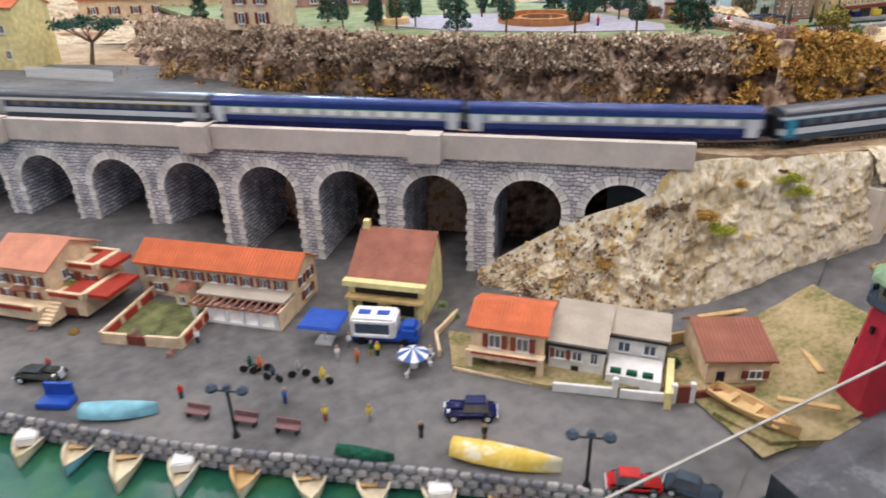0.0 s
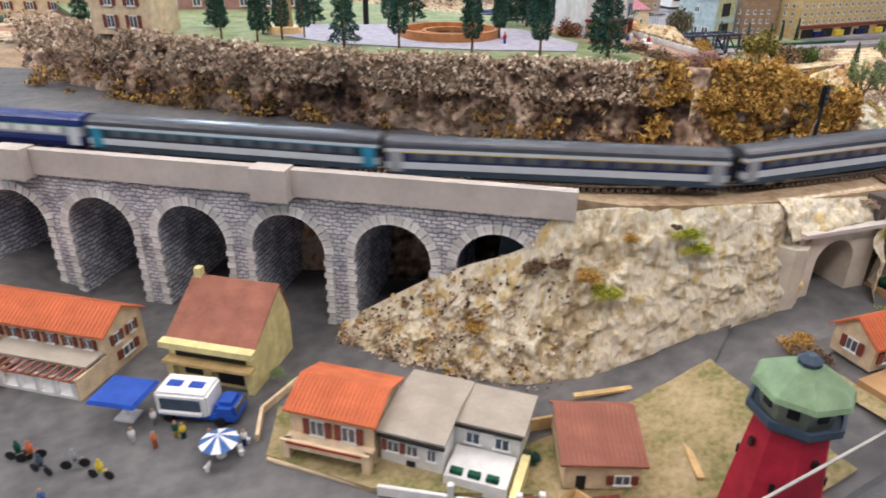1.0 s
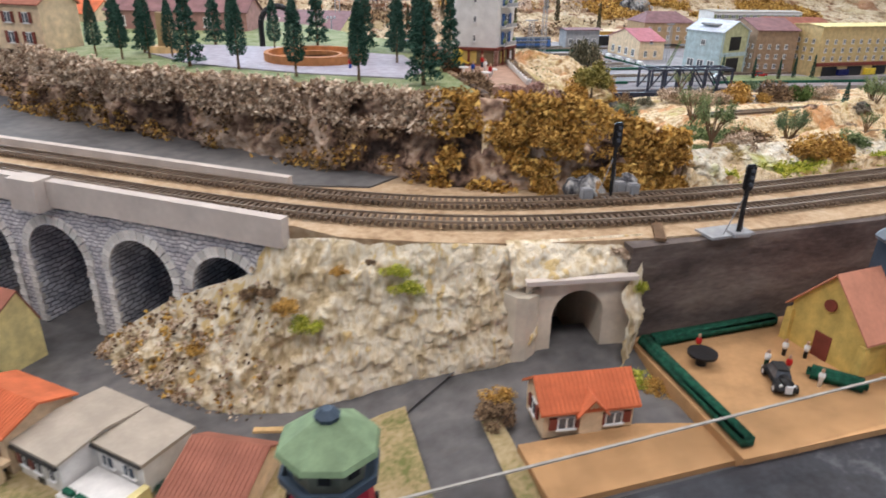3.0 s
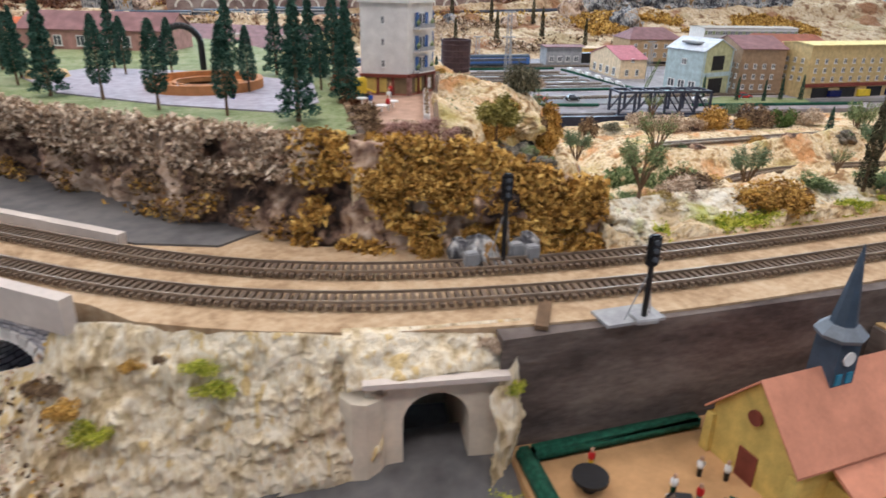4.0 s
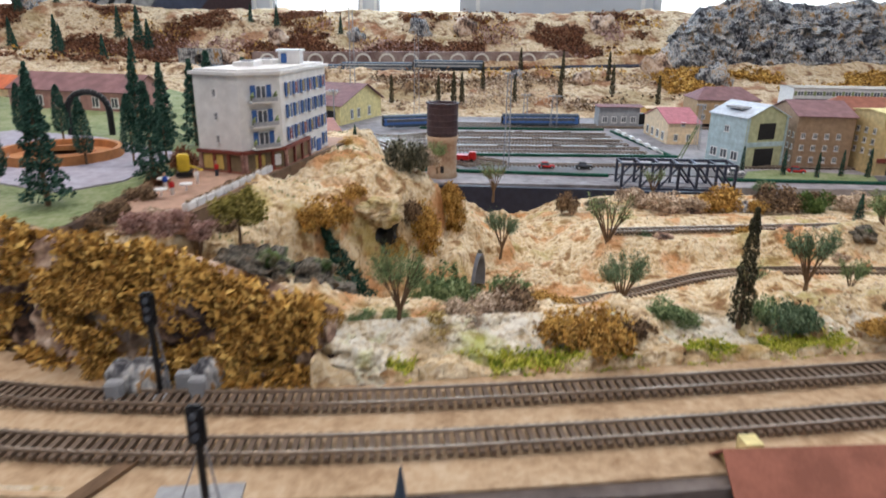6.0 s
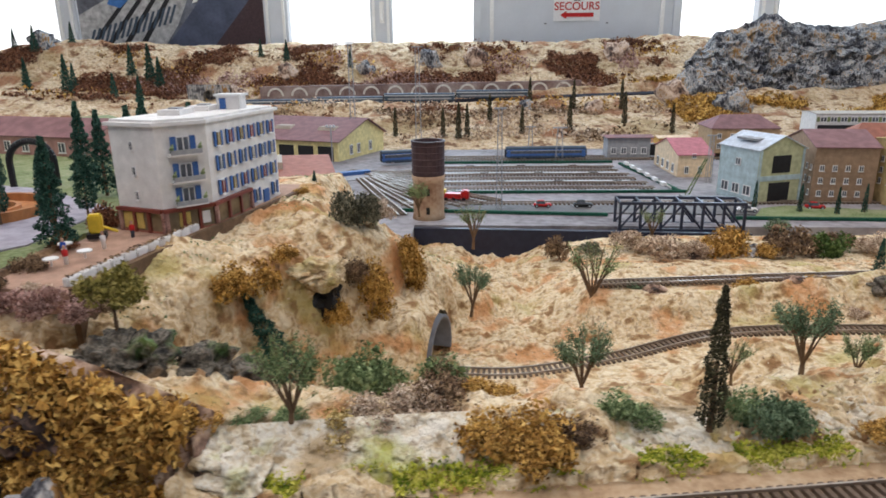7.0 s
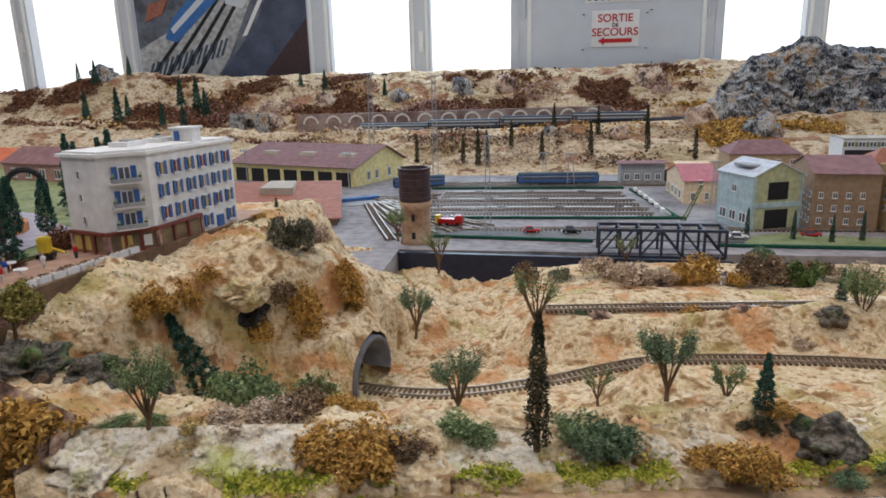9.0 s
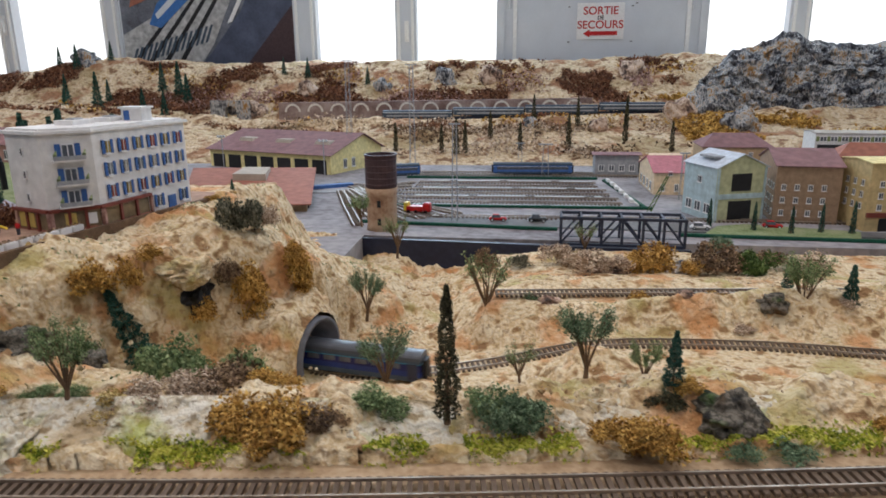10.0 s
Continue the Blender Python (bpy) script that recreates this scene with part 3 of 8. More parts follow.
def ground():
    # the quay reaches to the harbour wall on one side and under the viaduct on the other
    bm = bmesh.new()
    nu, nv = 110, 40
    g = []
    for i in range(nu + 1):
        a = spline(EDGE, i / nu)
        b = Vector((-1.2 + 2.9 * i / nu, 0, 0))
        b.y = 2.5 - 0.62 * (b.x + 1.2) if b.x < 1.0 else 1.136
        row = []
        for j in range(nv + 1):
            p = a.lerp(b, j / nv)
            row.append(bm.verts.new((p.x, p.y, road_height(p.x, p.y))))
        g.append(row)
    for i in range(nu):
        for j in range(nv):
            bm.faces.new((g[i][j], g[i + 1][j], g[i + 1][j + 1], g[i][j + 1]))
    thing("ground_quay", "grey painted quay and road", "road", kind="structure", bm=bm, mat=ASPHALT)
    bm = heights(0.6, 1.26, 0.455, 0.75, 60, 24, lambda x, y: road_height(x, y) - (0.002 if y < 0.6 else 0.004))
    thing("ground_gardens", "grey road and sandy plots beside the quay", "road", kind="structure", bm=bm, mat=ASPHALT)
    thing("water_harbour", "dark green glossy harbour water", "water", kind="structure", bm=prism([(-2.5, -0.2), (0.75, -0.2), (0.75, 0.7), (-0.9, 1.75), (-2.5, 2.4)], -0.1, -0.069), mat=WATER)
    thing("layout_base", "dark plinth under the model landscape", "plinth", kind="structure", bm=prism([(-4.2, 0.1), (-0.4, -0.2), (0.7, 0.44), (3.6, 0.56), (4.8, 0.6), (4.8, 5.6), (-4.2, 5.6)], -1.25, -0.105), mat=DARKWALL)
    # terrace that carries the two tracks
    bm = bmesh.new()
    prev = None
    for i in range(161):
        s = FRONT.length * i / 160
        a, d = FRONT.at(s, -0.052)
        if a.x < 0.9:
            a = FRONT.at(s, -0.034)[0]
        b, d = FRONT.at(s, 0.14 + 0.22 * smooth01(1.05, 0.75, a.x) + 0.5 * smooth01(0.55, 0.2, a.x))
        row = [bm.verts.new((a.x, a.y, ZT - 0.05)), bm.verts.new((a.x, a.y, ZT - 0.004)), bm.verts.new((b.x, b.y, ZT - 0.004)), bm.verts.new((b.x, b.y, ZT - 0.05))]
        if prev:
            for k in range(3):
                bm.faces.new((prev[k], row[k], row[k + 1], prev[k + 1]))
        prev = row
    thing("ground_trackbed", "sandy brown ballast bed of the double track", "track bed", kind="structure", bm=bm, mat=SAND)


ground()


VALWAY = [(0.6, 1.75, 0.03), (1.2, 1.5, 0.03), (1.45, 1.402, 0.03), (1.56, 1.37, 0.03), (1.7, 1.355, 0.032), (1.85, 1.38, 0.045), (2.03, 1.425, 0.066), (2.25, 1.418, 0.076), (2.45, 1.39, 0.08), (2.7, 1.355, 0.08), (3.3, 1.3, 0.08)]


def valley_way(x):
    for (xa, ya, za), (xb, yb, zb) in zip(VALWAY, VALWAY[1:]):
        if x <= xb:
            f = (x - xa) / (xb - xa)
            return ya + (yb - ya) * f, za + (zb - za) * f
    return yb, zb


SCARP = ((1.16, 0.93), (1.25, 1.02), (1.345, 1.135), (1.41, 1.215), (1.465, 1.28), (1.515, 1.355), (1.555, 1.44), (1.61, 1.54), (1.73, 1.66), (1.95, 1.75))
RIDGE = ((1.2, 0.262), (1.3, 0.266), (1.44, 0.272), (1.5, 0.266), (1.56, 0.215), (1.62, 0.158), (1.68, 0.112), (1.76, 0.07), (1.86, 0.03))


def beyond_scarp(x, y):
    """Signed distance to the foot line of the spur, positive on the spur's side."""
    best, side = 9.0, 1.0
    for (xa, ya), (xb, yb) in zip(SCARP, SCARP[1:]):
        dx, dy = xb - xa, yb - ya
        f = min(1.0, max(0.0, ((x - xa) * dx + (y - ya) * dy) / (dx * dx + dy * dy)))
        d = math.hypot(x - xa - f * dx, y - ya - f * dy)
        if d < best:
            best, side = d, 1.0 if dx * (y - ya) - dy * (x - xa) > 0 else -1.0
    return best * side


def hill(x, y):
    """Height of the land behind the tracks, from the bank to the yard."""
    p = Vector((x, y, 0))
    lip = 0.9 + 0.12 * (1.4 - x) if x < 1.4 else 0.868 + 0.135 * (x - 1.4)
    if y < lip:
        return 0.09
    bank = 0.186 + 0.035 * smooth01(1.46, 1.34, x) - 0.02 * smooth01(0.95, 0.89, y - 0.11 * (x - 1.3))
    valley = 0.03 + 0.045 * smooth01(1.7, 2.3, x) + 0.05 * smooth01(1.5, 1.42, x)
    z = bank + (valley - bank) * smooth01(0.99 + 0.05 * smooth01(1.85, 2.0, x), 1.2 + 0.07 * smooth01(1.85, 2.0, x), y)
    z += 0.07 * smooth01(1.40, 1.56, y) * smooth01(1.75, 1.95, x)
    z -= 0.06 * smooth01(1.7, 1.8, y) * smooth01(1.6, 1.75, x)
    z += 0.085 * math.exp(-((x - 1.99) / 0.1) ** 2 - ((y - 1.245) / 0.06) ** 2)
    # the spur below the apartment house, with its steep broken face
    d = beyond_scarp(x, y) + 0.022 * noise.fractal(p * 16, 1, 2, 3)
    top = float(np.interp(x, [r[0] for r in RIDGE], [r[1] for r in RIDGE]))
    top *= 1 - 0.62 * smooth01(1.36, 1.8, y) * smooth01(1.36, 1.46, x)
    spur = top * (0.86 * smooth01(-0.034, 0.03, d) + 0.14 * smooth01(0.0, 0.1, d)) * smooth01(2.12, 1.72, y)
    spur += 0.016 * noise.noise(p * 7) * smooth01(0.02, 0.08, d)
    z = max(z, spur)
    q = p + Vector((0, 0, z * 0.9))
    z += 0.012 * noise.fractal(q * 9, 1, 2, 5) + 0.020 * (0.33 - abs(noise.noise(q * 15))) + 0.013 * (0.33 - abs(noise.noise(q * 37 + Vector((5, 0, 0))))) + 0.007 * (0.33 - abs(noise.noise(q * 80 + Vector((9, 0, 0)))))
    if y > 1.6 and x > 1.72:
        z += (0.078 + 0.25 * (z - 0.085) - z) * smooth01(1.6, 1.68, y) * smooth01(1.72, 1.85, x)
    # cuttings for the two tracks
    for yy, zz, x0 in ((*valley_way(x), 1.555), (1.553 + 0.1 * (x - 1.88), 0.1, 1.82)):
        if x > x0:
            k = smooth01(0.13 if y < yy and x0 < 1.6 else 0.09, 0.05 if y < yy and x0 < 1.6 else 0.03, abs(y - yy)) * smooth01(x0, x0 + 0.03, x)
            z += (zz - z) * k
    # level ground of the terrace and its house
    if x < 1.236 + 0.2 * (y - 1.05) and y > 0.98:
        z = min(z, 0.262)
    if y > 1.97 and x > 1.58:
        z = min(z, ZY - 0.03)
    return z


def land():
    bm = heights(1.12, 3.0, 0.84, 2.06, 560, 380, hill)
    # the tunnel is open below its rough plaster cover
    axis, side, mouth = Vector((-0.9703, 0.2419, 0)), Vector((0.2419, 0.9703, 0)), Vector((1.59, 1.364, 0.03))
    gone = []
    for f in bm.faces:
        r = f.calc_center_median() - mouth
        if -0.012 < r.dot(axis) < 0.19 and abs(r.dot(side)) < 0.05 and 0.012 < r.z < 0.072:
            gone.append(f)
    bmesh.ops.delete(bm, geom=gone, context="FACES")
    thing("ground_hillside", "cream and orange painted plaster hillside", "hillside", kind="structure", bm=bm, mat=VALLEY, smooth=True)
    bm = bmesh.new()
    last = None
    for i in range(61):
        u = 0.004 + 0.2 * i / 60
        line = []
        for j in range(61):
            a = math.pi * (j / 60 * 1.3 - 0.15)
            p = mouth + axis * u + side * math.cos(a) * 0.064 + Vector((0, 0, 0.03 + 0.064 * math.sin(a)))
            k = 0.4 * abs(noise.noise(p * 22)) + 0.35 * abs(noise.noise(p * 47)) + 0.3 * smooth01(0.0, 0.03, u) + 0.5 * abs(math.cos(a)) * smooth01(0.0, 0.04, u)
            out = side * math.cos(a) + Vector((0, 0, math.sin(a)))
            line.append(bm.verts.new(p + out * 0.045 * k * smooth01(-0.004, 0.02, u)))
        if last:
            for j in range(60):
                bm.faces.new((last[j], line[j], line[j + 1], last[j + 1]))
        last = line
    thing("rock_over_tunnel", "rough cream plaster over the valley tunnel", "hillside", kind="structure", bm=bm, mat=VALLEY, smooth=True)
    # park on the cliff top
    park = [(0.1, 3.0), (0.19, 2.38), (0.27, 1.97), (0.489, 1.466), (0.685, 1.255), (0.841, 1.136), (0.996, 1.04), (1.1, 0.985), (1.135, 0.975), (1.135, 1.2), (1.14, 1.4), (1.18, 1.64), (1.1, 1.75), (0.95, 2.12), (0.6, 2.6), (0.2, 3.1)]
    thing("ground_park", "pale green park lawn on the cliff top", "lawn", kind="structure", bm=prism(park, 0.268, ZP - 0.003), mat=PARKGREEN)
    rim = Line([(0.3, 1.80, 0), (0.489, 1.464, 0), (0.685, 1.253, 0), (0.841, 1.134, 0), (0.996, 1.038, 0), (1.1, 0.982, 0), (1.135, 0.972, 0), (1.138, 1.05, 0), (1.138, 1.2, 0)])
    bm = bmesh.new()
    for i in range(60):
        a, b = rim.at(rim.length * i / 60)[0], rim.at(rim.length * (i + 1) / 60)[0]
        rod((a.x, a.y, ZP - 0.006), (b.x, b.y, ZP - 0.006), 0.007, bm)
    thing("trim_park_rim", "dark brown rim along the park edge", "rim", kind="structure", bm=bm, mat=MUD)
    lo = [(0.1, 2.35, 0.15), (0.17, 1.93, 0.15), (0.42, 1.53, 0.15), (0.73, 1.245, 0.15), (0.9, 1.075, 0.15), (1.02, 0.99, 0.15), (1.19, 0.905, 0.15), (1.3, 0.885, 0.15), (1.42, 0.885, 0.15)]
    hi = [(0.18, 2.4, 0.26), (0.26, 1.98, 0.27), (0.489, 1.47, 0.276), (0.685, 1.26, 0.276), (0.87, 1.12, 0.276), (1.0, 1.04, 0.276), (1.15, 0.955, 0.276), (1.28, 0.94, 0.265), (1.42, 0.93, 0.215)]
    thing("cliff_face", "rugged brown cork cliff below the park", "cliff", kind="structure", bm=ribbon(lo, hi, 420, 60, 0.026, 20, 3, 0.016, 1.3), mat=CLIFF, smooth=True)
    lo = [(0.585, 0.945, -0.05), (0.66, 0.86, -0.05), (0.725, 0.80, -0.05), (0.79, 0.757, -0.045), (0.84, 0.738, -0.035), (0.9, 0.728, -0.015), (1.0, 0.716, 0.005), (1.07, 0.705, 0.02), (1.115, 0.70, 0.025)]
    hi = [(0.61, 0.985, -0.04), (0.705, 0.915, 0.04), (0.75, 0.885, 0.068), (0.808, 0.845, 0.1), (0.845, 0.818, 0.15), (0.96, 0.775, 0.16), (1.06, 0.742, 0.16), (1.13, 0.728, 0.155)]
    thing("rock_slope", "cream plaster rock slope beside the viaduct", "rock slope", kind="structure", bm=ribbon(lo, hi, 420, 140, 0.0095, 36, 9, 0.012, 1.5), mat=ROCK, smooth=True)
    # rubble behind the arches
    lo = [(-0.3, 1.78, -0.05), (0.2, 1.43, -0.05), (0.55, 1.19, -0.05), (0.85, 0.99, -0.05)]
    hi = [(-0.25, 1.84, 0.15), (0.25, 1.49, 0.15), (0.6, 1.25, 0.15), (0.9, 1.05, 0.15)]
    thing("rock_under_viaduct", "brown rock behind the viaduct arches", "rock", kind="structure", bm=ribbon(lo, hi, 80, 14, 0.03, 14, 5), mat=CLIFF, smooth=True)
    # retaining walls round the church plot
    thing("retaining_wall", "dark stained retaining wall below the tracks", "wall", kind="structure", bm=prism([(1.225, 0.7), (1.42, 0.712), (1.66, 0.726), (2.4, 0.82), (2.4, 0.86), (1.66, 0.75), (1.42, 0.74), (1.225, 0.73)], -0.05, 0.1585), mat=DARKWALL)
    thing("partition_wall", "dark wall between two garden plots", "wall", kind="structure", bm=prism([(1.637, 0.72), (1.652, 0.5), (1.664, 0.5), (1.65, 0.72)], 0.0, 0.118), mat=DARKWALL)
    bm = prism([(1.642, 0.722), (1.657, 0.5), (1.6645, 0.5), (1.6505, 0.722)], 0.1182, 0.1205)
    thing("wall_coping", "pale wooden strip along a wall top", "coping", kind="structure", bm=bm, mat=WOOD)
    thing("ground_church_plot", "orange brown gravel of the church plot", "gravel", kind="structure", bm=prism([(1.235, 0.49), (1.652, 0.51), (1.64, 0.715), (1.235, 0.7)], -0.05, 0.043), mat=CARD)
    thing("ground_villa_plot", "grey plot beside the yellow villa", "plot", kind="structure", bm=prism([(1.664, 0.5), (2.4, 0.54), (2.4, 0.83), (1.66, 0.725)], -0.05, 0.043), mat=ASPHALT)
    # yard
    thing("ground_yard", "grey railway yard with pink brown ballast", "yard", kind="structure", bm=prism([(0.1, 1.7), (1.5, 1.7), (1.5, 2.05), (3.9, 1.97), (4.2, 3.9), (0.1, 3.9)], -0.02, ZY), mat=ramp_mat("yard_ballast", [(0.3, (0.16, 0.145, 0.155)), (0.5, (0.27, 0.255, 0.27)), (0.7, (0.36, 0.34, 0.35))], 8, 0.9, 0.3, fine=0.4))
    thing("harbour_wall_yard", "dark blue wall in front of the yard", "wall", kind="structure", bm=prism([(1.5, 2.03), (2.3, 1.965), (2.3, 1.98), (1.5, 2.045)], -0.05, 0.082), mat=paint("navy_wall", (0.022, 0.026, 0.05), 0.5))


land()
lo = [(x, 0.866 + 0.135 * (x - 1.4), 0.155) for x in (1.41, 1.6, 1.85, 2.1, 2.4, 2.9)]
hi = [(x, 0.935 + 0.135 * (x - 1.4), 0.196 - 0.01 * (x > 1.7)) for x in (1.41, 1.6, 1.85, 2.1, 2.4, 2.9)]
thing("bank_stones", "pale plaster stone bank along the rear track", "bank", kind="structure", bm=ribbon(lo, hi, 700, 34, 0.011, 34, 31, 0.004, 1.0), mat=WHITEROCK, smooth=True)
lo = [(1.09, 0.705, 0.12), (1.15, 0.7, 0.128), (1.2, 0.702, 0.128), (1.25, 0.705, 0.09)]
hi = [(1.09, 0.74, 0.163), (1.15, 0.732, 0.163), (1.2, 0.73, 0.163), (1.25, 0.728, 0.163)]
thing("rock_over_portal", "cream plaster rock above the road tunnel", "rock slope", kind="structure", bm=ribbon(lo, hi, 70, 20, 0.008, 40, 12, 0.004), mat=ROCK, smooth=True)


def backland(x, y):
    p = Vector((x, y, 0))
    z = ZY - 0.01 + 0.12 * smooth01(3.3, 3.95, y) + 0.05 * smooth01(3.95, 4.12, y)
    shelf = 0.185 + 0.03 * x
    z += (shelf - z) * smooth01(4.1, 4.2, y)
    wall = smooth01(4.42, 4.46, y) * 0.05
    z += wall + (0.56 - 0.09 * smooth01(-0.2, -2.6, x) - shelf - 0.05) * smooth01(4.46, 5.1, y)
    big = smooth01(2.55, 3.3, x + 0.25 * (y - 4.2))
    z += big * (0.02 * smooth01(4.05, 4.6, y) + 0.03 * noise.fractal(p * 5, 1, 2, 4) * smooth01(3.9, 4.3, y))
    z += 0.03 * noise.fractal(p * 3.2, 1, 2, 5) * smooth01(3.5, 4.0, y) * (0.25 if 4.1 < y < 4.46 else 1)
    west = smooth01(0.4, -1.2, x) * smooth01(2.2, 3.6, y) * smooth01(4.9, 4.4, y)
    z += 0.075 * math.exp(-((x + 1.2) / 0.5) ** 2) * smooth01(4.5, 5.0, y)
    z += smooth01(3.4, 3.9, y) * (0.022 * (0.35 - abs(noise.noise(p * 6.5))) + 0.016 * (0.35 - abs(noise.noise(p * 15 + Vector((4, 0, 0)))))) * (0.3 if 4.1 < y < 4.46 else 1)
    return z + 0.1 * west


thing("ground_back_hills", "ochre plaster hills behind the yard", "hill", kind="structure", bm=heights(-4.2, 5.2, 3.1, 5.75, 420, 200, backland), mat=BACKHILL, smooth=True)
lo = [(2.93, 4.34, 0.38), (2.98, 4.25, 0.31), (3.07, 4.22, 0.25), (3.22, 4.2, 0.2), (3.39, 4.2, 0.235), (3.71, 4.2, 0.3), (4.3, 4.2, 0.3)]
hi = [(2.96, 4.62, 0.42), (3.05, 4.6, 0.53), (3.16, 4.6, 0.625), (3.41, 4.62, 0.69), (3.64, 4.62, 0.645), (3.86, 4.62, 0.65), (4.5, 4.6, 0.66)]
thing("cliff_grey_mountain", "grey rocky mountain side", "mountain", kind="structure", bm=ribbon(lo, hi, 420, 130, 0.045, 15, 21, 0.06, 1.8, 0.035), mat=GREYROCK, smooth=True)


# ---- viaduct ----
def viaduct():
    root = thing("viaduct", "grey stone railway viaduct with round arches and a pale parapet", "viaduct")
    depth, top, crown, half = 0.17, 0.148, 0.117, 0.05
    centres = [-0.63, -0.49, -0.35, -0.21, -0.07] + [0.07, 0.213, 0.351, 0.487, 0.625, 0.764, 0.905, 1.038]
    sides = [bmesh.new(), bmesh.new()]
    uvs2 = [m.loops.layers.uv.new("UVMap") for m in sides]

    def at(s, z, d=0.0):
        return FACE + DIR * s + NRM * d + Vector((0, 0, z))

    def quad(bm, layer, pts, uvs):
        f = bm.faces.new([bm.verts.new(p) for p in pts])
        for lp, (u, v) in zip(f.loops, uvs):
            lp[layer].uv = (u * K, v * K)

    base = -0.06
    ends = [centres[0] - 0.07] + [(a + b) / 2 for a, b in zip(centres, centres[1:])] + [1.115]
    n = 14
    for c, e0, e1 in zip(centres, ends, ends[1:]):
        spring = crown - half
        arc = [(c - half, base)] + [(c - half * math.cos(math.pi * i / n), spring + half * math.sin(math.pi * i / n)) for i in range(n + 1)] + [(c + half, base)]
        for d, wall, uv in ((0.0, sides[0], uvs2[0]), (depth, sides[1], uvs2[1])):
            for (s0, z0), (s1, z1) in ((((e0, base)), (c - half, top)), ((c + half, base), (e1, top))):
                quad(wall, uv, [at(s0, z0, d), at(s1, z0, d), at(s1, z1, d), at(s0, z1, d)], [(s0, z0), (s1, z0), (s1, z1), (s0, z1)])
            for (s0, z0), (s1, z1) in zip(arc[1:-1], arc[2:-1]):
                quad(wall, uv, [at(s0, z0, d), at(s1, z1, d), at(s1, top, d), at(s0, top, d)], [(s0, z0), (s1, z1), (s1, top), (s0, top)])
        run = 0.0
        lining = bmesh.new()
        uvl = lining.loops.layers.uv.new("UVMap")
        for (s0, z0), (s1, z1) in zip(arc, arc[1:]):
            ln = math.hypot(s1 - s0, z1 - z0)
            quad(lining, uvl, [at(s0, z0, 0), at(s0, z0, depth), at(s1, z1, depth), at(s1, z1, 0)], [(0, run), (depth, run), (depth, run + ln), (0, run + ln)])
            run += ln
        part("arch_lining", lining, INNER, root, "dark grey stone vault")
    for m in sides:
        bmesh.ops.remove_doubles(m, verts=m.verts, dist=0.0001)
        part("wall", m, VIADUCT, root)
    # parapet with two refuges and a row of small corbels
    par = bmesh.new()
    s0, s1 = ends[0], 1.128
    for a, b, d0, d1, z0, z1 in ((s0, s1, -0.008, 0.006, top - 0.002, 0.181),):
        pts = [at(a, 0, d0), at(b, 0, d0), at(b, 0, d1), at(a, 0, d1)]
        prism([(p.x, p.y) for p in pts], z0, z1, par)
    part("parapet", par, CONCRETE, root, "smooth pale concrete parapet")
    for s in (0.383, 0.755, 0.0, -0.38):
        pts = [at(s - 0.024, 0, -0.024), at(s + 0.024, 0, -0.024), at(s + 0.024, 0, 0.004), at(s - 0.024, 0, 0.004)]
        part("refuge", prism([(p.x, p.y) for p in pts], top - 0.006, 0.184), CONCRETE, root)
    pts = [at(s0, 0, 0.14), at(1.04, 0, 0.14), at(1.04, 0, 0.152), at(s0, 0, 0.152)]
    part("parapet", prism([(p.x, p.y) for p in pts], top, 0.176), CONCRETE, root)
    pts = [at(-0.9, 0, 0.153), at(1.05, 0, 0.153)]
    road = [(p.x, p.y) for p in pts] + [(0.97, 0.955), (1.02, 1.0), (0.9, 1.11), (0.73, 1.28), (0.42, 1.56), (0.2, 1.95), (-0.5, 2.4)]
    thing("road_below_cliff", "grey road between the parapet and the cliff", "road", kind="structure", bm=prism(road, 0.15, 0.1636), mat=ASPHALT)
    turn = math.degrees(math.atan2(DIR.y, DIR.x))
    tooth = mesh_of("corbel", box(0.0022, 0.004, 0.005), QUOIN)
    for i in range(44):
        p = at(0.0 + i * 0.026, top - 0.0045, -0.0015)
        part("corbel", tooth, None, root, at=tuple(p), rz=turn)
    # dressed stones round the openings
    stone = mesh_of("voussoir", box(0.0088, 0.006, 0.0125), QUOIN)
    jamb = mesh_of("quoin", box(0.012, 0.006, 0.0074), QUOIN)
    wide = mesh_of("quoin", box(0.009, 0.006, 0.0074), QUOIN)
    for c in centres[3:]:
        spring = crown - half
        k = 17
        for i in range(k):
            a = math.pi * (i + 0.5) / k
            p = at(c - (half + 0.0005) * math.cos(a), spring + (half + 0.0005) * math.sin(a), 0.0)
            ob = part("voussoir", stone, None, root)
            ob.matrix_basis = Matrix.Translation(p * K) @ Matrix.Rotation(radians(turn), 4, "Z") @ Matrix.Rotation(a - math.pi / 2, 4, "Y")
        if c > 1:
            continue
        for j in range(12):
            for sg in (-1, 1):
                p = at(c + sg * (half + 0.0055 - (0.001 if j % 2 else 0)), spring - 0.0085 - j * 0.0088, 0.0)
                part("quoin", jamb if j % 2 else wide, None, root, at=tuple(p), rz=turn)


viaduct()


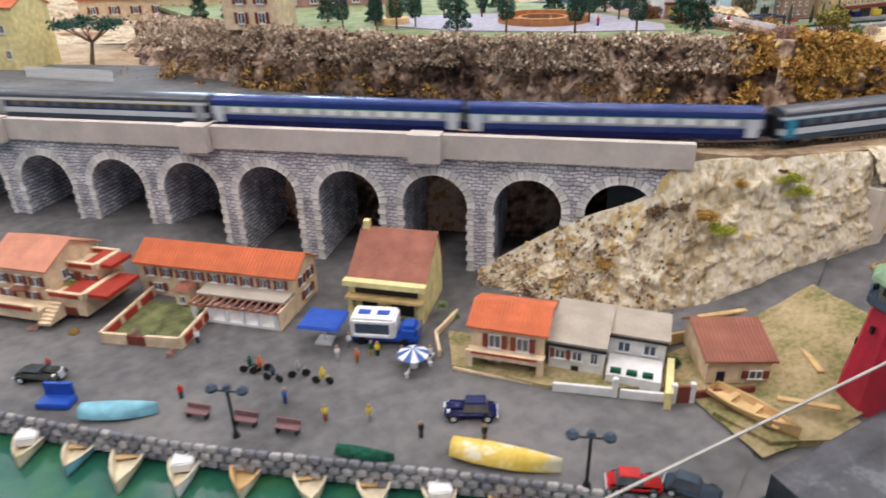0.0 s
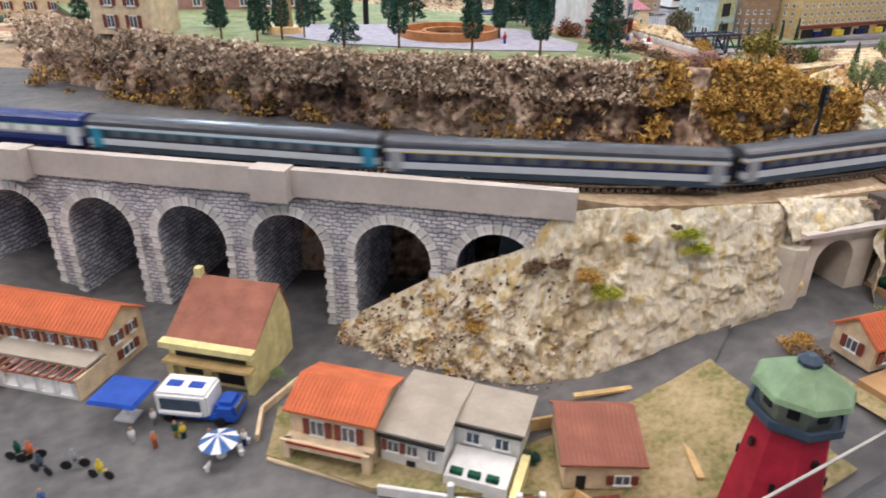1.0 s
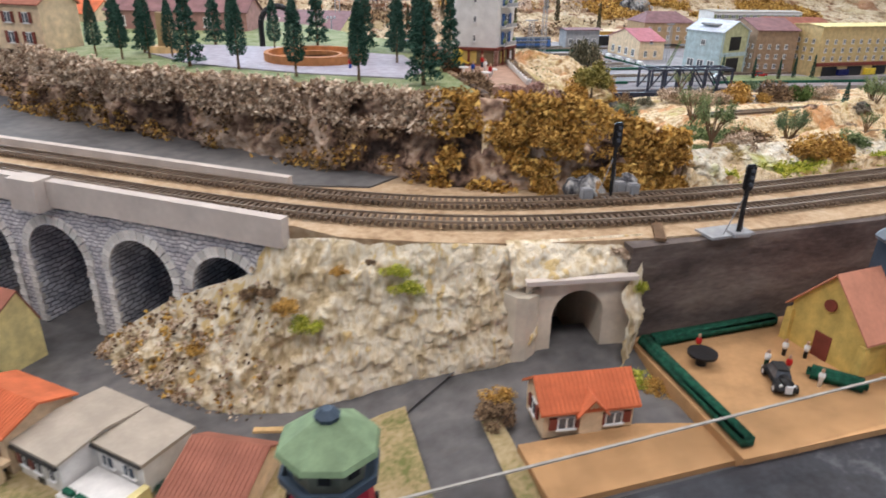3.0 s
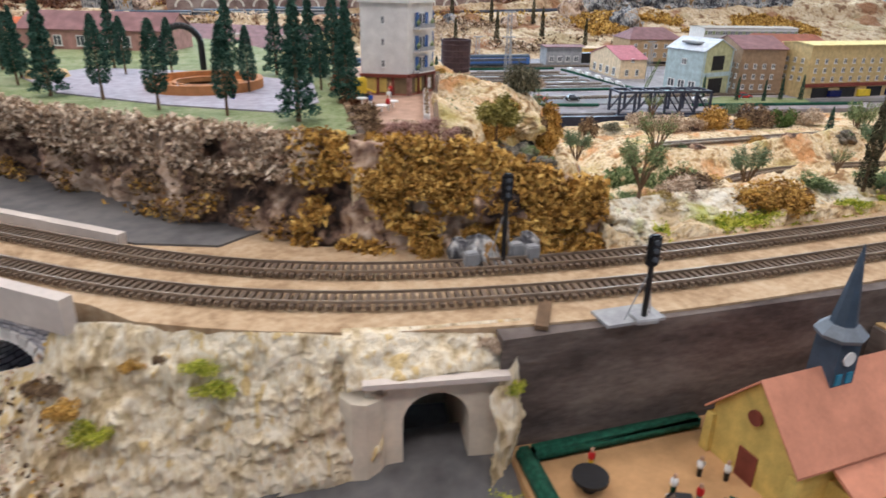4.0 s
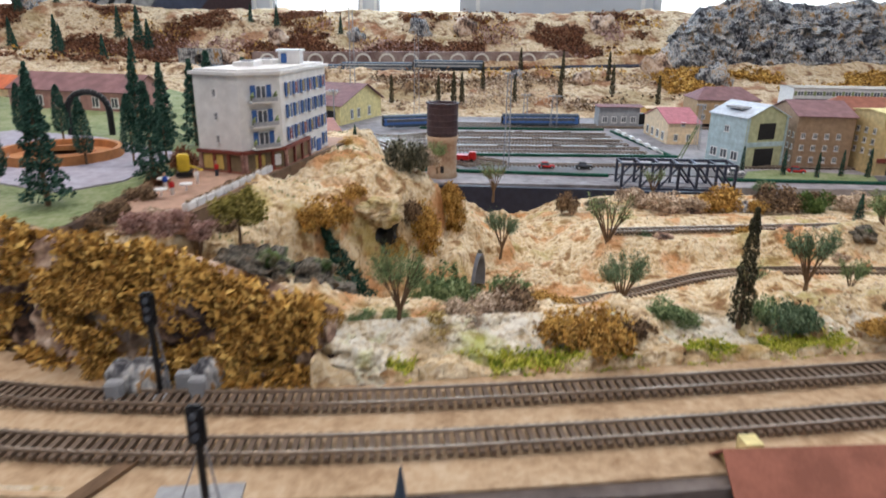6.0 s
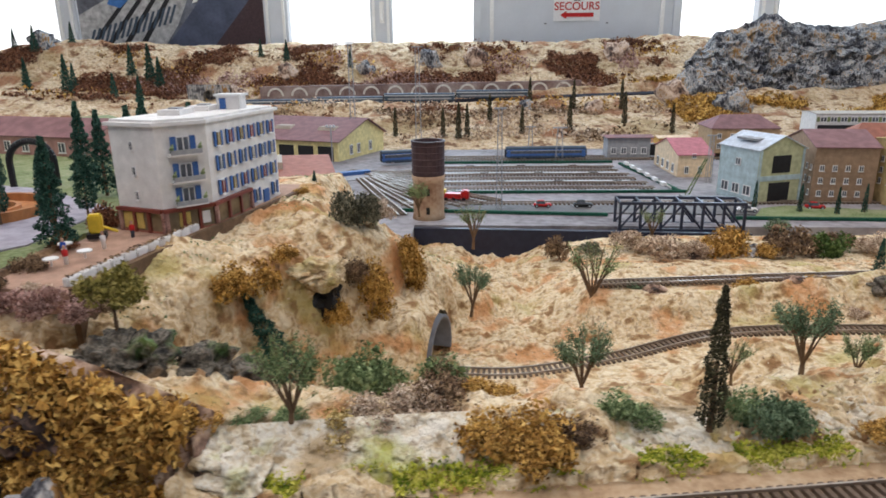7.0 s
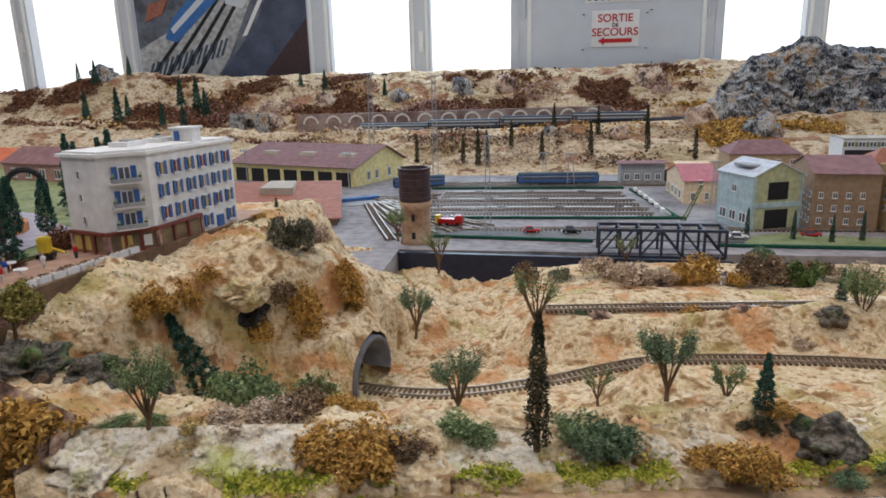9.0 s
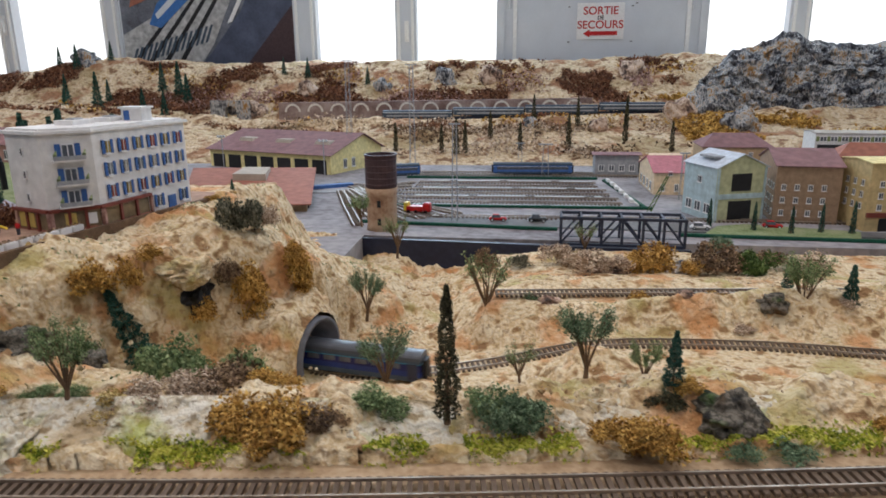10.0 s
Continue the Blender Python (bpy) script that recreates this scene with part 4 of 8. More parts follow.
# ---- tracks ----
def track(name, line, off, s0, s1, label, pitch=0.0085, width=0.034, gauge=0.0215, near=None):
    root = thing(name, label, "railway track")
    step = 0.02
    n = int((s1 - s0) / step)
    for sg in (-1, 1):
        bm = bmesh.new()
        prev = None
        for i in range(n + 1):
            p, d = line.at(s0 + i * step, off)
            q = Vector((-d.y, d.x, 0)).normalized()
            c = p + q * sg * gauge / 2 + Vector((0, 0, 0.0028))
            row = [bm.verts.new(c + q * a + Vector((0, 0, b))) for a, b in ((-0.0009, 0), (0.0009, 0), (0.0009, 0.0028), (-0.0009, 0.0028))]
            if prev:
                for k in range(4):
                    bm.faces.new((prev[k], row[k], row[(k + 1) % 4], prev[(k + 1) % 4]))
            prev = row
        part("rail", bm, RAIL, root)
    sl = bmesh.new()
    one = mesh_of("sleeper", box(0.0042, width, 0.0038), SLEEPER) if near else None
    for i in range(int((s1 - s0) / pitch)):
        p, d = line.at(s0 + i * pitch, off)
        if near and near[0] < p.x < near[1]:
            part("sleeper", one, None, root, at=(p.x, p.y, p.z - 0.001), rz=math.degrees(math.atan2(d.y, d.x)))
            continue
        m = Matrix.Translation(p + Vector((0, 0, -0.001))) @ d.to_track_quat("X", "Z").to_matrix().to_4x4()
        b = box(0.0042, width, 0.0038)
        b.transform(m)
        me = bpy.data.meshes.new("t")
        b.to_mesh(me)
        b.free()
        sl.from_mesh(me)
        bpy.data.meshes.remove(me)
    tagged(part("sleepers", sl, SLEEPER, root, "dark brown sleepers"), kind="stuff")
    return root


sA, sB = FRONT.near(-1.0, 2.1), FRONT.near(2.7, 0.94)
track("model_railway", FRONT, 0.0, sA, sB, "curved model railway track on sandy ballast beside the parapet", near=(0.65, 1.95))
track("model_railway", FRONT, 0.068, sA, sB, "curved model railway track on sandy ballast beside the cliff", near=(0.65, 2.0))
VAL = Line(VALWAY)
track("model_railway", VAL, 0.0, VAL.near(1.4, 1.42), VAL.near(3.0, 1.32), "brown track running out of the valley tunnel")
MID = Line([(1.8, 1.545, 0.104), (2.13, 1.58, 0.104), (2.45, 1.61, 0.104), (3.3, 1.7, 0.104)])
track("model_railway", MID, 0.0, 0.06, MID.length - 0.1, "single track on a sandy terrace")


# ---- trains ----
def coach(livery, label, group):
    """A passenger coach, its middle at the origin, wheels on z = 0."""
    L, W = 0.405, 0.036
    root = thing("railway_coach", label, "railway coach", group=group)
    roof, upper, line, band, lower, skirt, doors = livery
    part("skirt", box(L * 0.985, W - 0.002, 0.008, z=0.0065), skirt, root, "dark painted skirt")
    part("body", box(L, W, 0.0085, z=0.0145), lower, root)
    part("window_band", box(L, W, 0.0115, z=0.023), band, root, "glazed window band")
    part("waist_line", box(L, W + 0.0004, 0.0012, z=0.0345), line, root, "thin coloured line")
    part("upper_stripe", box(L, W + 0.0002, 0.0038, z=0.0357), upper, root)
    bm = bmesh.new()
    n, rows = 10, []
    for x in (-L / 2, L / 2):
        rows.append([bm.verts.new((x, -W / 2 * math.cos(math.pi * i / n), 0.0395 + 0.011 * math.sin(math.pi * i / n) ** 0.7)) for i in range(n + 1)])
    for i in range(n):
        bm.faces.new((rows[0][i], rows[1][i], rows[1][i + 1], rows[0][i + 1]))
    bm.faces.new(rows[0][::-1])
    bm.faces.new(rows[1])
    part("roof", bm, roof, root)
    pane = mesh_of("window", box(0.019, W + 0.0012, 0.008), BRIGHT if band.name == "coach_pale_grey" else GLASS)
    for i in range(13):
        part("window", pane, None, root, at=(-0.16 + i * 0.0267, 0, 0.0262))
    door = mesh_of("door", box(0.016, W + 0.0014, 0.025), doors)
    for x in (-0.19, 0.19):
        part("door", door, None, root, at=(x, 0, 0.0105))
    part("underframe", box(0.2, 0.02, 0.007, z=0.002), BLACK, root)
    for x in (-0.14, 0.14):
        bg = part("bogie", box(0.05, 0.024, 0.005, z=0.003), BLACK, root, at=(x, 0, 0))
        wheel = mesh_of("wheel", tube(0.005, 0.005, 0.026, n=12), RAIL)
        for dx in (-0.015, 0.015):
            part("wheel", wheel, None, bg, at=(dx, 0.013, 0.005), rx=90)
    for x in (-L / 2 - 0.003, L / 2 + 0.003):
        part("gangway", box(0.007, 0.018, 0.03, x=x, z=0.01), BLACK, root)
    return root


def train():
    navy = paint("coach_navy", (0.025, 0.03, 0.09), 0.2)
    gold = paint("coach_gold_line", (0.7, 0.45, 0.08), 0.4)
    lime = paint("coach_green_line", (0.3, 0.55, 0.3), 0.4)
    grey = (ROOFCOACH, COACHWHITE, gold, navy, COACHWHITE, SLATE, GREYWALL)
    blue = (COACHBLUE, COACHBLUE, lime, paint("coach_pale_grey", (0.36, 0.38, 0.42), 0.3), COACHBLUE, NAVY, COACHWHITE)
    teal = (ROOFCOACH, COACHWHITE, TEAL, COACHGREY, COACHWHITE, SLATE, TEAL)
    out = []
    for livery, label in ((grey, "grey and white passenger coach at the end of the train"), (grey, "dark grey passenger coach with a white lower side"), (teal, "dark coach with turquoise doors and a white stripe"), (blue, "blue and white passenger coach with a blue roof"), (blue, "blue and white passenger coach with a blue roof"), (grey, "dark grey passenger coach with a white lower side"), (grey, "dark grey passenger coach with a white lower side")):
        out.append(coach(livery, label, "coaches of the viaduct train"))
    for sg in (-1, 1):
        part("tail_lamp", box(0.002, 0.006, 0.004, x=0.2035, y=sg * 0.012, z=0.014), glowing("red_tail_lamp", (1, 0.02, 0.05), 2.0), out[0], "glowing red tail lamp")
    return out


VTRAIN = train()
HTRAIN = [coach((ROOFCOACH, SLATE, TEAL, NAVY, COACHBLUE, SLATE, COACHGREY), "dark grey and blue coach leaving the valley tunnel", "coaches of the valley train") for k in range(2)]
UPPER = Line([(-0.6, 4.2, 0.18), (0.3, 4.27, 0.2), (0.85, 4.3, 0.212), (1.7, 4.31, 0.243), (2.6, 4.28, 0.272), (3.2, 4.28, 0.29), (4.2, 4.3, 0.31)])
UTRAIN = [coach((SLATE, COACHWHITE, GREYWALL, SLATE, GREYWALL, SLATE, SLATE), "small slate and white coach on the high line", "coaches of the high line train") for k in range(4)]


# ---- buildings ----
MESHES = {}


def shared(key, make, mat):
    if key not in MESHES:
        MESHES[key] = mesh_of(key[0], make(), mat)
    return MESHES[key]


def window(root, x, y, z, rz, w, h, shutter=None, pane=GLASS, frame_mat=BRIGHT, sill=True):
    """A window on a wall face whose outward side is local -y."""
    fr = part("window", shared(("window_frame", w, h, frame_mat.name), lambda: box(w, 0.0022, h), frame_mat), None, root, at=(x, y, z), rz=rz)
    part("pane", shared(("pane", w, h, pane.name), lambda: box(w * 0.78, 0.0012, h * 0.84), pane), None, fr, at=(0, -0.0013, h * 0.08))
    part("glazing_bar", shared(("bar", w, h), lambda: box(w * 0.08, 0.0012, h * 0.84), frame_mat), None, fr, at=(0, -0.0019, h * 0.08))
    if sill:
        part("sill", shared(("sill", w), lambda: box(w * 1.15, 0.0035, 0.0014), frame_mat), None, fr, at=(0, -0.0015, -0.0014))
    if shutter:
        sh = shared(("shutter", w, h, shutter.name), lambda: box(w * 0.42, 0.0018, h), shutter)
        for sg in (-1, 1):
            part("shutter", sh, None, fr, at=(sg * w * 0.73, -0.0012, 0))


def gable_roof(w, d, h, rise, over=0.005, ridge=0.5, thick=0.0025, hip=0.0):
    bm = bmesh.new()
    y0, y1, yr = -over, d + over, d * ridge
    z0 = h - rise * over / max(1e-6, yr)
    def sheet(pts):
        lo = [bm.verts.new(p) for p in pts]
        hi = [bm.verts.new((p[0], p[1], p[2] + thick)) for p in pts]
        n = len(pts)
        bm.faces.new(lo[::-1])
        bm.faces.new(hi)
        for i in range(n):
            bm.faces.new((lo[i], lo[(i + 1) % n], hi[(i + 1) % n], hi[i]))
    a, b = -over, w + over
    sheet([(a, y0, z0), (b, y0, z0), (b - hip, yr, h + rise), (a + hip, yr, h + rise)])
    sheet([(a + hip, yr, h + rise), (b - hip, yr, h + rise), (b, y1, z0), (a, y1, z0)])
    if hip:
        sheet([(b, y0, z0), (b, y1, z0), (b - hip, yr, h + rise)])
        sheet([(a, y1, z0), (a, y0, z0), (a + hip, yr, h + rise)])
    return bm


def gable_body(w, d, h, rise, ridge=0.5):
    bm = bmesh.new()
    pts = [(0, 0), (d, 0), (d, h), (d * ridge, h + rise), (0, h)]
    lo = [bm.verts.new((0, y, z)) for y, z in pts]
    hi = [bm.verts.new((w, y, z)) for y, z in pts]
    for i in range(5):
        bm.faces.new((lo[i], hi[i], hi[(i + 1) % 5], lo[(i + 1) % 5]))
    bm.faces.new(lo)
    bm.faces.new(hi[::-1])
    return bm


def building(name, label, x, y, z, rz, w, d, h, rise, wall, roof, front=(), right=(), left=(), category="house", over=0.005, ridge=0.5, hip=0.0, ribs=0, parent=None, group="", back=()):
    """Front-left corner at (x, y); the front looks to local -y. Openings: (along, up, width, height, kind); kind dark
    is a flat panel of painted shade.
    """
    root = parent or thing(name, label, category, x, y, z, rz, group=group)
    if parent:
        sub = part(name, gable_body(w, d, h, 0 if hip else rise, ridge), wall, parent, label, at=(x, y, z), rz=rz)
        root = sub
    else:
        part("wall", gable_body(w, d, h, 0 if hip else rise, ridge), wall, root)
    r = part("roof", gable_roof(w, d, h, rise, over, ridge, hip=hip), roof, root)
    if ribs and not parent:
        slope = math.atan2(rise, d * ridge)
        ln = math.hypot(d * ridge + over, rise * (1 + over / (d * ridge)))
        rib = mesh_of("tile_rib", box(0.0012, ln, 0.001, y=ln / 2), roof)
        for i in range(ribs):
            part("tile_rib", rib, None, r, at=(-over + (w + 2 * over) * (i + 0.5) / ribs, -over, h - rise * over / (d * ridge) + 0.0024), rx=math.degrees(slope))
    for face, rows in (("F", front), ("R", right), ("L", left), ("B", back)):
        for u, up, ww, hh, kind in rows:
            pos = {"F": (u, -0.0006, up), "R": (w + 0.0006, u, up), "L": (-0.0006, u, up), "B": (u, d + 0.0006, up)}[face]
            turn = {"F": 0, "R": 90, "L": -90, "B": 180}[face]
            if kind == "door":
                part("door", shared(("door", ww, hh), lambda: box(ww, 0.002, hh), BROWNWOOD), None, root, at=pos, rz=turn)
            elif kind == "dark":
                # flat black panel on the closed wall, painting the dark inside
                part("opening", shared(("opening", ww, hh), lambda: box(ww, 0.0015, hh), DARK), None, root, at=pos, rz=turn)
            else:
                window(root, *pos, turn, ww, hh, {"s": BROWNWOOD, "b": BLUESHUT, "g": PARKGREEN}.get(kind))
    return root


def row(n, u0, step, up, w, h, kind):
    return [(u0 + i * step, up, w, h, kind) for i in range(n)]


# houses on the quay
A1 = building("harbour_house", "cream two-storey house with red roof and red terrace panels", -0.075, 1.165, -0.03, -37, 0.1, 0.1, 0.062, 0.024, CREAM, ROOFPINK, row(3, 0.02, 0.03, 0.036, 0.013, 0.014, "s") + row(2, 0.022, 0.045, 0.012, 0.014, 0.013, "s"), row(2, 0.03, 0.03, 0.036, 0.012, 0.014, ""))
part("terrace_block", box(0.06, 0.085, 0.026, x=0.131, y=0.035), CREAM, A1)
part("upper_block", box(0.05, 0.05, 0.05, x=0.126, y=0.062), CREAM, A1)
part("front_terrace", box(0.105, 0.03, 0.014, x=0.05, y=-0.018), CREAM, A1)
for px, py, pz, w, d in ((0.131, -0.008, 0.027, 0.055, 0.003), (0.161, 0.03, 0.027, 0.003, 0.07), (0.126, 0.037, 0.05, 0.045, 0.003), (0.151, 0.062, 0.05, 0.003, 0.045), (0.05, -0.033, 0.0145, 0.1, 0.003), (0.126, 0.087, 0.05, 0.045, 0.003)):
    part("terrace_parapet", box(w + 0.005, d + 0.002, 0.009, x=px, y=py, z=pz), CREAM, A1)
    part("red_panel", box(max(w - 0.004, d + 0.0036), max(d - 0.004, 0.0062) if d > 0.01 else 0.0062, 0.006, x=px, y=py, z=pz + 0.0012), paint("red_panel_paint", (0.36, 0.04, 0.025), 0.7) if "red_panel_paint" not in bpy.data.materials else bpy.data.materials["red_panel_paint"], A1, "dark red panel")
REDP = bpy.data.materials["red_panel_paint"]
for k in range(6):
    part("step", box(0.02, 0.006, 0.0035 * (6 - k), x=0.118, y=-0.014 - 0.005 * k), CREAM, A1)
part("door", box(0.02, 0.002, 0.012, x=0.135, y=-0.0085), BROWNWOOD, A1)
part("door", box(0.012, 0.002, 0.018, x=0.116, y=0.0362, z=0.026), BROWNWOOD, A1)
for u in (0.104, 0.14):
    window(A1, u, 0.0362, 0.03, 0, 0.012, 0.011, BROWNWOOD)
part("porch_roof", box(0.024, 0.014, 0.003, x=0.052, y=-0.006, z=0.03), ROOFBROWN, A1)

B1 = building("long_harbour_house", "long cream house with an orange red roof and brown shutters", 0.12, 1.12, ZQ, -36.5, 0.255, 0.068, 0.057, 0.02, CREAM, ROOFRED, row(9, 0.022, 0.0265, 0.036, 0.011, 0.013, "s") + row(2, 0.03, 0.06, 0.012, 0.016, 0.012, "s"), row(2, 0.02, 0.026, 0.036, 0.011, 0.013, "s") + [(0.034, 0.012, 0.02, 0.012, "s")], ribs=48)
part("porch_extension", box(0.024, 0.022, 0.028, x=0.085, y=-0.011), CREAM, B1)
part("porch_extension_roof", box(0.03, 0.028, 0.004, x=0.085, y=-0.012, z=0.028, taper=0.75), ROOFBROWN, B1)
window(B1, 0.085, -0.0226, 0.008, 0, 0.009, 0.011, None)
ver = part("veranda", box(0.135, 0.05, 0.004, x=0.185, y=-0.025), BRIGHT, B1, "white veranda floor")
part("awning", box(0.137, 0.032, 0.003, x=0.185, y=-0.016, z=0.031), ROOFGREY, B1, "grey veranda awning")
for k in range(13):
    part("pergola_beam", box(0.0022, 0.024, 0.0022, x=0.12 + k * 0.0108, y=-0.042, z=0.029), ROOFBROWN, B1)
part("pergola_rail", box(0.137, 0.0025, 0.0025, x=0.185, y=-0.052, z=0.0265), ROOFBROWN, B1)
for k in range(6):
    part("column", box(0.005, 0.005, 0.023, x=0.122 + k * 0.0252, y=-0.048, z=0.004), BRIGHT, B1)
part("veranda_side", box(0.003, 0.05, 0.028, x=0.253, y=-0.025), CREAM, B1)
# black panel paints the shade at the back of the veranda
part("veranda_front_opening", box(0.12, 0.002, 0.02, x=0.185, y=-0.001, z=0.005), DARK, B1)
gw = thing("garden_wall", "cream and red garden wall round a small lawn", "wall", 0.071, 0.998, ZQ, -31)
part("front_wall", box(0.035, 0.004, 0.016, x=0.018), CREAM, gw)
part("front_wall", box(0.05, 0.004, 0.016, x=0.088), CREAM, gw)
part("gate", box(0.028, 0.003, 0.014, x=0.05), BROWNWOOD, gw, "brown wooden gate")
part("side_wall", box(0.004, 0.085, 0.018, x=0.113, y=0.04), CREAM, gw)
part("side_wall", box(0.004, 0.13, 0.018, x=0.0, y=0.063), CREAM, gw)
for k in range(3):
    part("red_panel", box(0.0062, 0.02, 0.012, x=0.113, y=0.016 + k * 0.026, z=0.003), REDP, gw)
    part("red_panel", box(0.0062, 0.03, 0.012, x=0.0, y=0.022 + k * 0.04, z=0.003), REDP, gw)
part("lawn", box(0.108, 0.1, 0.004, x=0.056, y=0.055), paint("worn_lawn", (0.13, 0.14, 0.06), 0.95, 0.5, 60), gw, "dark green lawn")
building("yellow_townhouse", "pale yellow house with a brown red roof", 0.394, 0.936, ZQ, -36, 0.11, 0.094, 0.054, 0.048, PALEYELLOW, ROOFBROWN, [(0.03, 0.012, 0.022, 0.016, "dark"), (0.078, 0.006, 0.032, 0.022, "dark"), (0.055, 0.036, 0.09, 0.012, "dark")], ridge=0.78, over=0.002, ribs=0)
C1 = bpy.data.objects["yellow_townhouse"]
part("cornice", box(0.118, 0.012, 0.008, x=0.055, y=-0.005, z=0.05), PALEYELLOW, C1)
part("balcony", box(0.112, 0.014, 0.004, x=0.055, y=-0.007, z=0.031), paint("weathered_cream", (0.62, 0.44, 0.2), 0.9), C1)
part("gable_coping", box(0.006, 0.1, 0.004, x=-0.002, y=0.05, z=0.0), PALEYELLOW, C1)
part("chimney", box(0.009, 0.009, 0.02, x=0.006, y=0.073, z=0.094), PALEYELLOW, C1)
for u in (0.004, 0.054, 0.106):
    part("pilaster", box(0.008, 0.008, 0.034, x=u, y=-0.004), PALEYELLOW, C1)
building("balcony_house", "cream house with orange roof and a brown balcony", 0.503, 0.762, ZQ, -38.5, 0.09, 0.075, 0.053, 0.014, CREAM, ROOFRED, [(0.03, 0.026, 0.016, 0.018, "s"), (0.064, 0.026, 0.016, 0.018, "s"), (0.05, 0.0, 0.012, 0.016, "door"), (0.03, 0.006, 0.014, 0.01, ""), (0.045, 0.0, 0.07, 0.019, "dark")], ribs=22)
D1 = bpy.data.objects["balcony_house"]
part("balcony_slab", box(0.094, 0.02, 0.004, x=0.045, y=-0.01, z=0.02), CREAM, D1)
part("balcony_parapet", box(0.094, 0.003, 0.006, x=0.045, y=-0.019, z=0.024), CREAM, D1)
part("balcony_rail", box(0.08, 0.0036, 0.0025, x=0.045, y=-0.0195, z=0.0265), REDP, D1)
for u in (0.002, 0.088):
    part("pier", box(0.008, 0.01, 0.024, x=u, y=-0.014), CREAM, D1)
E1 = building("white_bungalow", "white house with a flat grey beige roof", 0.581, 0.708, ZQ, -41, 0.065, 0.1, 0.042, 0.006, WHITE, ROOFGREY, [(0.014, 0.021, 0.013, 0.012, "s"), (0.034, 0.021, 0.013, 0.012, ""), (0.054, 0.02, 0.009, 0.014, ""), (0.032, 0.0, 0.009, 0.012, "dark")], over=0.003)
part("rear_wing", box(0.07, 0.06, 0.04, x=0.098, y=0.068), WHITE, E1)
part("rear_wing_roof", box(0.076, 0.066, 0.004, x=0.099, y=0.068, z=0.04), ROOFGREY, E1)
part("eaves_trim", box(0.07, 0.003, 0.003, x=0.033, y=-0.004, z=0.0385), BLACK, E1)
part("eaves_trim", box(0.07, 0.003, 0.003, x=0.1, y=0.0345, z=0.0385), BLACK, E1)
for u in (0.085, 0.115):
    window(E1, u, 0.0372, 0.02, 0, 0.016, 0.013, None, SLATE)
part("terrace", box(0.062, 0.045, 0.016, x=0.1, y=0.012), WHITE, E1)
part("stair_wall", box(0.008, 0.07, 0.022, x=0.14, y=0.0), PALEYELLOW, E1)
for k in range(3):
    part("planter", box(0.012, 0.006, 0.005, x=0.08 + 0.018 * k, y=-0.004, z=0.016), HEDGE, E1)
F1 = building("red_roof_cottage", "small cream cottage with a red brown tiled roof", 0.73, 0.606, -0.035, -24, 0.072, 0.085, 0.032, 0.016, CREAM, ROOFBROWN, [(0.055, 0.008, 0.016, 0.01, "s"), (0.016, 0.0, 0.009, 0.016, "dark")], ridge=0.75, ribs=18)
G1 = building("garden_cottage", "cream cottage with an orange red roof and brown windows", 1.077, 0.57, 0.03, -3, 0.09, 0.05, 0.032, 0.02, CREAM, ROOFRED, [(0.022, 0.01, 0.018, 0.013, "s"), (0.07, 0.01, 0.018, 0.013, "s"), (0.046, 0.002, 0.01, 0.013, "door")], left=[(0.025, 0.012, 0.014, 0.014, "s")], ribs=22)
part("porch_gable", gable_body(0.02, 0.022, 0.03, 0.012), CREAM, G1, at=(0.035, 0.016, 0), rz=-90)
part("porch_roof", gable_roof(0.02, 0.022, 0.03, 0.012), ROOFRED, G1, at=(0.035, 0.016, 0), rz=-90)
thing("cottage_plot", "brown card plot under the cottage", "plot", 1.052, 0.487, 0.02, 2, bm=prism([(0, 0), (0.185, 0.006), (0.185, 0.06), (0.125, 0.075), (0, 0.075)], 0, 0.014), mat=CARD)

# church
CH = building("church", "ochre yellow church with a salmon roof and blue spire", 1.432, 0.572, 0.043, 8, 0.138, 0.092, 0.05, 0.052, OCHREYELLOW, ROOFPINK, left=[(0.046, 0.0, 0.02, 0.03, "door")], right=[(0.046, 0.02, 0.01, 0.02, "")], over=0.006)
part("apse", gable_body(0.03, 0.07, 0.045, 0.045), OCHREYELLOW, CH, at=(0.138, 0.011, 0))
part("apse_roof", gable_roof(0.03, 0.07, 0.045, 0.045), ROOFPINK, CH, at=(0.138, 0.011, 0))
part("aisle", box(0.09, 0.026, 0.026, x=0.085, y=-0.013), OCHREYELLOW, CH)
bm = box(0.098, 0.034, 0.003)
part("aisle_roof", bm, ROOFPINK, CH, at=(0.085, -0.014, 0.033), rx=28)
part("rose_window", tube(0.007, 0.007, 0.003, n=14), BROWNWOOD, CH, at=(-0.001, 0.046, 0.066), ry=-90)
for yy in (0.0, 0.092):
    part("buttress", box(0.01, 0.01, 0.04, x=0.0, y=yy, taper=0.8), OCHREYELLOW, CH)
    part("buttress", box(0.01, 0.01, 0.04, x=0.134, y=yy, taper=0.8), OCHREYELLOW, CH)
sp = part("bell_tower", box(0.026, 0.026, 0.052, taper=0.92), SLATE, CH, "dark blue slate bell tower", at=(0.072, 0.046, 0.082))
part("skirt", lathe([(0.019, 0.0), (0.021, 0.004), (0.013, 0.012)], 8), paint("pale_slate", (0.17, 0.2, 0.24), 0.6), sp, at=(0, 0, 0.05))
part("spire", lathe([(0.011, 0.0), (0.0006, 0.072)], 8), SLATE, sp, at=(0, 0, 0.06))
part("clock_face", tube(0.0065, 0.0065, 0.0015, n=16), BRIGHT, sp, at=(0, -0.0128, 0.034), rx=90)
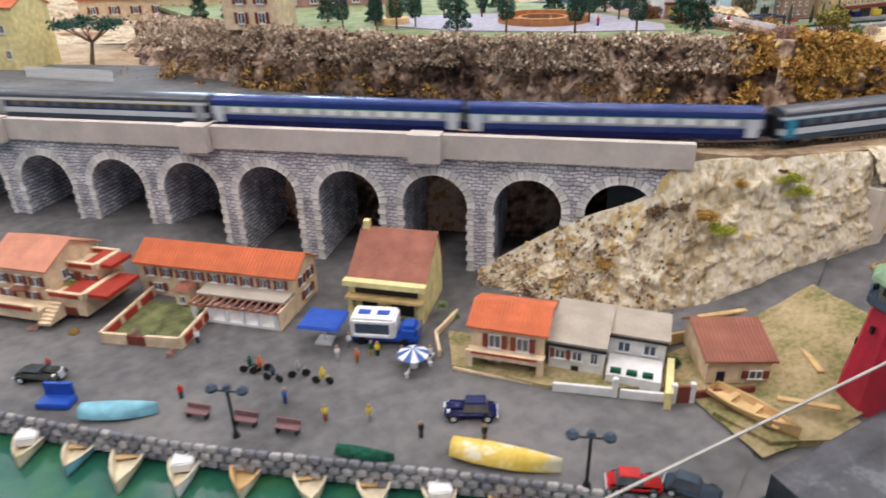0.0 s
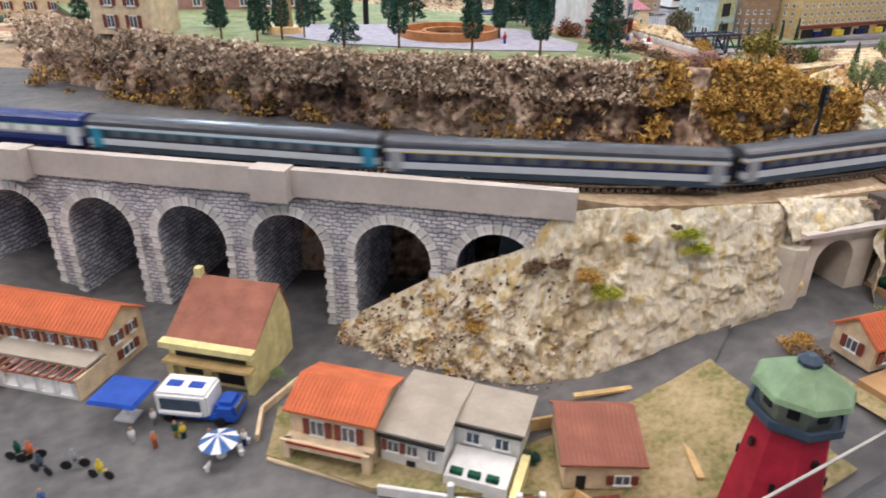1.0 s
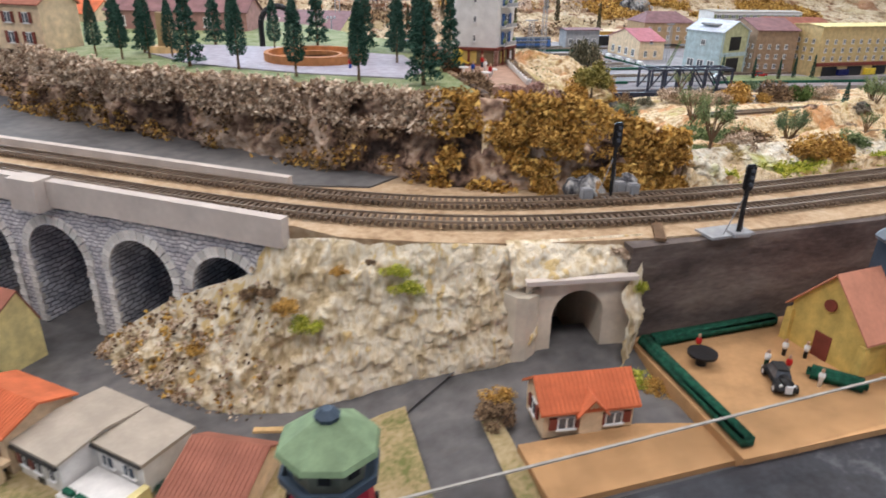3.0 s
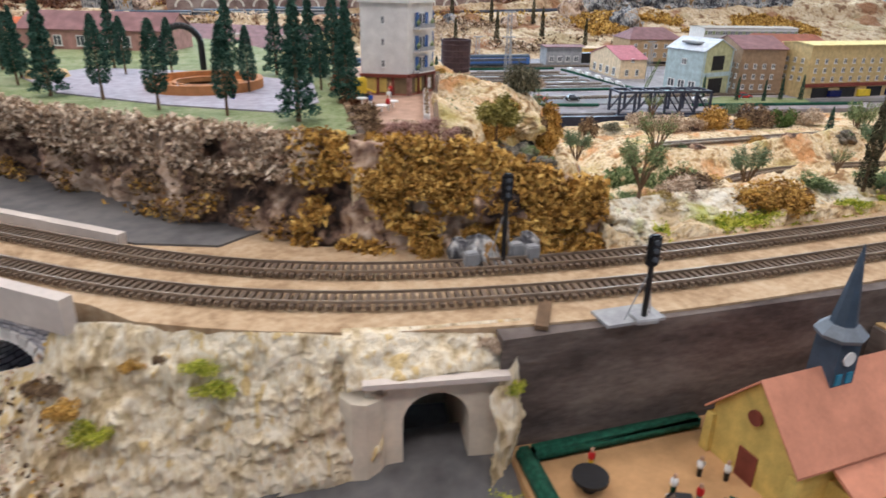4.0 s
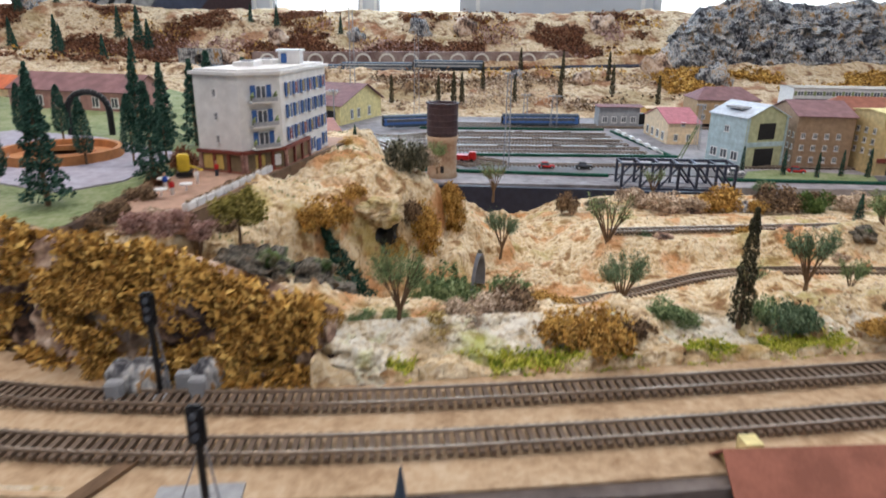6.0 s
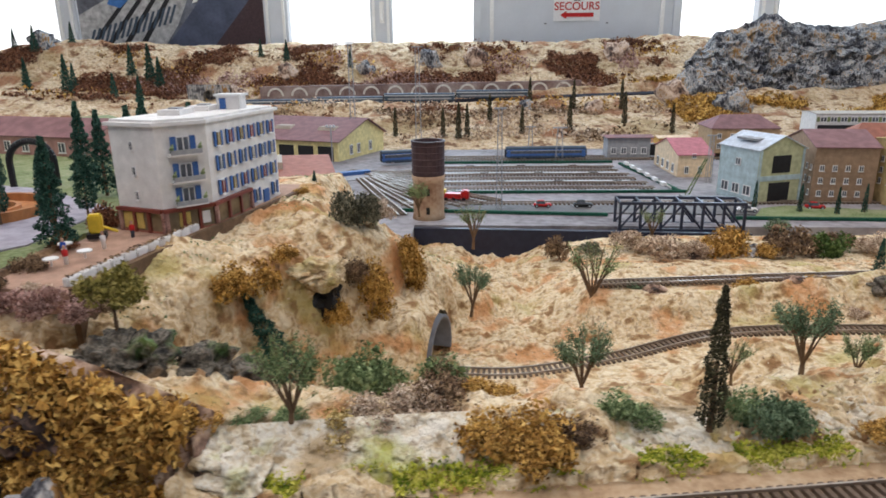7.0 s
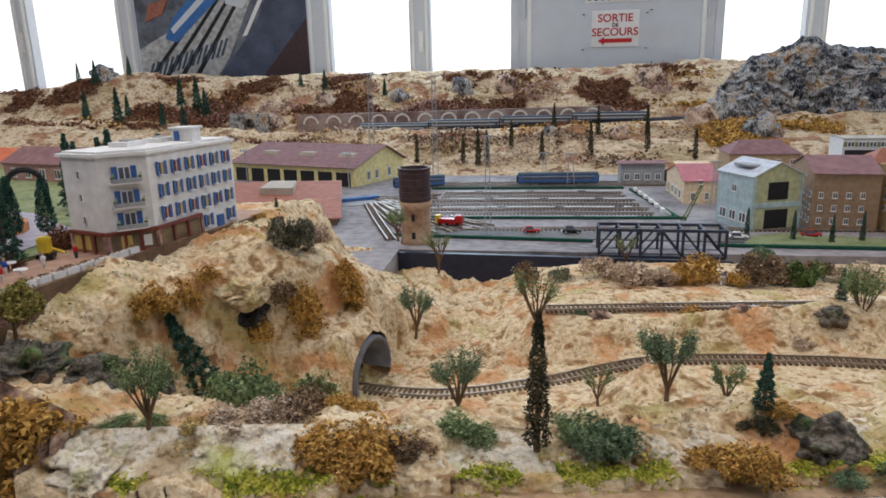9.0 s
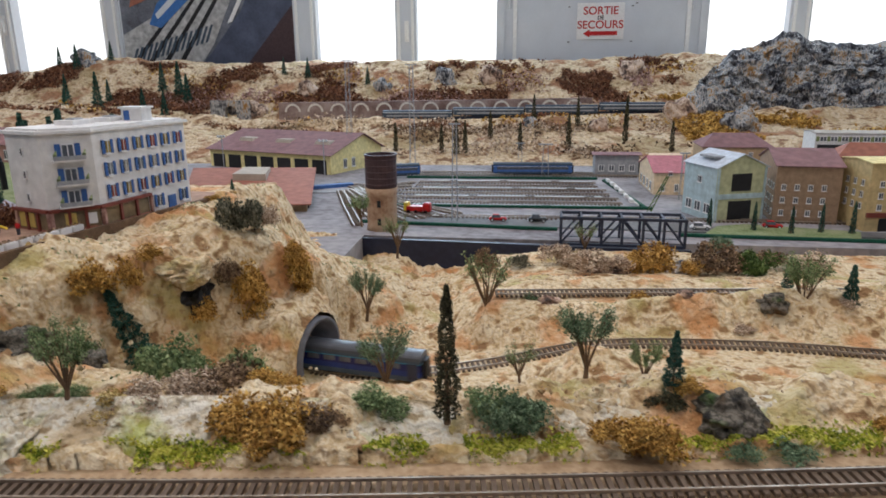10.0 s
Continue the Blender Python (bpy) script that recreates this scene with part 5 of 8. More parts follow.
for u in (-0.006, 0.006):
    part("louvre", box(0.006, 0.0015, 0.01, x=u, y=-0.0132, z=0.01), TEAL, sp)

# villa
VI = building("yellow_villa", "yellow villa with red roof, brown windows and green shutters", 1.742, 0.705, 0.043, 3, 0.15, 0.1, 0.088, 0.045, PALEYELLOW, ROOFBROWN, left=[(0.05, 0.078, 0.012, 0.018, "g"), (0.03, 0.045, 0.014, 0.022, "s"), (0.07, 0.045, 0.02, 0.022, "s"), (0.03, 0.005, 0.014, 0.03, "door")], over=0.007)
part("wing", box(0.15, 0.085, 0.08, x=0.082, y=-0.0425), PALEYELLOW, VI)
part("wing_roof", gable_roof(0.085, 0.15, 0.08, 0.04, over=0.004), ROOFBROWN, VI, at=(0.157, -0.085, 0), rz=90)
for u, up, w, h, k in ((-0.02, 0.045, 0.02, 0.012, "g"), (-0.06, 0.01, 0.016, 0.018, "s"), (-0.02, 0.005, 0.013, 0.026, None)):
    window(VI, 0.0064, u, up, -90, w, h, {"g": PARKGREEN, "s": BROWNWOOD, None: None}[k], BROWNWOOD if k != "g" else PARKGREEN)
part("balcony_band", box(0.004, 0.07, 0.004, x=0.004, y=-0.045, z=0.036), REDP, VI)
part("chimney", box(0.014, 0.014, 0.018, x=0.02, y=0.06, z=0.118), PALEYELLOW, VI)
part("dormer", box(0.016, 0.014, 0.012, x=0.04, y=-0.05, z=0.098), PALEYELLOW, VI)
part("plinth", box(0.16, 0.01, 0.01, x=0.08, y=-0.09), BRIGHT, VI)
hp = thing("villa_hedge", "dark green flocked hedge in a raised bed beside the villa", "hedge", 1.7, 0.62, 0.043, 4)
part("bed", box(0.045, 0.19, 0.03, y=0.07, bevel=0.004), HEDGE, hp)
part("soil", box(0.03, 0.17, 0.004, y=0.07, z=0.03), CYPRESS, hp)


def hedge(x0, y0, x1, y1, z, h=0.014, w=0.016):
    ln = math.hypot(x1 - x0, y1 - y0)
    thing("hedge", "dark green flocked hedge round the church plot", "hedge", x0, y0, z, math.degrees(math.atan2(y1 - y0, x1 - x0)), group="church hedges", bm=box(ln, w, h, x=ln / 2, bevel=0.004), mat=HEDGE, smooth=True)


for q in ((1.25, 0.68, 1.43, 0.695), (1.245, 0.687, 1.247, 0.5), (1.59, 0.64, 1.645, 0.54), (1.385, 0.59, 1.425, 0.55)):
    hedge(*q, 0.043)

# red lantern tower by the road
TW = thing("red_tower", "red octagonal tower with a green roof and gallery", "tower", 0.876, 0.503, -0.03, 10)
part("shaft", lathe([(0.044, 0.0), (0.03, 0.118)], 8), LIGHTRED, TW)
part("gallery", lathe([(0.034, 0.116), (0.039, 0.121), (0.039, 0.128), (0.036, 0.128), (0.036, 0.122), (0.02, 0.122)], 8), SLATE, TW)
part("lantern_room", lathe([(0.028, 0.122), (0.032, 0.148)], 8), paint("moss_grey", (0.2, 0.21, 0.17), 0.7), TW)
part("roof", lathe([(0.04, 0.146), (0.038, 0.15), (0.01, 0.168)], 8), GREENROOF, TW)
part("finial", lathe([(0.008, 0.166), (0.01, 0.172), (0.004, 0.177)], 8), SLATE, TW)
for k in range(8):
    a = 45 * k + 22.5
    ca, sa = math.cos(radians(a)), math.sin(radians(a))
    part("window", shared(("lantern_window",), lambda: box(0.009, 0.002, 0.012), BLACK), None, TW, at=(0.0286 * ca, 0.0286 * sa, 0.132), rz=a + 90)
    part("window", shared(("shaft_window",), lambda: box(0.004, 0.003, 0.008), BLACK), None, TW, at=(0.034 * ca, 0.034 * sa, 0.06 + 0.03 * (k % 2)), rz=a + 90)

# tunnel portal below the tracks
TP = thing("road_tunnel_portal", "pale concrete road tunnel portal with a round arch", "tunnel", 1.105, 0.706, 0.0, -4)


def portal(w, h, ow, oh, depth):
    bm = bmesh.new()
    n = 14
    r = ow / 2
    c = w / 2
    arc = [(c - r, 0)] + [(c - r * math.cos(math.pi * i / n), oh - r + r * math.sin(math.pi * i / n)) for i in range(n + 1)] + [(c + r, 0)]
    for s0, s1, z0, z1 in ((0, c - r, 0, h), (c + r, w, 0, h)):
        bm.faces.new([bm.verts.new((s, 0, z)) for s, z in ((s0, z0), (s1, z0), (s1, z1), (s0, z1))])
    for (a, za), (b, zb) in zip(arc[1:-1], arc[2:-1]):
        bm.faces.new([bm.verts.new(p) for p in ((a, 0, za), (b, 0, zb), (b, 0, h), (a, 0, h))])
    for (a, za), (b, zb) in zip(arc, arc[1:]):
        bm.faces.new([bm.verts.new(p) for p in ((a, 0, za), (b, 0, zb), (b, depth, zb), (a, depth, za))])
    bm.faces.new([bm.verts.new(p) for p in ((0, 0, h), (w, 0, h), (w, depth, h), (0, depth, h))])
    bm.faces.new([bm.verts.new((a, depth, z)) for a, z in arc])
    return bm


PORT = paint("pale_portal_concrete", (0.7, 0.63, 0.52), 0.9, 0.2, 20)
part("face", portal(0.125, 0.128, 0.06, 0.112, 0.14), PORT, TP)
part("flank", prism([(-0.022, 0.006), (-0.012, -0.008), (0.0, -0.012), (0.012, -0.006), (0.018, 0.002), (0.018, 0.03), (-0.022, 0.03)], -0.01, 0.112), PORT, TP, "smooth pale plaster flank")
part("lintel", box(0.128, 0.01, 0.005, x=0.062, y=-0.004, z=0.125), CONCRETE, TP)
lo = [(1.205, 0.655, 0.0), (1.222, 0.672, 0.0), (1.237, 0.69, 0.0), (1.25, 0.712, 0.0)]
hi = [(1.212, 0.69, 0.11), (1.225, 0.694, 0.125), (1.238, 0.7, 0.14), (1.25, 0.715, 0.15)]
thing("plaster_edge", "rough white plaster edge beside the tunnel portal", "rock slope", kind="structure", bm=ribbon(lo, hi, 60, 50, 0.008, 30, 17, 0.004, 0.8), mat=ROCK, smooth=True)
# apartment house on the spur
AP = thing("apartment_house", "white four-storey apartment house with blue shutters and shops below", "apartment house", 0, 0, 0.273)
foot = [(1.172, 1.29), (1.241, 1.265), (1.289, 1.31), (1.321, 1.515), (1.23, 1.53)]


def along(a, b, f0, f1, z0, z1, out, thick):
    """A slab on a house face from f0 to f1 of its length, standing out by the given measure."""
    a, b = Vector((*a, 0)), Vector((*b, 0))
    n = Vector(((b - a).y, -(b - a).x, 0)).normalized()
    p, q = a.lerp(b, f0), a.lerp(b, f1)
    return prism([((v + n * o).x, (v + n * o).y) for v, o in ((p, out), (q, out), (q, out - thick), (p, out - thick))], z0, z1)


part("wall", prism(foot, 0.0, 0.138), WHITE, AP)
SHOPGLASS = paint("shop_glass", (0.2, 0.15, 0.09), 0.2, 0.35, 30, spec=0.5)
for a, b, f1 in ((0, 1, 1.0), (1, 2, 1.0), (2, 3, 0.5)):
    part("shop_window", along(foot[a], foot[b], 0.03, f1 - 0.02, 0.004, 0.029, 0.0012, 0.0012), SHOPGLASS, AP, "glazed shop window")
    part("red_band", along(foot[a], foot[b], -0.02, f1, 0.029, 0.0335, 0.006, 0.006), BROWNWOOD, AP)
    part("shop_plinth", along(foot[a], foot[b], 0.0, f1, 0.0, 0.004, 0.002, 0.002), ROOFBROWN, AP)
    for k in range(4):
        f = f1 * (0.01 + 0.325 * k)
        part("shop_post", along(foot[a], foot[b], f, f + 0.0042 / math.dist(foot[a], foot[b]), 0.0, 0.029, 0.0045, 0.0045), BROWNWOOD if k % 3 else PINK, AP)
part("shop_bill", along(foot[1], foot[2], 0.7, 0.9, 0.008, 0.024, 0.0022, 0.001), BRIGHT, AP, "white poster in the shop window")
part("shop_curtain", along(foot[1], foot[2], 0.28, 0.5, 0.006, 0.026, 0.0022, 0.001), OCHREYELLOW, AP, "ochre curtain")
part("shop_curtain", along(foot[0], foot[1], 0.1, 0.55, 0.006, 0.027, 0.0022, 0.001), OCHREYELLOW, AP, "ochre curtain")
part("roof", prism([((x - 1.24) * 1.07 + 1.24, (y - 1.4) * 1.04 + 1.4) for x, y in foot], 0.138, 0.1425), BRIGHT, AP)
part("roof_parapet", prism([((x - 1.24) * 0.98 + 1.24, (y - 1.4) * 0.98 + 1.4) for x, y in foot], 0.1425, 0.1455), WHITE, AP)
part("roof_house", box(0.034, 0.03, 0.019, x=1.278, y=1.45, z=0.1455), WHITE, AP, rz=0)
part("roof_house_slab", box(0.04, 0.036, 0.003, x=1.278, y=1.45, z=0.1645), BRIGHT, AP)
part("roof_house_door", box(0.009, 0.002, 0.015, x=1.27, y=1.4345, z=0.1465), BLUESHUT, AP)
for k in range(2):
    part("roof_vent", box(0.03, 0.05, 0.007, x=1.232 + 0.012 * k, y=1.36 + 0.07 * k, z=0.1455), WHITE, AP)
    part("roof_vent_lid", box(0.014, 0.02, 0.002, x=1.232 + 0.012 * k, y=1.36 + 0.07 * k, z=0.1525), GREYWALL, AP)


def on_face(a, b, n, f0, f1, ups, w, h, shutter, balcony=False):
    a, b = Vector((*a, 0)), Vector((*b, 0))
    d = (b - a).normalized()
    turn = math.degrees(math.atan2(d.y, d.x))
    out = Vector((d.y, -d.x, 0)) * 0.0008
    for i in range(n):
        p = a.lerp(b, f0 + (f1 - f0) * (i / (n - 1) if n > 1 else 0)) + out
        for up in ups:
            window(AP, p.x, p.y, up, turn, w, h, shutter)
            if balcony:
                part("balcony", shared(("balcony_slab",), lambda: box(0.042, 0.012, 0.002, y=-0.006), WHITE), None, AP, at=(p.x, p.y, up - 0.003), rz=turn)
                part("balcony_rail", shared(("balcony_rail",), lambda: box(0.04, 0.0012, 0.006, y=-0.0115), GREYWALL), None, AP, at=(p.x, p.y, up - 0.001), rz=turn)
                for sg in (-0.018, 0.018):
                    q = p + d * sg + out * 8
                    part("balcony_plant", shared(("balcony_plant",), lambda: chips([(0, 0, 0.003), (0.001, 0, 0.007), (0.002, 0.001, 0.01)], 0.0032, random.Random(3)), OLIVE), None, AP, at=(q.x, q.y, up))


CURTAINS = [paint("curtain_%d" % k, c, 0.8, 0.3, 150) for k, c in enumerate(((0.28, 0.07, 0.05), (0.4, 0.36, 0.3), (0.36, 0.26, 0.08), (0.2, 0.22, 0.24)))]
on_face(foot[2], foot[3], 6, 0.13, 0.9, (0.040, 0.073, 0.105), 0.0115, 0.02, BLUESHUT)
on_face(foot[2], foot[3], 2, 0.6, 0.9, (0.008,), 0.012, 0.02, BLUESHUT)
part("door", along(foot[2], foot[3], 0.71, 0.8, 0.0, 0.021, 0.002, 0.002), BLUESHUT, AP, "blue entrance door")
for i in range(6):
    for j, up in enumerate((0.0416, 0.0746, 0.1066)):
        f = 0.13 + 0.77 * i / 5
        part("curtain", along(foot[2], foot[3], f - 0.019, f - 0.007, up, up + 0.016, 0.0034, 0.0006), CURTAINS[(i * 2 + j * 3) % 4], AP)
        part("curtain", along(foot[2], foot[3], f + 0.007, f + 0.019, up, up + 0.016, 0.0034, 0.0006), CURTAINS[(i * 2 + j * 3) % 4], AP)
on_face(foot[1], foot[2], 1, 0.52, 0.52, (0.038, 0.069, 0.103), 0.017, 0.021, BLUESHUT, True)
on_face(foot[0], foot[1], 1, 0.48, 0.48, (0.044, 0.076, 0.108), 0.0045, 0.011, None)
for k in range(11):
    p = Vector((1.232, 1.07)).lerp(Vector((1.272, 1.275)), k / 10)
    pl = thing("planter_box", "white planter box along the terrace edge", "planter", p.x, p.y, 0.2748, 79, group="terrace planters")
    part("trough", box(0.019, 0.008, 0.009, bevel=0.001), WHITE, pl)
    part("plants", crumbs([(-0.008 + 0.0008 * i, 0.002 * math.sin(i * 5.1), 0.009 + 0.002 * abs(math.sin(i * 2.7))) for i in range(20)], 0.002, random.Random(k)), MUD, pl)
thing("terrace_floor", "pink brown paved terrace beside the apartment house", "terrace", kind="structure", bm=prism([(1.14, 1.06), (1.238, 1.05), (1.281, 1.267), (1.337, 1.5), (1.35, 1.6), (1.16, 1.62)], 0.25, 0.2745), mat=paint("terrace_paving", (0.42, 0.27, 0.2), 0.9))
thing("terrace_curb", "dark brown curb along the terrace", "curb", kind="structure", bm=prism([(1.2385, 1.05), (1.245, 1.05), (1.288, 1.267), (1.345, 1.5), (1.36, 1.6), (1.351, 1.6), (1.3375, 1.5), (1.2815, 1.267)], 0.2, 0.2775), mat=BARK)


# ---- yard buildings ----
# the bays are black panels, their inner shade put into the colour
building("engine_shed", "yellow engine shed with a mauve tiled roof and bays shaded by flat black panels", 0.479, 3.336, ZY - 0.005, -21.6, 0.69, 0.38, 0.088, 0.07, PALEYELLOW, ROOFMAUVE, row(7, 0.055, 0.096, 0.0, 0.074, 0.064, "dark"), [(0.1, 0.022, 0.024, 0.04, ""), (0.16, 0.022, 0.024, 0.04, ""), (0.26, 0.022, 0.024, 0.04, "")], category="engine shed", over=0.015, ridge=0.6)
lw = thing("low_workshop", "low workshop with a brown red roof and pale roof light", "workshop")
wfoot = [(0.9, 2.28), (1.255, 2.34), (1.11, 2.86), (0.66, 2.82)]
part("wall", prism(wfoot, 0.06, 0.112), BEIGE, lw)
bm = bmesh.new()
lo4 = [bm.verts.new((x + dx, y + dy, z)) for (x, y), dx, dy, z in zip(wfoot, (-0.01, 0.02, 0.015, -0.01), (-0.02, -0.02, 0.01, 0.01), (0.108, 0.108, 0.142, 0.142))]
hi4 = [bm.verts.new(v.co + Vector((0, 0, 0.004))) for v in lo4]
bm.faces.new(lo4[::-1])
bm.faces.new(hi4)
for k in range(4):
    bm.faces.new((lo4[k], lo4[(k + 1) % 4], hi4[(k + 1) % 4], hi4[k]))
part("roof", bm, ROOFBROWN, lw)
part("roof_light", prism([(0.9, 2.62), (1.02, 2.62), (0.97, 2.8), (0.87, 2.8)], 0.132, 0.156), ROOFGREY, lw, "pale roof light")
# black slabs paint shaded gaps on the solid workshop wall
for k in range(3):
    part("opening", box(0.004, 0.06, 0.028), DARK, lw, at=(1.235 - 0.04 * k, 2.42 + 0.143 * k, 0.068), rz=15.6)
es = bpy.data.objects["engine_shed"]
for k in range(3):
    part("roof_light", box(0.09, 0.09, 0.02, x=0.14 + 0.22 * k, y=0.13, z=0.112, taper=0.8), ROOFGREY, es)
building("pink_roof_depot", "cream depot with a pink roof", 2.35, 2.7, ZY, 0, 0.115, 0.28, 0.075, 0.04, CREAM, paint("pink_roof", (0.46, 0.17, 0.2), 0.8), [(0.03, 0.012, 0.014, 0.025, ""), (0.075, 0.012, 0.014, 0.025, ""), (0.052, 0.065, 0.014, 0.014, "")], left=row(4, 0.05, 0.06, 0.01, 0.025, 0.03, ""), category="depot")
gw = building("glazed_workshop", "pale blue and lime workshop with a white gable roof", 2.38, 2.42, ZY, -72, 0.16, 0.15, 0.15, 0.035, LIME, paint("pale_sheet_roof", (0.55, 0.6, 0.68), 0.4), row(3, 0.035, 0.045, 0.02, 0.03, 0.028, "") + [(0.08, 0.1, 0.02, 0.02, "")], [(0.075, 0.085, 0.06, 0.048, "dark"), (0.075, 0.006, 0.07, 0.052, "dark")], category="workshop", ridge=0.5)
part("side_cladding", box(0.158, 0.0006, 0.149, x=0.08, y=-0.0002), PALEBLUE, gw, "pale blue side wall")
for u in (0.004, 0.146):
    part("corner_post", box(0.003, 0.006, 0.15, x=0.161, y=u), PALEBLUE, gw)
part("floor_band", box(0.002, 0.15, 0.014, x=0.1606, y=0.075, z=0.064), PALEBLUE, gw)
part("roof_vent", box(0.07, 0.05, 0.006, x=0.08, y=0.04, z=0.17), GREYWALL, gw)
building("brown_factory", "brown and beige factory with a red brown roof", 2.59, 2.29, ZY, -8, 0.16, 0.24, 0.155, 0.035, paint("factory_brown", (0.31, 0.21, 0.14), 0.85), ROOFMAUVE, [q for z in (0.02, 0.055, 0.09) for q in row(4, 0.02, 0.033, z, 0.012, 0.016, "")], left=[q for z in (0.02, 0.055, 0.09) for q in row(6, 0.02, 0.032, z, 0.012, 0.016, "")], category="factory")
building("yellow_city_block", "long yellow apartment block with a dark blue shop floor", 2.78, 2.19, ZY - 0.005, 4, 0.62, 0.13, 0.18, 0.006, paint("yellow_block", (0.56, 0.43, 0.22), 0.85), PALEYELLOW, [q for z in (0.06, 0.09, 0.12) for q in row(15, 0.03, 0.04, z, 0.012, 0.016, "")] + row(5, 0.07, 0.12, 0.004, 0.07, 0.035, "dark"), left=[q for z in (0.06, 0.09, 0.12) for q in row(3, 0.03, 0.035, z, 0.012, 0.016, "")], category="apartment block")
yb = bpy.data.objects["yellow_city_block"]
part("shop_fascia", box(0.62, 0.006, 0.012, x=0.31, y=-0.003, z=0.042), BROWNWOOD, yb)
for k in range(4):
    part("shop_awning", box(0.05, 0.012, 0.022, x=0.13 + 0.13 * k, y=-0.006, z=0.008), YELLOW if k % 2 else NAVY, yb)
building("green_office_block", "white office block with rows of green windows", 3.1, 3.3, 0.1, -6, 0.5, 0.16, 0.14, 0.006, WHITE, ROOFGREY, [(0.25, 0.03, 0.48, 0.02, "dark"), (0.25, 0.075, 0.48, 0.02, "dark")] + row(12, 0.03, 0.04, 0.108, 0.028, 0.02, "g"), category="office block")
building("mauve_roof_house", "beige house with a hipped mauve roof behind the workshops", 2.62, 3.15, 0.1, -4, 0.26, 0.2, 0.1, 0.045, BEIGE, ROOFMAUVE, [q for z in (0.02, 0.06) for q in row(5, 0.03, 0.05, z, 0.016, 0.02, "")], hip=0.06)
building("mauve_roof_house", "long beige house with a red brown roof", 2.95, 2.75, 0.1, -12, 0.36, 0.16, 0.11, 0.04, BEIGE, ROOFBROWN, [q for z in (0.02, 0.06) for q in row(7, 0.03, 0.05, z, 0.016, 0.02, "")], hip=0.05)
building("orange_hut", "small orange hut with a pale roof", 2.44, 3.25, 0.1, 0, 0.13, 0.08, 0.05, 0.006, paint("orange_render", (0.6, 0.33, 0.07), 0.8), CREAM, [(0.065, 0.02, 0.05, 0.015, "dark")], category="hut")
building("station_office", "grey station office with a flat brown roof", 2.2, 3.12, ZY, 0, 0.17, 0.08, 0.085, 0.005, GREYWALL, ROOFMAUVE, row(4, 0.025, 0.04, 0.02, 0.022, 0.025, ""), category="office", over=0.012)
building("cliff_house", "cream house with dark red shutters on the cliff", 0.335, 1.62, 0.275, -33, 0.12, 0.09, 0.085, 0.03, CREAM, ROOFBROWN, row(2, 0.04, 0.045, 0.012, 0.016, 0.022, "s") + row(2, 0.04, 0.045, 0.05, 0.016, 0.02, "s"))
building("yellow_corner_house", "tall pale yellow house behind the track", -0.24, 2.14, 0.16, -33, 0.15, 0.12, 0.15, 0.03, PALEYELLOW, ROOFRED, row(2, 0.05, 0.06, 0.09, 0.014, 0.02, "") + row(2, 0.05, 0.06, 0.03, 0.014, 0.02, ""))
building("red_roof_row", "low row of cream houses with red roofs", 0.0, 2.35, 0.24, -20, 0.4, 0.12, 0.06, 0.03, CREAM, ROOFRED, row(6, 0.04, 0.06, 0.02, 0.016, 0.02, "s"))
building("pink_pavilion", "pink pavilion with a mauve roof behind the park", 0.45, 2.02, ZP - 0.003, -16, 0.36, 0.13, 0.045, 0.035, paint("pink_render", (0.45, 0.25, 0.23), 0.8), ROOFMAUVE, row(6, 0.04, 0.055, 0.008, 0.02, 0.024, ""))

# water tower
WT = thing("water_tower", "brick water tower with a dark iron tank", "water tower", 1.533, 2.131, ZY - 0.005)
part("shaft", lathe([(0.044, 0.0), (0.04, 0.02), (0.04, 0.1), (0.044, 0.118)], 20), ramp_mat("stained_brick", [(0.3, (0.24, 0.13, 0.08)), (0.5, (0.4, 0.27, 0.18)), (0.7, (0.46, 0.36, 0.26))], 20, 0.9, 0.4), WT, smooth=True)
part("tank", lathe([(0.04, 0.118), (0.042, 0.122), (0.042, 0.2), (0.044, 0.202), (0.044, 0.206), (0.038, 0.206), (0.038, 0.19)], 24), TANK, WT)
for k in range(5):
    part("hoop", lathe([(0.042, 0.0), (0.0432, 0.001), (0.0432, 0.003), (0.042, 0.004)], 24), TANK, WT, at=(0, 0, 0.126 + k * 0.016))
part("window", box(0.009, 0.004, 0.018, y=-0.0395, z=0.022), BLACK, WT)
part("window", box(0.009, 0.004, 0.018, y=-0.0395, z=0.07), BLACK, WT)

# girder bridge
BR = thing("girder_bridge", "dark blue steel lattice girder bridge", "bridge", 2.0, 2.01, 0.073, -3)
W, H, N = 0.29, 0.078, 6
part("deck", box(W, 0.075, 0.008, x=W / 2, y=0.035), STEEL, BR)
for y in (0.0, 0.07):
    part("bottom_chord", box(W, 0.007, 0.009, x=W / 2, y=y, z=0.004), STEEL, BR)
    part("top_chord", box(W, 0.007, 0.007, x=W / 2, y=y, z=H - 0.007), STEEL, BR)
    for k in range(N + 1):
        part("upright", box(0.006, 0.006, H - 0.01, x=W * k / N, y=y, z=0.008), STEEL, BR)
    for k in range(N):
        a, b = (W * k / N, y, 0.012), (W * (k + 1) / N, y, H - 0.006)
        if k >= N // 2:
            a, b = (W * (k + 1) / N, y, 0.012), (W * k / N, y, H - 0.006)
        part("diagonal", rod(a, b, 0.0026, n=4), STEEL, BR)
for k in range(N + 1):
    part("cross_beam", box(0.005, 0.075, 0.005, x=W * k / N, y=0.035, z=H - 0.006), STEEL, BR)


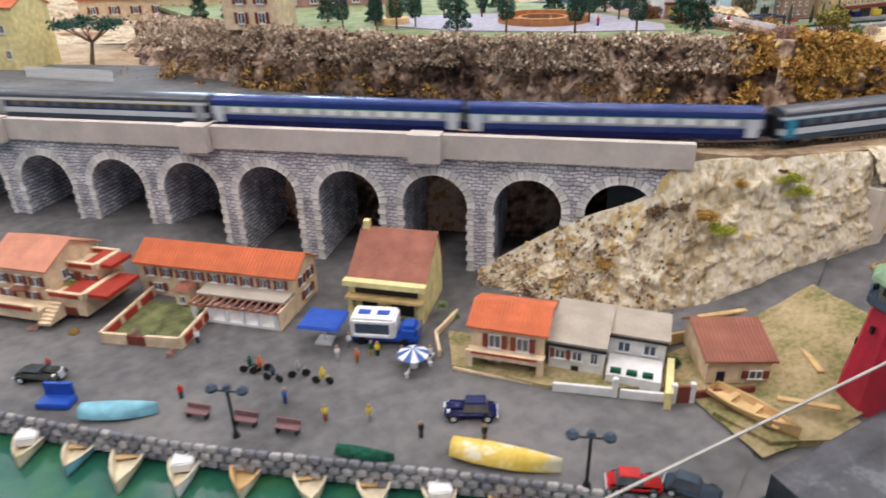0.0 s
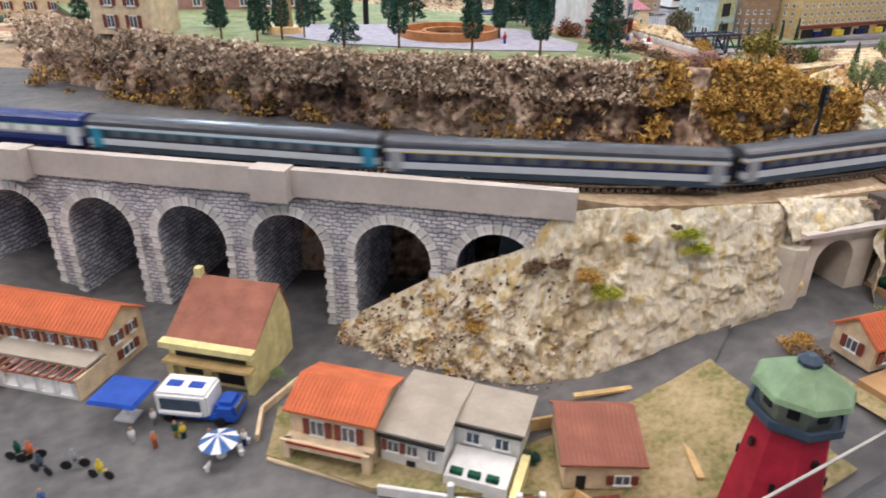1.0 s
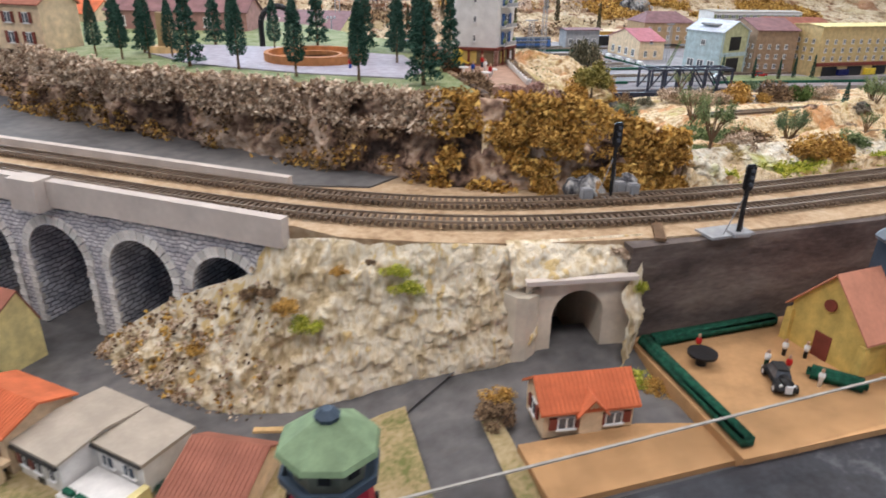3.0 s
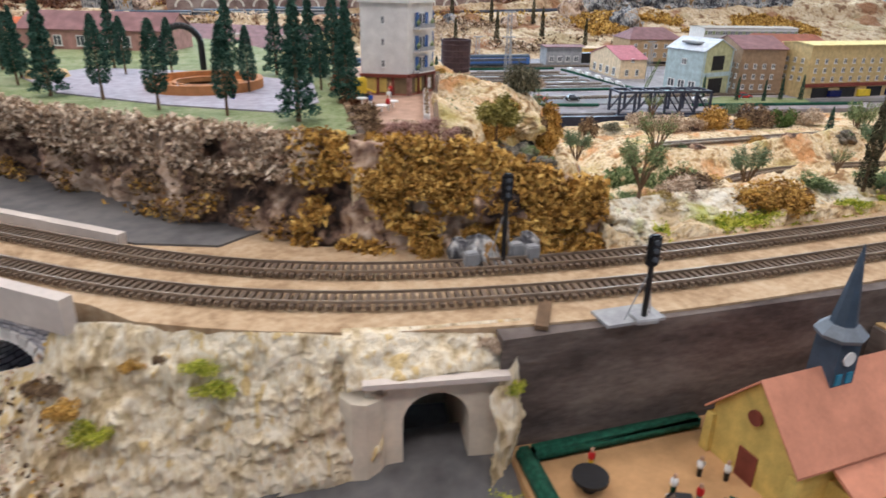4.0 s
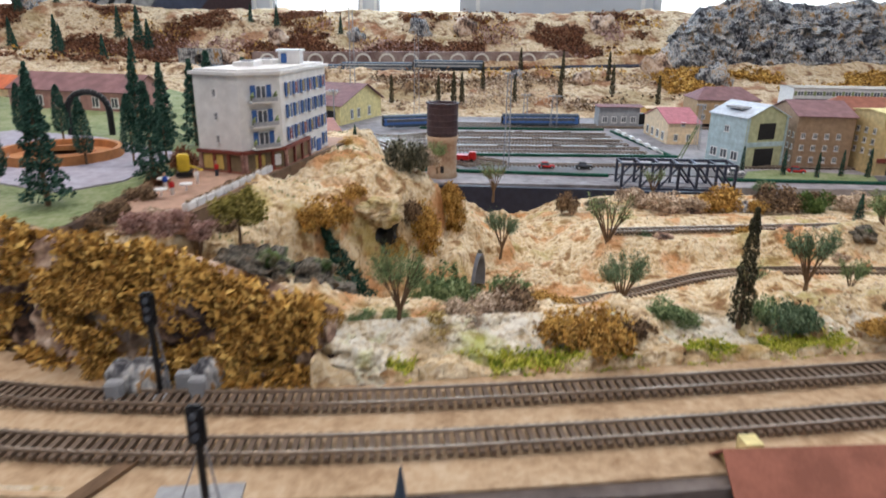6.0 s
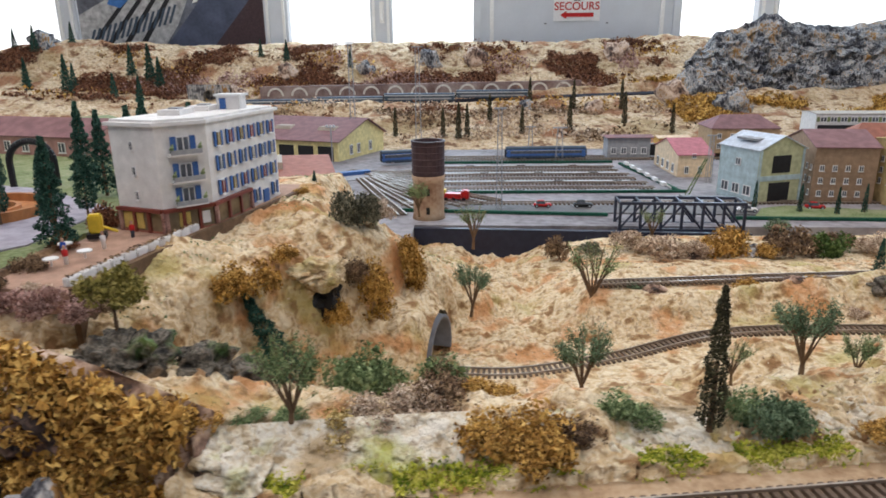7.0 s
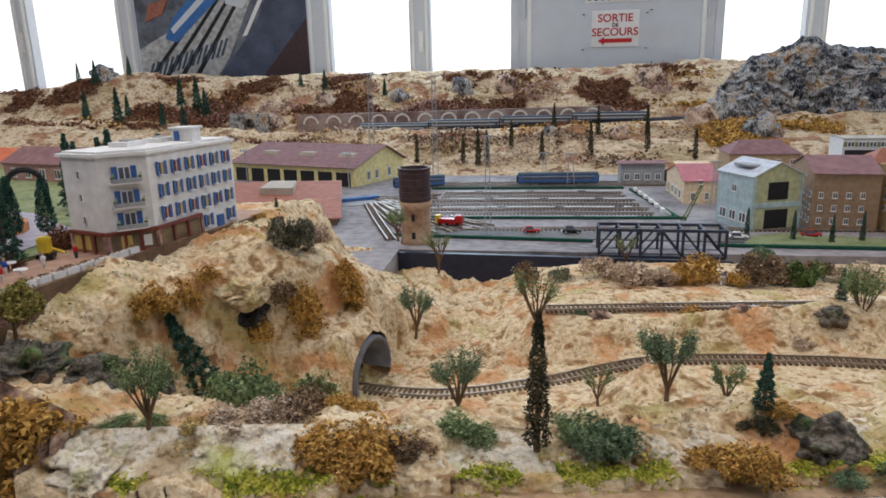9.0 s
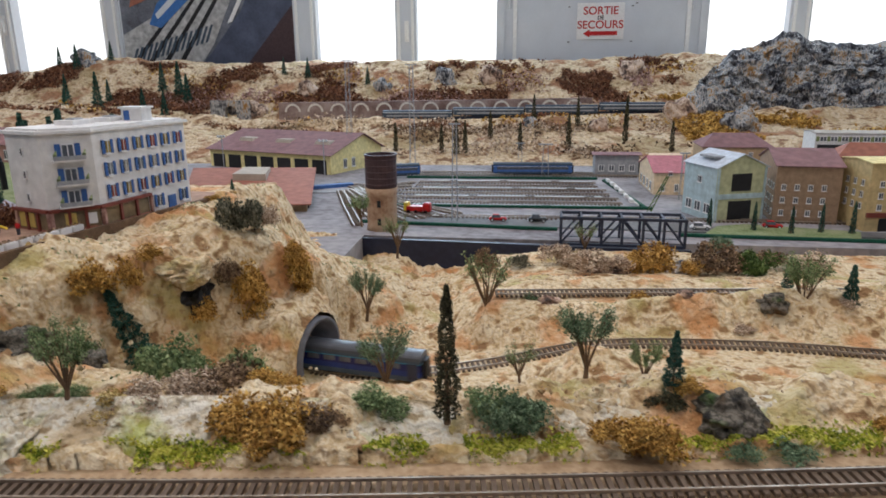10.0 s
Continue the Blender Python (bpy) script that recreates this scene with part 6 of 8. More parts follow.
# ---- yard tracks, road and masts ----
for i, (y0, x0, x1) in enumerate(((2.28, 1.45, 2.9), (2.5, 1.5, 2.24), (2.58, 1.5, 2.23), (2.66, 1.5, 2.22), (2.74, 1.5, 2.21), (2.82, 1.52, 2.2), (2.9, 1.52, 2.2), (3.09, 1.35, 2.9), (3.16, 1.35, 2.3))):
    ln = Line([(x0, y0, ZY + 0.002), ((x0 + x1) / 2, y0 + 0.004, ZY + 0.002), (x1, y0, ZY + 0.002)], 60)
    track("yard_railway", ln, 0.0, 0.0, ln.length - 0.01, "straight yard track on grey ballast", 0.012)
for i in range(6):
    a = 200 + i * 16
    ln = Line([(1.22 + 0.1 * math.cos(radians(a)) * -1, 2.74 + 0.02 * i, ZY + 0.003), (1.38, 2.6 + 0.04 * i, ZY + 0.003), (1.52, 2.5 + 0.08 * i, ZY + 0.003)], 40)
    track("yard_railway", ln, 0.0, 0.0, ln.length - 0.01, "curved yard track leading to the turntable", 0.012)
for i in range(6):
    ln = Line([(1.27 + 0.012 * i, 2.68 + 0.012 * i, ZY + 0.003), (1.36 + 0.03 * i, 2.42 + 0.02 * i, ZY + 0.003), (1.47 + 0.055 * i, 2.12 + 0.035 * i, ZY + 0.003)], 40)
    track("yard_railway", ln, 0.0, 0.0, ln.length - 0.01, "curved yard track fanning out from the turntable", 0.012)
for i, y0 in enumerate((2.46, 2.62, 2.78, 2.94)):
    thing("loading_platform", "long pale grey platform between yard tracks", "platform", 1.55, y0 - 0.02, ZY, group="yard platforms", bm=box(0.62, 0.03, 0.006, x=0.31, y=0.01), mat=paint("platform_grey", (0.4, 0.41, 0.43), 0.8) if i == 0 else bpy.data.materials["platform_grey"])
tt = thing("turntable", "round locomotive turntable with a blue grey deck", "turntable", 1.2, 2.75, ZY)
part("pit", tube(0.1, 0.1, 0.003, n=32), GREYWALL, tt)
part("deck", box(0.19, 0.03, 0.012, z=0.003), BLUESHUT, tt, rz=30)
for x0, y0, x1, y1 in ((1.45, 2.2, 2.0, 2.14), (2.3, 2.1, 2.9, 2.06), (1.5, 2.44, 2.3, 2.44), (2.28, 2.44, 2.22, 2.98), (1.45, 3.02, 2.2, 3.02)):
    ln = math.hypot(x1 - x0, y1 - y0)
    thing("green_verge", "narrow dark green verge along the yard road", "verge", x0, y0, ZY, math.degrees(math.atan2(y1 - y0, x1 - x0)), group="yard verges", bm=box(ln, 0.014, 0.008, x=ln / 2, bevel=0.002), mat=HEDGE)
thing("road_yard", "grey road in front of the yard", "road", kind="structure", bm=prism([(1.5, 2.2), (2.9, 2.1), (3.6, 2.02), (3.6, 2.1), (2.4, 2.2), (2.35, 2.24), (1.5, 2.27)], ZY - 0.002, ZY + 0.0035), mat=ASPHALT)
thing("ground_verge_lawn", "green lawn before the workshops", "lawn", kind="structure", bm=prism([(2.36, 2.1), (2.72, 2.07), (2.76, 2.16), (2.5, 2.23), (2.42, 2.2)], ZY, ZY + 0.006), mat=PARKGREEN)


def lattice_mast(x, y, z, h, r=0.012):
    m = thing("lattice_mast", "tall thin grey lattice mast", "mast", x, y, z, group="masts")
    for sx, sy in ((-1, -1), (1, -1), (1, 1), (-1, 1)):
        part("leg", rod((sx * r, sy * r, 0), (sx * r * 0.6, sy * r * 0.6, h), 0.0012, n=4), GREYWALL, m)
    n = int(h / 0.024)
    for k in range(n):
        q0, q1 = r * (1 - 0.4 * k / n), r * (1 - 0.4 * (k + 1) / n)
        sg = 1 if k % 2 else -1
        part("brace", rod((-q0 * sg, -q0, h * k / n), (q1 * sg, -q1, h * (k + 1) / n), 0.0007, n=4), GREYWALL, m)
    part("cap", box(r * 4, r, 0.004, z=h), GREYWALL, m)


lattice_mast(1.15, 3.3, ZY, 0.46)
lattice_mast(1.43, 3.3, ZY, 0.44)
lattice_mast(1.72, 2.22, ZY, 0.27, 0.008)
lattice_mast(2.42, 2.6, ZY, 0.15, 0.008)
lattice_mast(2.0, 3.06, ZY, 0.13, 0.014)
lattice_mast(1.9, 3.2, ZY, 0.12, 0.01)

for i, y0 in enumerate((2.5, 2.58, 2.66, 2.74, 2.82, 2.9)):
    bs = thing("buffer_stop", "white buffer stop at the end of a yard track", "buffer stop", 2.245 - 0.004 * i, y0, ZY, group="buffer stops")
    part("beam", box(0.012, 0.034, 0.01, z=0.012, bevel=0.001), BRIGHT, bs)
    for sg in (-1, 1):
        part("stay", rod((0.03, sg * 0.011, 0.0), (0.002, sg * 0.011, 0.016), 0.0028, n=4), BRIGHT, bs)
for i in range(14):
    thing("track_pit_cover", "black slotted cover between yard tracks", "cover", 1.6 + 0.048 * i, 2.46 + 0.16 * (i * 3 % 4) - 0.01, ZY + 0.006, group="pit covers", bm=box(0.03, 0.008, 0.0016), mat=BLACK)


def yard_lamp(x, y, h):
    m = thing("yard_lamp", "tall yard lamp with a cluster of floodlights", "lamp", x, y, ZY, group="yard lamps")
    part("post", rod((0, 0, 0), (0, 0, h), 0.0025), GREYWALL, m)
    part("crossarm", rod((-0.016, 0, h), (0.016, 0, h), 0.0016), GREYWALL, m)
    for u in (-0.014, 0.0, 0.014):
        part("floodlight", box(0.009, 0.009, 0.009, x=u, y=-0.004, z=h, bevel=0.0015), COACHWHITE, m)


yard_lamp(0.584, 3.24, 0.14)
yard_lamp(1.1, 3.06, 0.14)
crane = thing("yard_crane", "green grey lattice crane jib leaning beside the depot", "crane", 2.27, 2.36, ZY)
for sg in (-1, 1):
    part("jib_chord", rod((sg * 0.006, 0, 0), (0.05 + sg * 0.003, 0, 0.115), 0.0016, n=4), OLIVE, crane)
for k in range(7):
    f, g = k / 7, (k + 1) / 7
    part("jib_brace", rod((-0.006 + 0.053 * f, 0, 0.115 * f), (0.006 + 0.047 * g, 0, 0.115 * g), 0.001, n=4), OLIVE, crane)
part("base", box(0.03, 0.024, 0.01), GREYWALL, crane)

# arcade wall and tunnel mouths on the back hill
AW = thing("arcade_wall", "long pinkish stone wall with a row of blind arches", "retaining wall", 0.42, 4.42, 0.245, 1.5)
part("wall", box(1.9, 0.05, 0.16, x=0.95, y=0.025, z=-0.08), ramp_mat("pinkish_stone", [(0.3, (0.16, 0.1, 0.09)), (0.5, (0.28, 0.2, 0.18)), (0.7, (0.38, 0.3, 0.27))], 14, 0.9, 0.5), AW, ry=-0.6)
arch = bmesh.new()
for k in range(9):
    a0, a1 = math.pi * k / 9, math.pi * (k + 1) / 9
    arch.faces.new([arch.verts.new(p) for p in [(r * math.cos(a), -0.004, 0.03 + r * math.sin(a)) for r, a in ((0.05, a0), (0.05, a1), (0.038, a1), (0.038, a0))]])
arch = mesh_of("blind_arch", arch, paint("arch_ring_stone", (0.7, 0.66, 0.6), 0.9, 0.2))
for k in range(13):
    part("blind_arch", arch, None, AW, at=(0.09 + k * 0.142, 0.0, -0.005 + 0.0015 * k))
tn = thing("hill_tunnel_portal", "grey brown stone tunnel mouth on the back hill", "tunnel", -0.02, 4.42, 0.2)
part("face", portal(0.26, 0.14, 0.075, 0.11, 0.05), GREYROCK, tn)
ud = thing("high_line_deck", "dark steel deck of the high railway line", "railway viaduct", kind="structure")
bm = bmesh.new()
for k in range(60):
    a, b = UPPER.at(UPPER.length * k / 60)[0], UPPER.at(UPPER.length * (k + 1) / 60)[0]
    a.z, b.z = a.z + 0.002, b.z + 0.002
    rod(a, b, 0.011, bm, 4)
part("deck", bm, STEEL, ud)
pl = mesh_of("pier", box(0.014, 0.014, 0.16, z=-0.16), STEEL)
for k in range(26):
    p = UPPER.at(0.9 + k * 0.13)[0]
    part("pier", pl, None, ud, at=tuple(p))

# valley tunnel mouth
vt = thing("valley_tunnel_mouth", "grey round tunnel mouth in the hillside", "tunnel", 1.59, 1.364, 0.03, 0)
bm = bmesh.new()
prev = None
for k in range(19):
    a = math.pi * k / 18 * 1.15 - 0.235
    rowv = [bm.verts.new((x, r * math.cos(a), 0.03 + r * math.sin(a))) for x, r in ((0.0, 0.06), (0.0, 0.053), (-0.2, 0.053), (-0.2, 0.06))]
    if prev:
        for j in range(4):
            bm.faces.new((prev[j], rowv[j], rowv[(j + 1) % 4], prev[(j + 1) % 4]))
    prev = rowv
part("lining", bm, paint("grey_tunnel_card", (0.15, 0.155, 0.18), 0.7), vt, rz=-14, smooth=True)


# ---- signals, lamps, walls ----
def signal(x, y, h, turn):
    s = thing("railway_signal", "black railway signal mast on a grey base", "signal", x, y, ZT - 0.004, turn, group="signals")
    part("base", box(0.022, 0.018, 0.005, bevel=0.001), GREYWALL, s)
    part("mast", rod((0, 0, 0.004), (0, 0, h), 0.0028), BLACK, s)
    hd = part("signal_head", box(0.012, 0.007, 0.03, z=h - 0.028, bevel=0.002), BLACK, s)
    for k in range(3):
        part("lens", tube(0.0025, 0.0025, 0.002, n=10), GLASS, hd, at=(0, -0.0036, h - 0.02 + k * 0.008), rx=90)
    part("ladder", rod((0.008, 0.004, 0.004), (0.002, 0.004, h - 0.03), 0.0008), GREYWALL, s)
    part("cable", rod((-0.02, 0.0, 0.0), (-0.001, 0, h * 0.6), 0.0006), GREYWALL, s)


signal(1.272, 0.85, 0.1, 0)
signal(1.36, 0.706, 0.082, 0)
for x, y in ((1.235, 0.845), (1.305, 0.852), (1.29, 0.862)):
    thing("relay_cabinet", "small grey trackside cabinet", "cabinet", x, y, ZT - 0.004, 5, group="cabinets", bm=box(0.015, 0.012, 0.02, bevel=0.0015), mat=GREYWALL)
for i, (x, y, r) in enumerate(((1.252, 0.868, 0.02), (1.305, 0.872, 0.016), (1.228, 0.872, 0.014))):
    bm = bmesh.new()
    bmesh.ops.create_icosphere(bm, subdivisions=3, radius=r)
    for v in bm.verts:
        v.co *= 1 + 0.4 * noise.fractal(v.co * 50 + Vector((i * 5, 0, 0)), 1, 2, 3)
    thing("trackside_stone", "rough grey stone at the foot of the cliff", "stone", x, y, ZT + 0.006, i * 70, group="trackside stones", bm=bm, mat=GREYROCK, smooth=True)
thing("cable_trough_cover", "brown wooden plank lying across the ballast", "plank", 1.275, 0.735, ZT - 0.0045, 65, bm=box(0.06, 0.012, 0.004), mat=BARK)
thing("grey_slab", "grey slab beside the signal", "slab", 1.35, 0.716, ZT - 0.0045, 5, bm=box(0.06, 0.03, 0.003), mat=GREYWALL)


def street_lamp(x, y):
    s = thing("street_lamp", "dark double street lamp on the quay", "street lamp", x, y, ZQ, -30, group="street lamps")
    part("foot", tube(0.0045, 0.003, 0.006, n=10), BLACK, s)
    part("post", rod((0, 0, 0.004), (0, 0, 0.062), 0.0018), BLACK, s)
    part("crossarm", rod((-0.017, 0, 0.06), (0.017, 0, 0.06), 0.001), BLACK, s)
    for sg in (-1, 1):
        part("lantern", lathe([(0.001, 0.0), (0.006, 0.004), (0.0065, 0.007), (0.003, 0.011)], 10), SLATE, s, at=(sg * 0.017, 0, 0.056))
    part("lantern", lathe([(0.001, 0.0), (0.005, 0.003), (0.003, 0.008)], 10), SLATE, s, at=(0, 0, 0.06))


street_lamp(0.215, 0.737)
street_lamp(0.52, 0.529)

# quay wall of rough blocks
edge = Line([(x, y, 0) for x, y, z in EDGE])
qw = thing("quay_wall", "rough grey block wall along the harbour edge", "quay wall", kind="structure")
rnd = random.Random(5)
blocks = [mesh_of("block", box(0.0115, 0.007, 0.0075, bevel=0.0012), paint("quay_block%d" % k, c, 0.9, 0.3, 120)) for k, c in enumerate(((0.3, 0.29, 0.3), (0.2, 0.2, 0.23), (0.42, 0.4, 0.4)))]
s0 = edge.near(-0.35, 1.12)
for k in range(84):
    for lay in range(3):
        p, d = edge.at(s0 + (k + 0.5 * (lay % 2)) * 0.0142, -0.001 - 0.0015 * lay)
        ob = part("block", rnd.choice(blocks), None, qw, at=(p.x, p.y, ZQ - 0.006 - 0.0085 * lay + rnd.uniform(-0.001, 0.001)), rz=math.degrees(math.atan2(d.y, d.x)) + rnd.uniform(-5, 5))
bm = bmesh.new()
prev = None
for k in range(81):
    p, d = edge.at(edge.length * k / 80, 0.0)
    q = [bm.verts.new((p.x, p.y, ZQ - 0.001)), bm.verts.new((p.x, p.y, -0.1))]
    if prev:
        bm.faces.new((prev[0], q[0], q[1], prev[1]))
    prev = q
part("backing", bm, GREYWALL, qw)

# black front edge of the layout, its clear screen
thing("layout_edge", "black plastic edge trough of the layout", "edge", kind="structure", bm=prism([(0.62, 0.36), (1.25, 0.42), (1.65, 0.44), (3.6, 0.5), (3.6, 0.56), (1.66, 0.515), (1.3, 0.497), (1.042, 0.473), (0.92, 0.458), (0.62, 0.42)], -0.1, 0.036), mat=ramp_mat("black_scuffed_plastic", [(0.35, (0.012, 0.013, 0.018)), (0.6, (0.035, 0.038, 0.048)), (0.75, (0.1, 0.11, 0.12))], 30, 0.35, 0.1))
glass = bpy.data.materials.new("clear_acrylic")
glass.use_nodes = True
gb = glass.node_tree.nodes["Principled BSDF"]
gb.inputs["Transmission Weight"].default_value, gb.inputs["Roughness"].default_value, gb.inputs["IOR"].default_value = 1.0, 0.03, 1.05
scr = thing("clear_screen", "clear acrylic screen with a pale polished edge", "screen", 0.36, 0.392, -0.1, 6.1)
pane_ob = part("pane", box(1.12, 0.002, 0.2, x=0.56), glass, scr)
pane_ob.visible_shadow = False
part("polished_edge", box(1.12, 0.0022, 0.0014, x=0.56, z=0.2), paint("acrylic_edge", (0.36, 0.34, 0.31), 0.4), scr)


# ---- vehicles and boats ----
def car(x, y, z, rz, paint_mat, label, old=False, s=1.0, open_top=False):
    c = thing("car", label, "car", x, y, z, rz)
    L, Wd = 0.058 * s, 0.024 * s
    part("body", box(L, Wd, 0.009 * s, z=0.0035 * s, bevel=0.003 * s), paint_mat, c, smooth=True)
    if old:
        part("bonnet", box(L * 0.36, Wd * 0.5, 0.007 * s, x=-L * 0.27, z=0.011 * s, bevel=0.002 * s), paint_mat, c, smooth=True)
        for sg in (-1, 1):
            part("wing", box(L * 0.34, Wd * 0.2, 0.007 * s, x=-L * 0.32, y=sg * Wd * 0.42, z=0.004 * s, bevel=0.002 * s), paint_mat, c, smooth=True)
            part("headlamp", tube(0.0022 * s, 0.0022 * s, 0.003 * s, n=10), BRIGHT, c, at=(-L * 0.44, sg * Wd * 0.32, 0.012 * s), ry=90)
        part("grille", box(0.002 * s, Wd * 0.36, 0.01 * s, x=-L * 0.49, z=0.005 * s), COACHWHITE, c)
    if not open_top:
        part("cabin", box(L * 0.5, Wd * 0.86, 0.009 * s, x=L * 0.1, z=0.012 * s, taper=0.72), GLASS, c)
        part("cabin_roof", box(L * 0.38, Wd * 0.66, 0.002 * s, x=L * 0.1, z=0.0205 * s, bevel=0.0008 * s), paint_mat, c)
    else:
        part("seat_well", box(L * 0.4, Wd * 0.7, 0.004 * s, x=L * 0.1, z=0.0115 * s), BLACK, c)
        part("windscreen", box(0.0015 * s, Wd * 0.8, 0.008 * s, x=-L * 0.12, z=0.012 * s), GLASS, c)
    for sx in (-0.32, 0.32):
        for sg in (-1, 1):
            w = part("wheel", shared(("car_tyre", s), lambda: tube(0.0055 * s, 0.0055 * s, 0.004 * s, n=14), BLACK), None, c, at=(sx * L, sg * Wd * 0.5 + 0.002 * s, 0.0055 * s), rx=90)
            part("hubcap", shared(("hub", s), lambda: tube(0.003 * s, 0.003 * s, 0.0044 * s, z=-0.0002, n=10), COACHWHITE), None, w)
    part("bumper", box(0.0015 * s, Wd * 0.95, 0.002 * s, x=L * 0.51, z=0.005 * s), COACHWHITE, c)
    return c


car(0.46, 0.668, ZQ, -24, NAVY, "navy blue vintage saloon car on the quay", True)
car(0.56, 0.51, ZQ, 150, RED, "red saloon car parked by the quay edge", s=0.88)
car(0.005, 0.94, ZQ, 150, paint("black_green", (0.03, 0.035, 0.03), 0.4), "dark green open touring car on the quay", True, open_top=True)
car(0.605, 0.482, ZQ, 130, SLATE, "dark grey car beside the red one", s=0.9)
car(1.345, 0.582, 0.044, 70, BLACK, "black vintage car in the church yard", True, 0.85)
car(1.84, 2.235, ZY + 0.003, 178, RED, "small red car on the yard road", s=0.85)
car(1.95, 2.232, ZY + 0.003, 178, BLACK, "small black car on the yard road", s=0.9)
car(2.56, 2.2, ZY + 0.003, 170, RED, "small red car beside the workshops", s=0.85)
car(2.37, 2.17, ZY + 0.003, 170, BRIGHT, "small white car near the bridge", s=0.85)
lorry = thing("lorry", "red lorry with a yellow rear on the yard road", "lorry", 1.6, 2.33, ZY + 0.003, 172)
part("cab", box(0.022, 0.026, 0.026, x=-0.028, z=0.005, bevel=0.003), RED, lorry)
part("load_bed", box(0.05, 0.028, 0.014, x=0.008, z=0.007), RED, lorry)
part("crane_base", box(0.012, 0.024, 0.024, x=0.035, z=0.007), YELLOW, lorry)
for sx in (-0.026, 0.004, 0.026):
    for sg in (-1, 1):
        part("wheel", shared(("car_tyre", 1.0), None, BLACK) if ("car_tyre", 1.0) in MESHES else None, None, lorry, at=(sx, sg * 0.013 + 0.002, 0.0055), rx=90)

van = thing("food_truck", "white and blue food truck with an open serving hatch", "food truck", 0.42, 0.856, ZQ, -30)
part("box_body", box(0.06, 0.038, 0.03, x=-0.012, z=0.008, bevel=0.003), BRIGHT, van)
part("chassis", box(0.09, 0.034, 0.008, x=0.002, z=0.004, bevel=0.002), BLUE, van)
part("cab", box(0.03, 0.036, 0.02, x=0.034, z=0.006, bevel=0.005, taper=0.8), BLUE, van)
part("serving_hatch", box(0.045, 0.002, 0.014, x=-0.012, y=-0.0195, z=0.018), SLATE, van)
part("counter", box(0.047, 0.006, 0.003, x=-0.012, y=-0.0215, z=0.015), BRIGHT, van)
part("windscreen", box(0.002, 0.026, 0.008, x=0.047, z=0.015), GLASS, van)
for u in (-0.025, 0.0):
    part("roof_sign", box(0.016, 0.01, 0.001, x=u, z=0.0382), BLUE, van)
for sx in (-0.028, 0.03):
    for sg in (-1, 1):
        part("wheel", MESHES[("car_tyre", 1.0)], None, van, at=(sx, sg * 0.018 + 0.002, 0.0055), rx=90)


def hull(L, Wd, H, inside, outside, benches=2, label="", x=0, y=0, z=0, rz=0, flip=False, cabin=False, category="boat", group=""):
    b = thing("boat", label, category, x, y, z, rz, group=group)
    n, rows_o, rows_i = 14, [], []
    bm, bi = bmesh.new(), bmesh.new()
    for i in range(n + 1):
        f = i / n
        w = Wd / 2 * (1 - max(0, (f - 0.35) / 0.65) ** 2.2) * (0.8 + 0.2 * smooth01(0, 0.25, f))
        w = max(w, 0.0004)
        X = (f - 0.5) * L
        zr = H * (0.85 + 0.35 * f * f)
        rows_o.append([bm.verts.new((X, yy * w, zz)) for yy, zz in ((-1, zr), (-0.86, H * 0.4), (-0.4, 0), (0.4, 0), (0.86, H * 0.4), (1, zr))])
        k = 0.82
        rows_i.append([bi.verts.new((X * 0.95, yy * w * k, zz)) for yy, zz in ((-1 / k, zr), (-1, zr + 0.0006), (-0.8, H * 0.35), (0.8, H * 0.35), (1, zr + 0.0006), (1 / k, zr))])
    for rows, m in ((rows_o, bm), (rows_i, bi)):
        for r0, r1 in zip(rows, rows[1:]):
            for j in range(5):
                m.faces.new((r0[j], r1[j], r1[j + 1], r0[j + 1]))
    bm.faces.new(rows_o[0])
    bi.faces.new(rows_i[0][1:5])
    part("hull", bm, outside, b, smooth=True)
    part("inner_lining", bi, inside, b)
    for k in range(benches):
        part("thwart", box(0.007, Wd * 0.78, 0.0015, x=(-0.25 + 0.27 * k) * L, z=H * 0.62), WOOD, b)
    if cabin:
        part("cabin", box(L * 0.28, Wd * 0.6, H * 0.9, x=0.05 * L, z=H * 0.6, bevel=0.0015), BRIGHT, b)
        part("windscreen", box(0.001, Wd * 0.5, H * 0.4, x=-0.1 * L, z=H * 0.95), GLASS, b)
    if flip:
        b.matrix_basis = b.matrix_basis @ pose(0, 0, H * K * 1.25, 180, 0, 0)
    return b


IVORY = paint("ivory_boat_paint", (0.68, 0.6, 0.44), 0.5)
SKY = paint("light_blue_boat_paint", (0.2, 0.45, 0.55), 0.45)
YBOAT = ramp_mat("yellow_worn_paint", [(0.3, (0.62, 0.42, 0.06)), (0.5, (0.72, 0.52, 0.12)), (0.62, (0.75, 0.68, 0.5))], 40, 0.5, 0.1)
for i, (bx, by, L, m, ins, cab, tx) in enumerate(((-0.06, 0.905, 0.09, BROWNWOOD, WOOD, False, "reddish brown"), (-0.003, 0.852, 0.095, IVORY, IVORY, True, "ivory"), (0.051, 0.812, 0.085, SKY, IVORY, False, "light blue"), (0.1, 0.774, 0.105, IVORY, IVORY, False, "ivory"), (0.158, 0.741, 0.1, BRIGHT, IVORY, True, "white"), (0.218, 0.704, 0.085, IVORY, WOOD, False, "ivory"), (0.277, 0.665, 0.085, IVORY, IVORY, False, "cream"), (0.335, 0.63, 0.085, BRIGHT, IVORY, False, "white"), (0.393, 0.595, 0.085, BRIGHT, IVORY, True, "white"), (0.45, 0.555, 0.08, IVORY, WOOD, False, "ivory"))):
    hull(L, 0.039, 0.014, ins, m, 2, tx + " wooden boat moored in the harbour", bx + 0.003, by + 0.006, -0.0705, -104 + 4 * math.sin(i * 2.3), cabin=cab, group="moored boats")
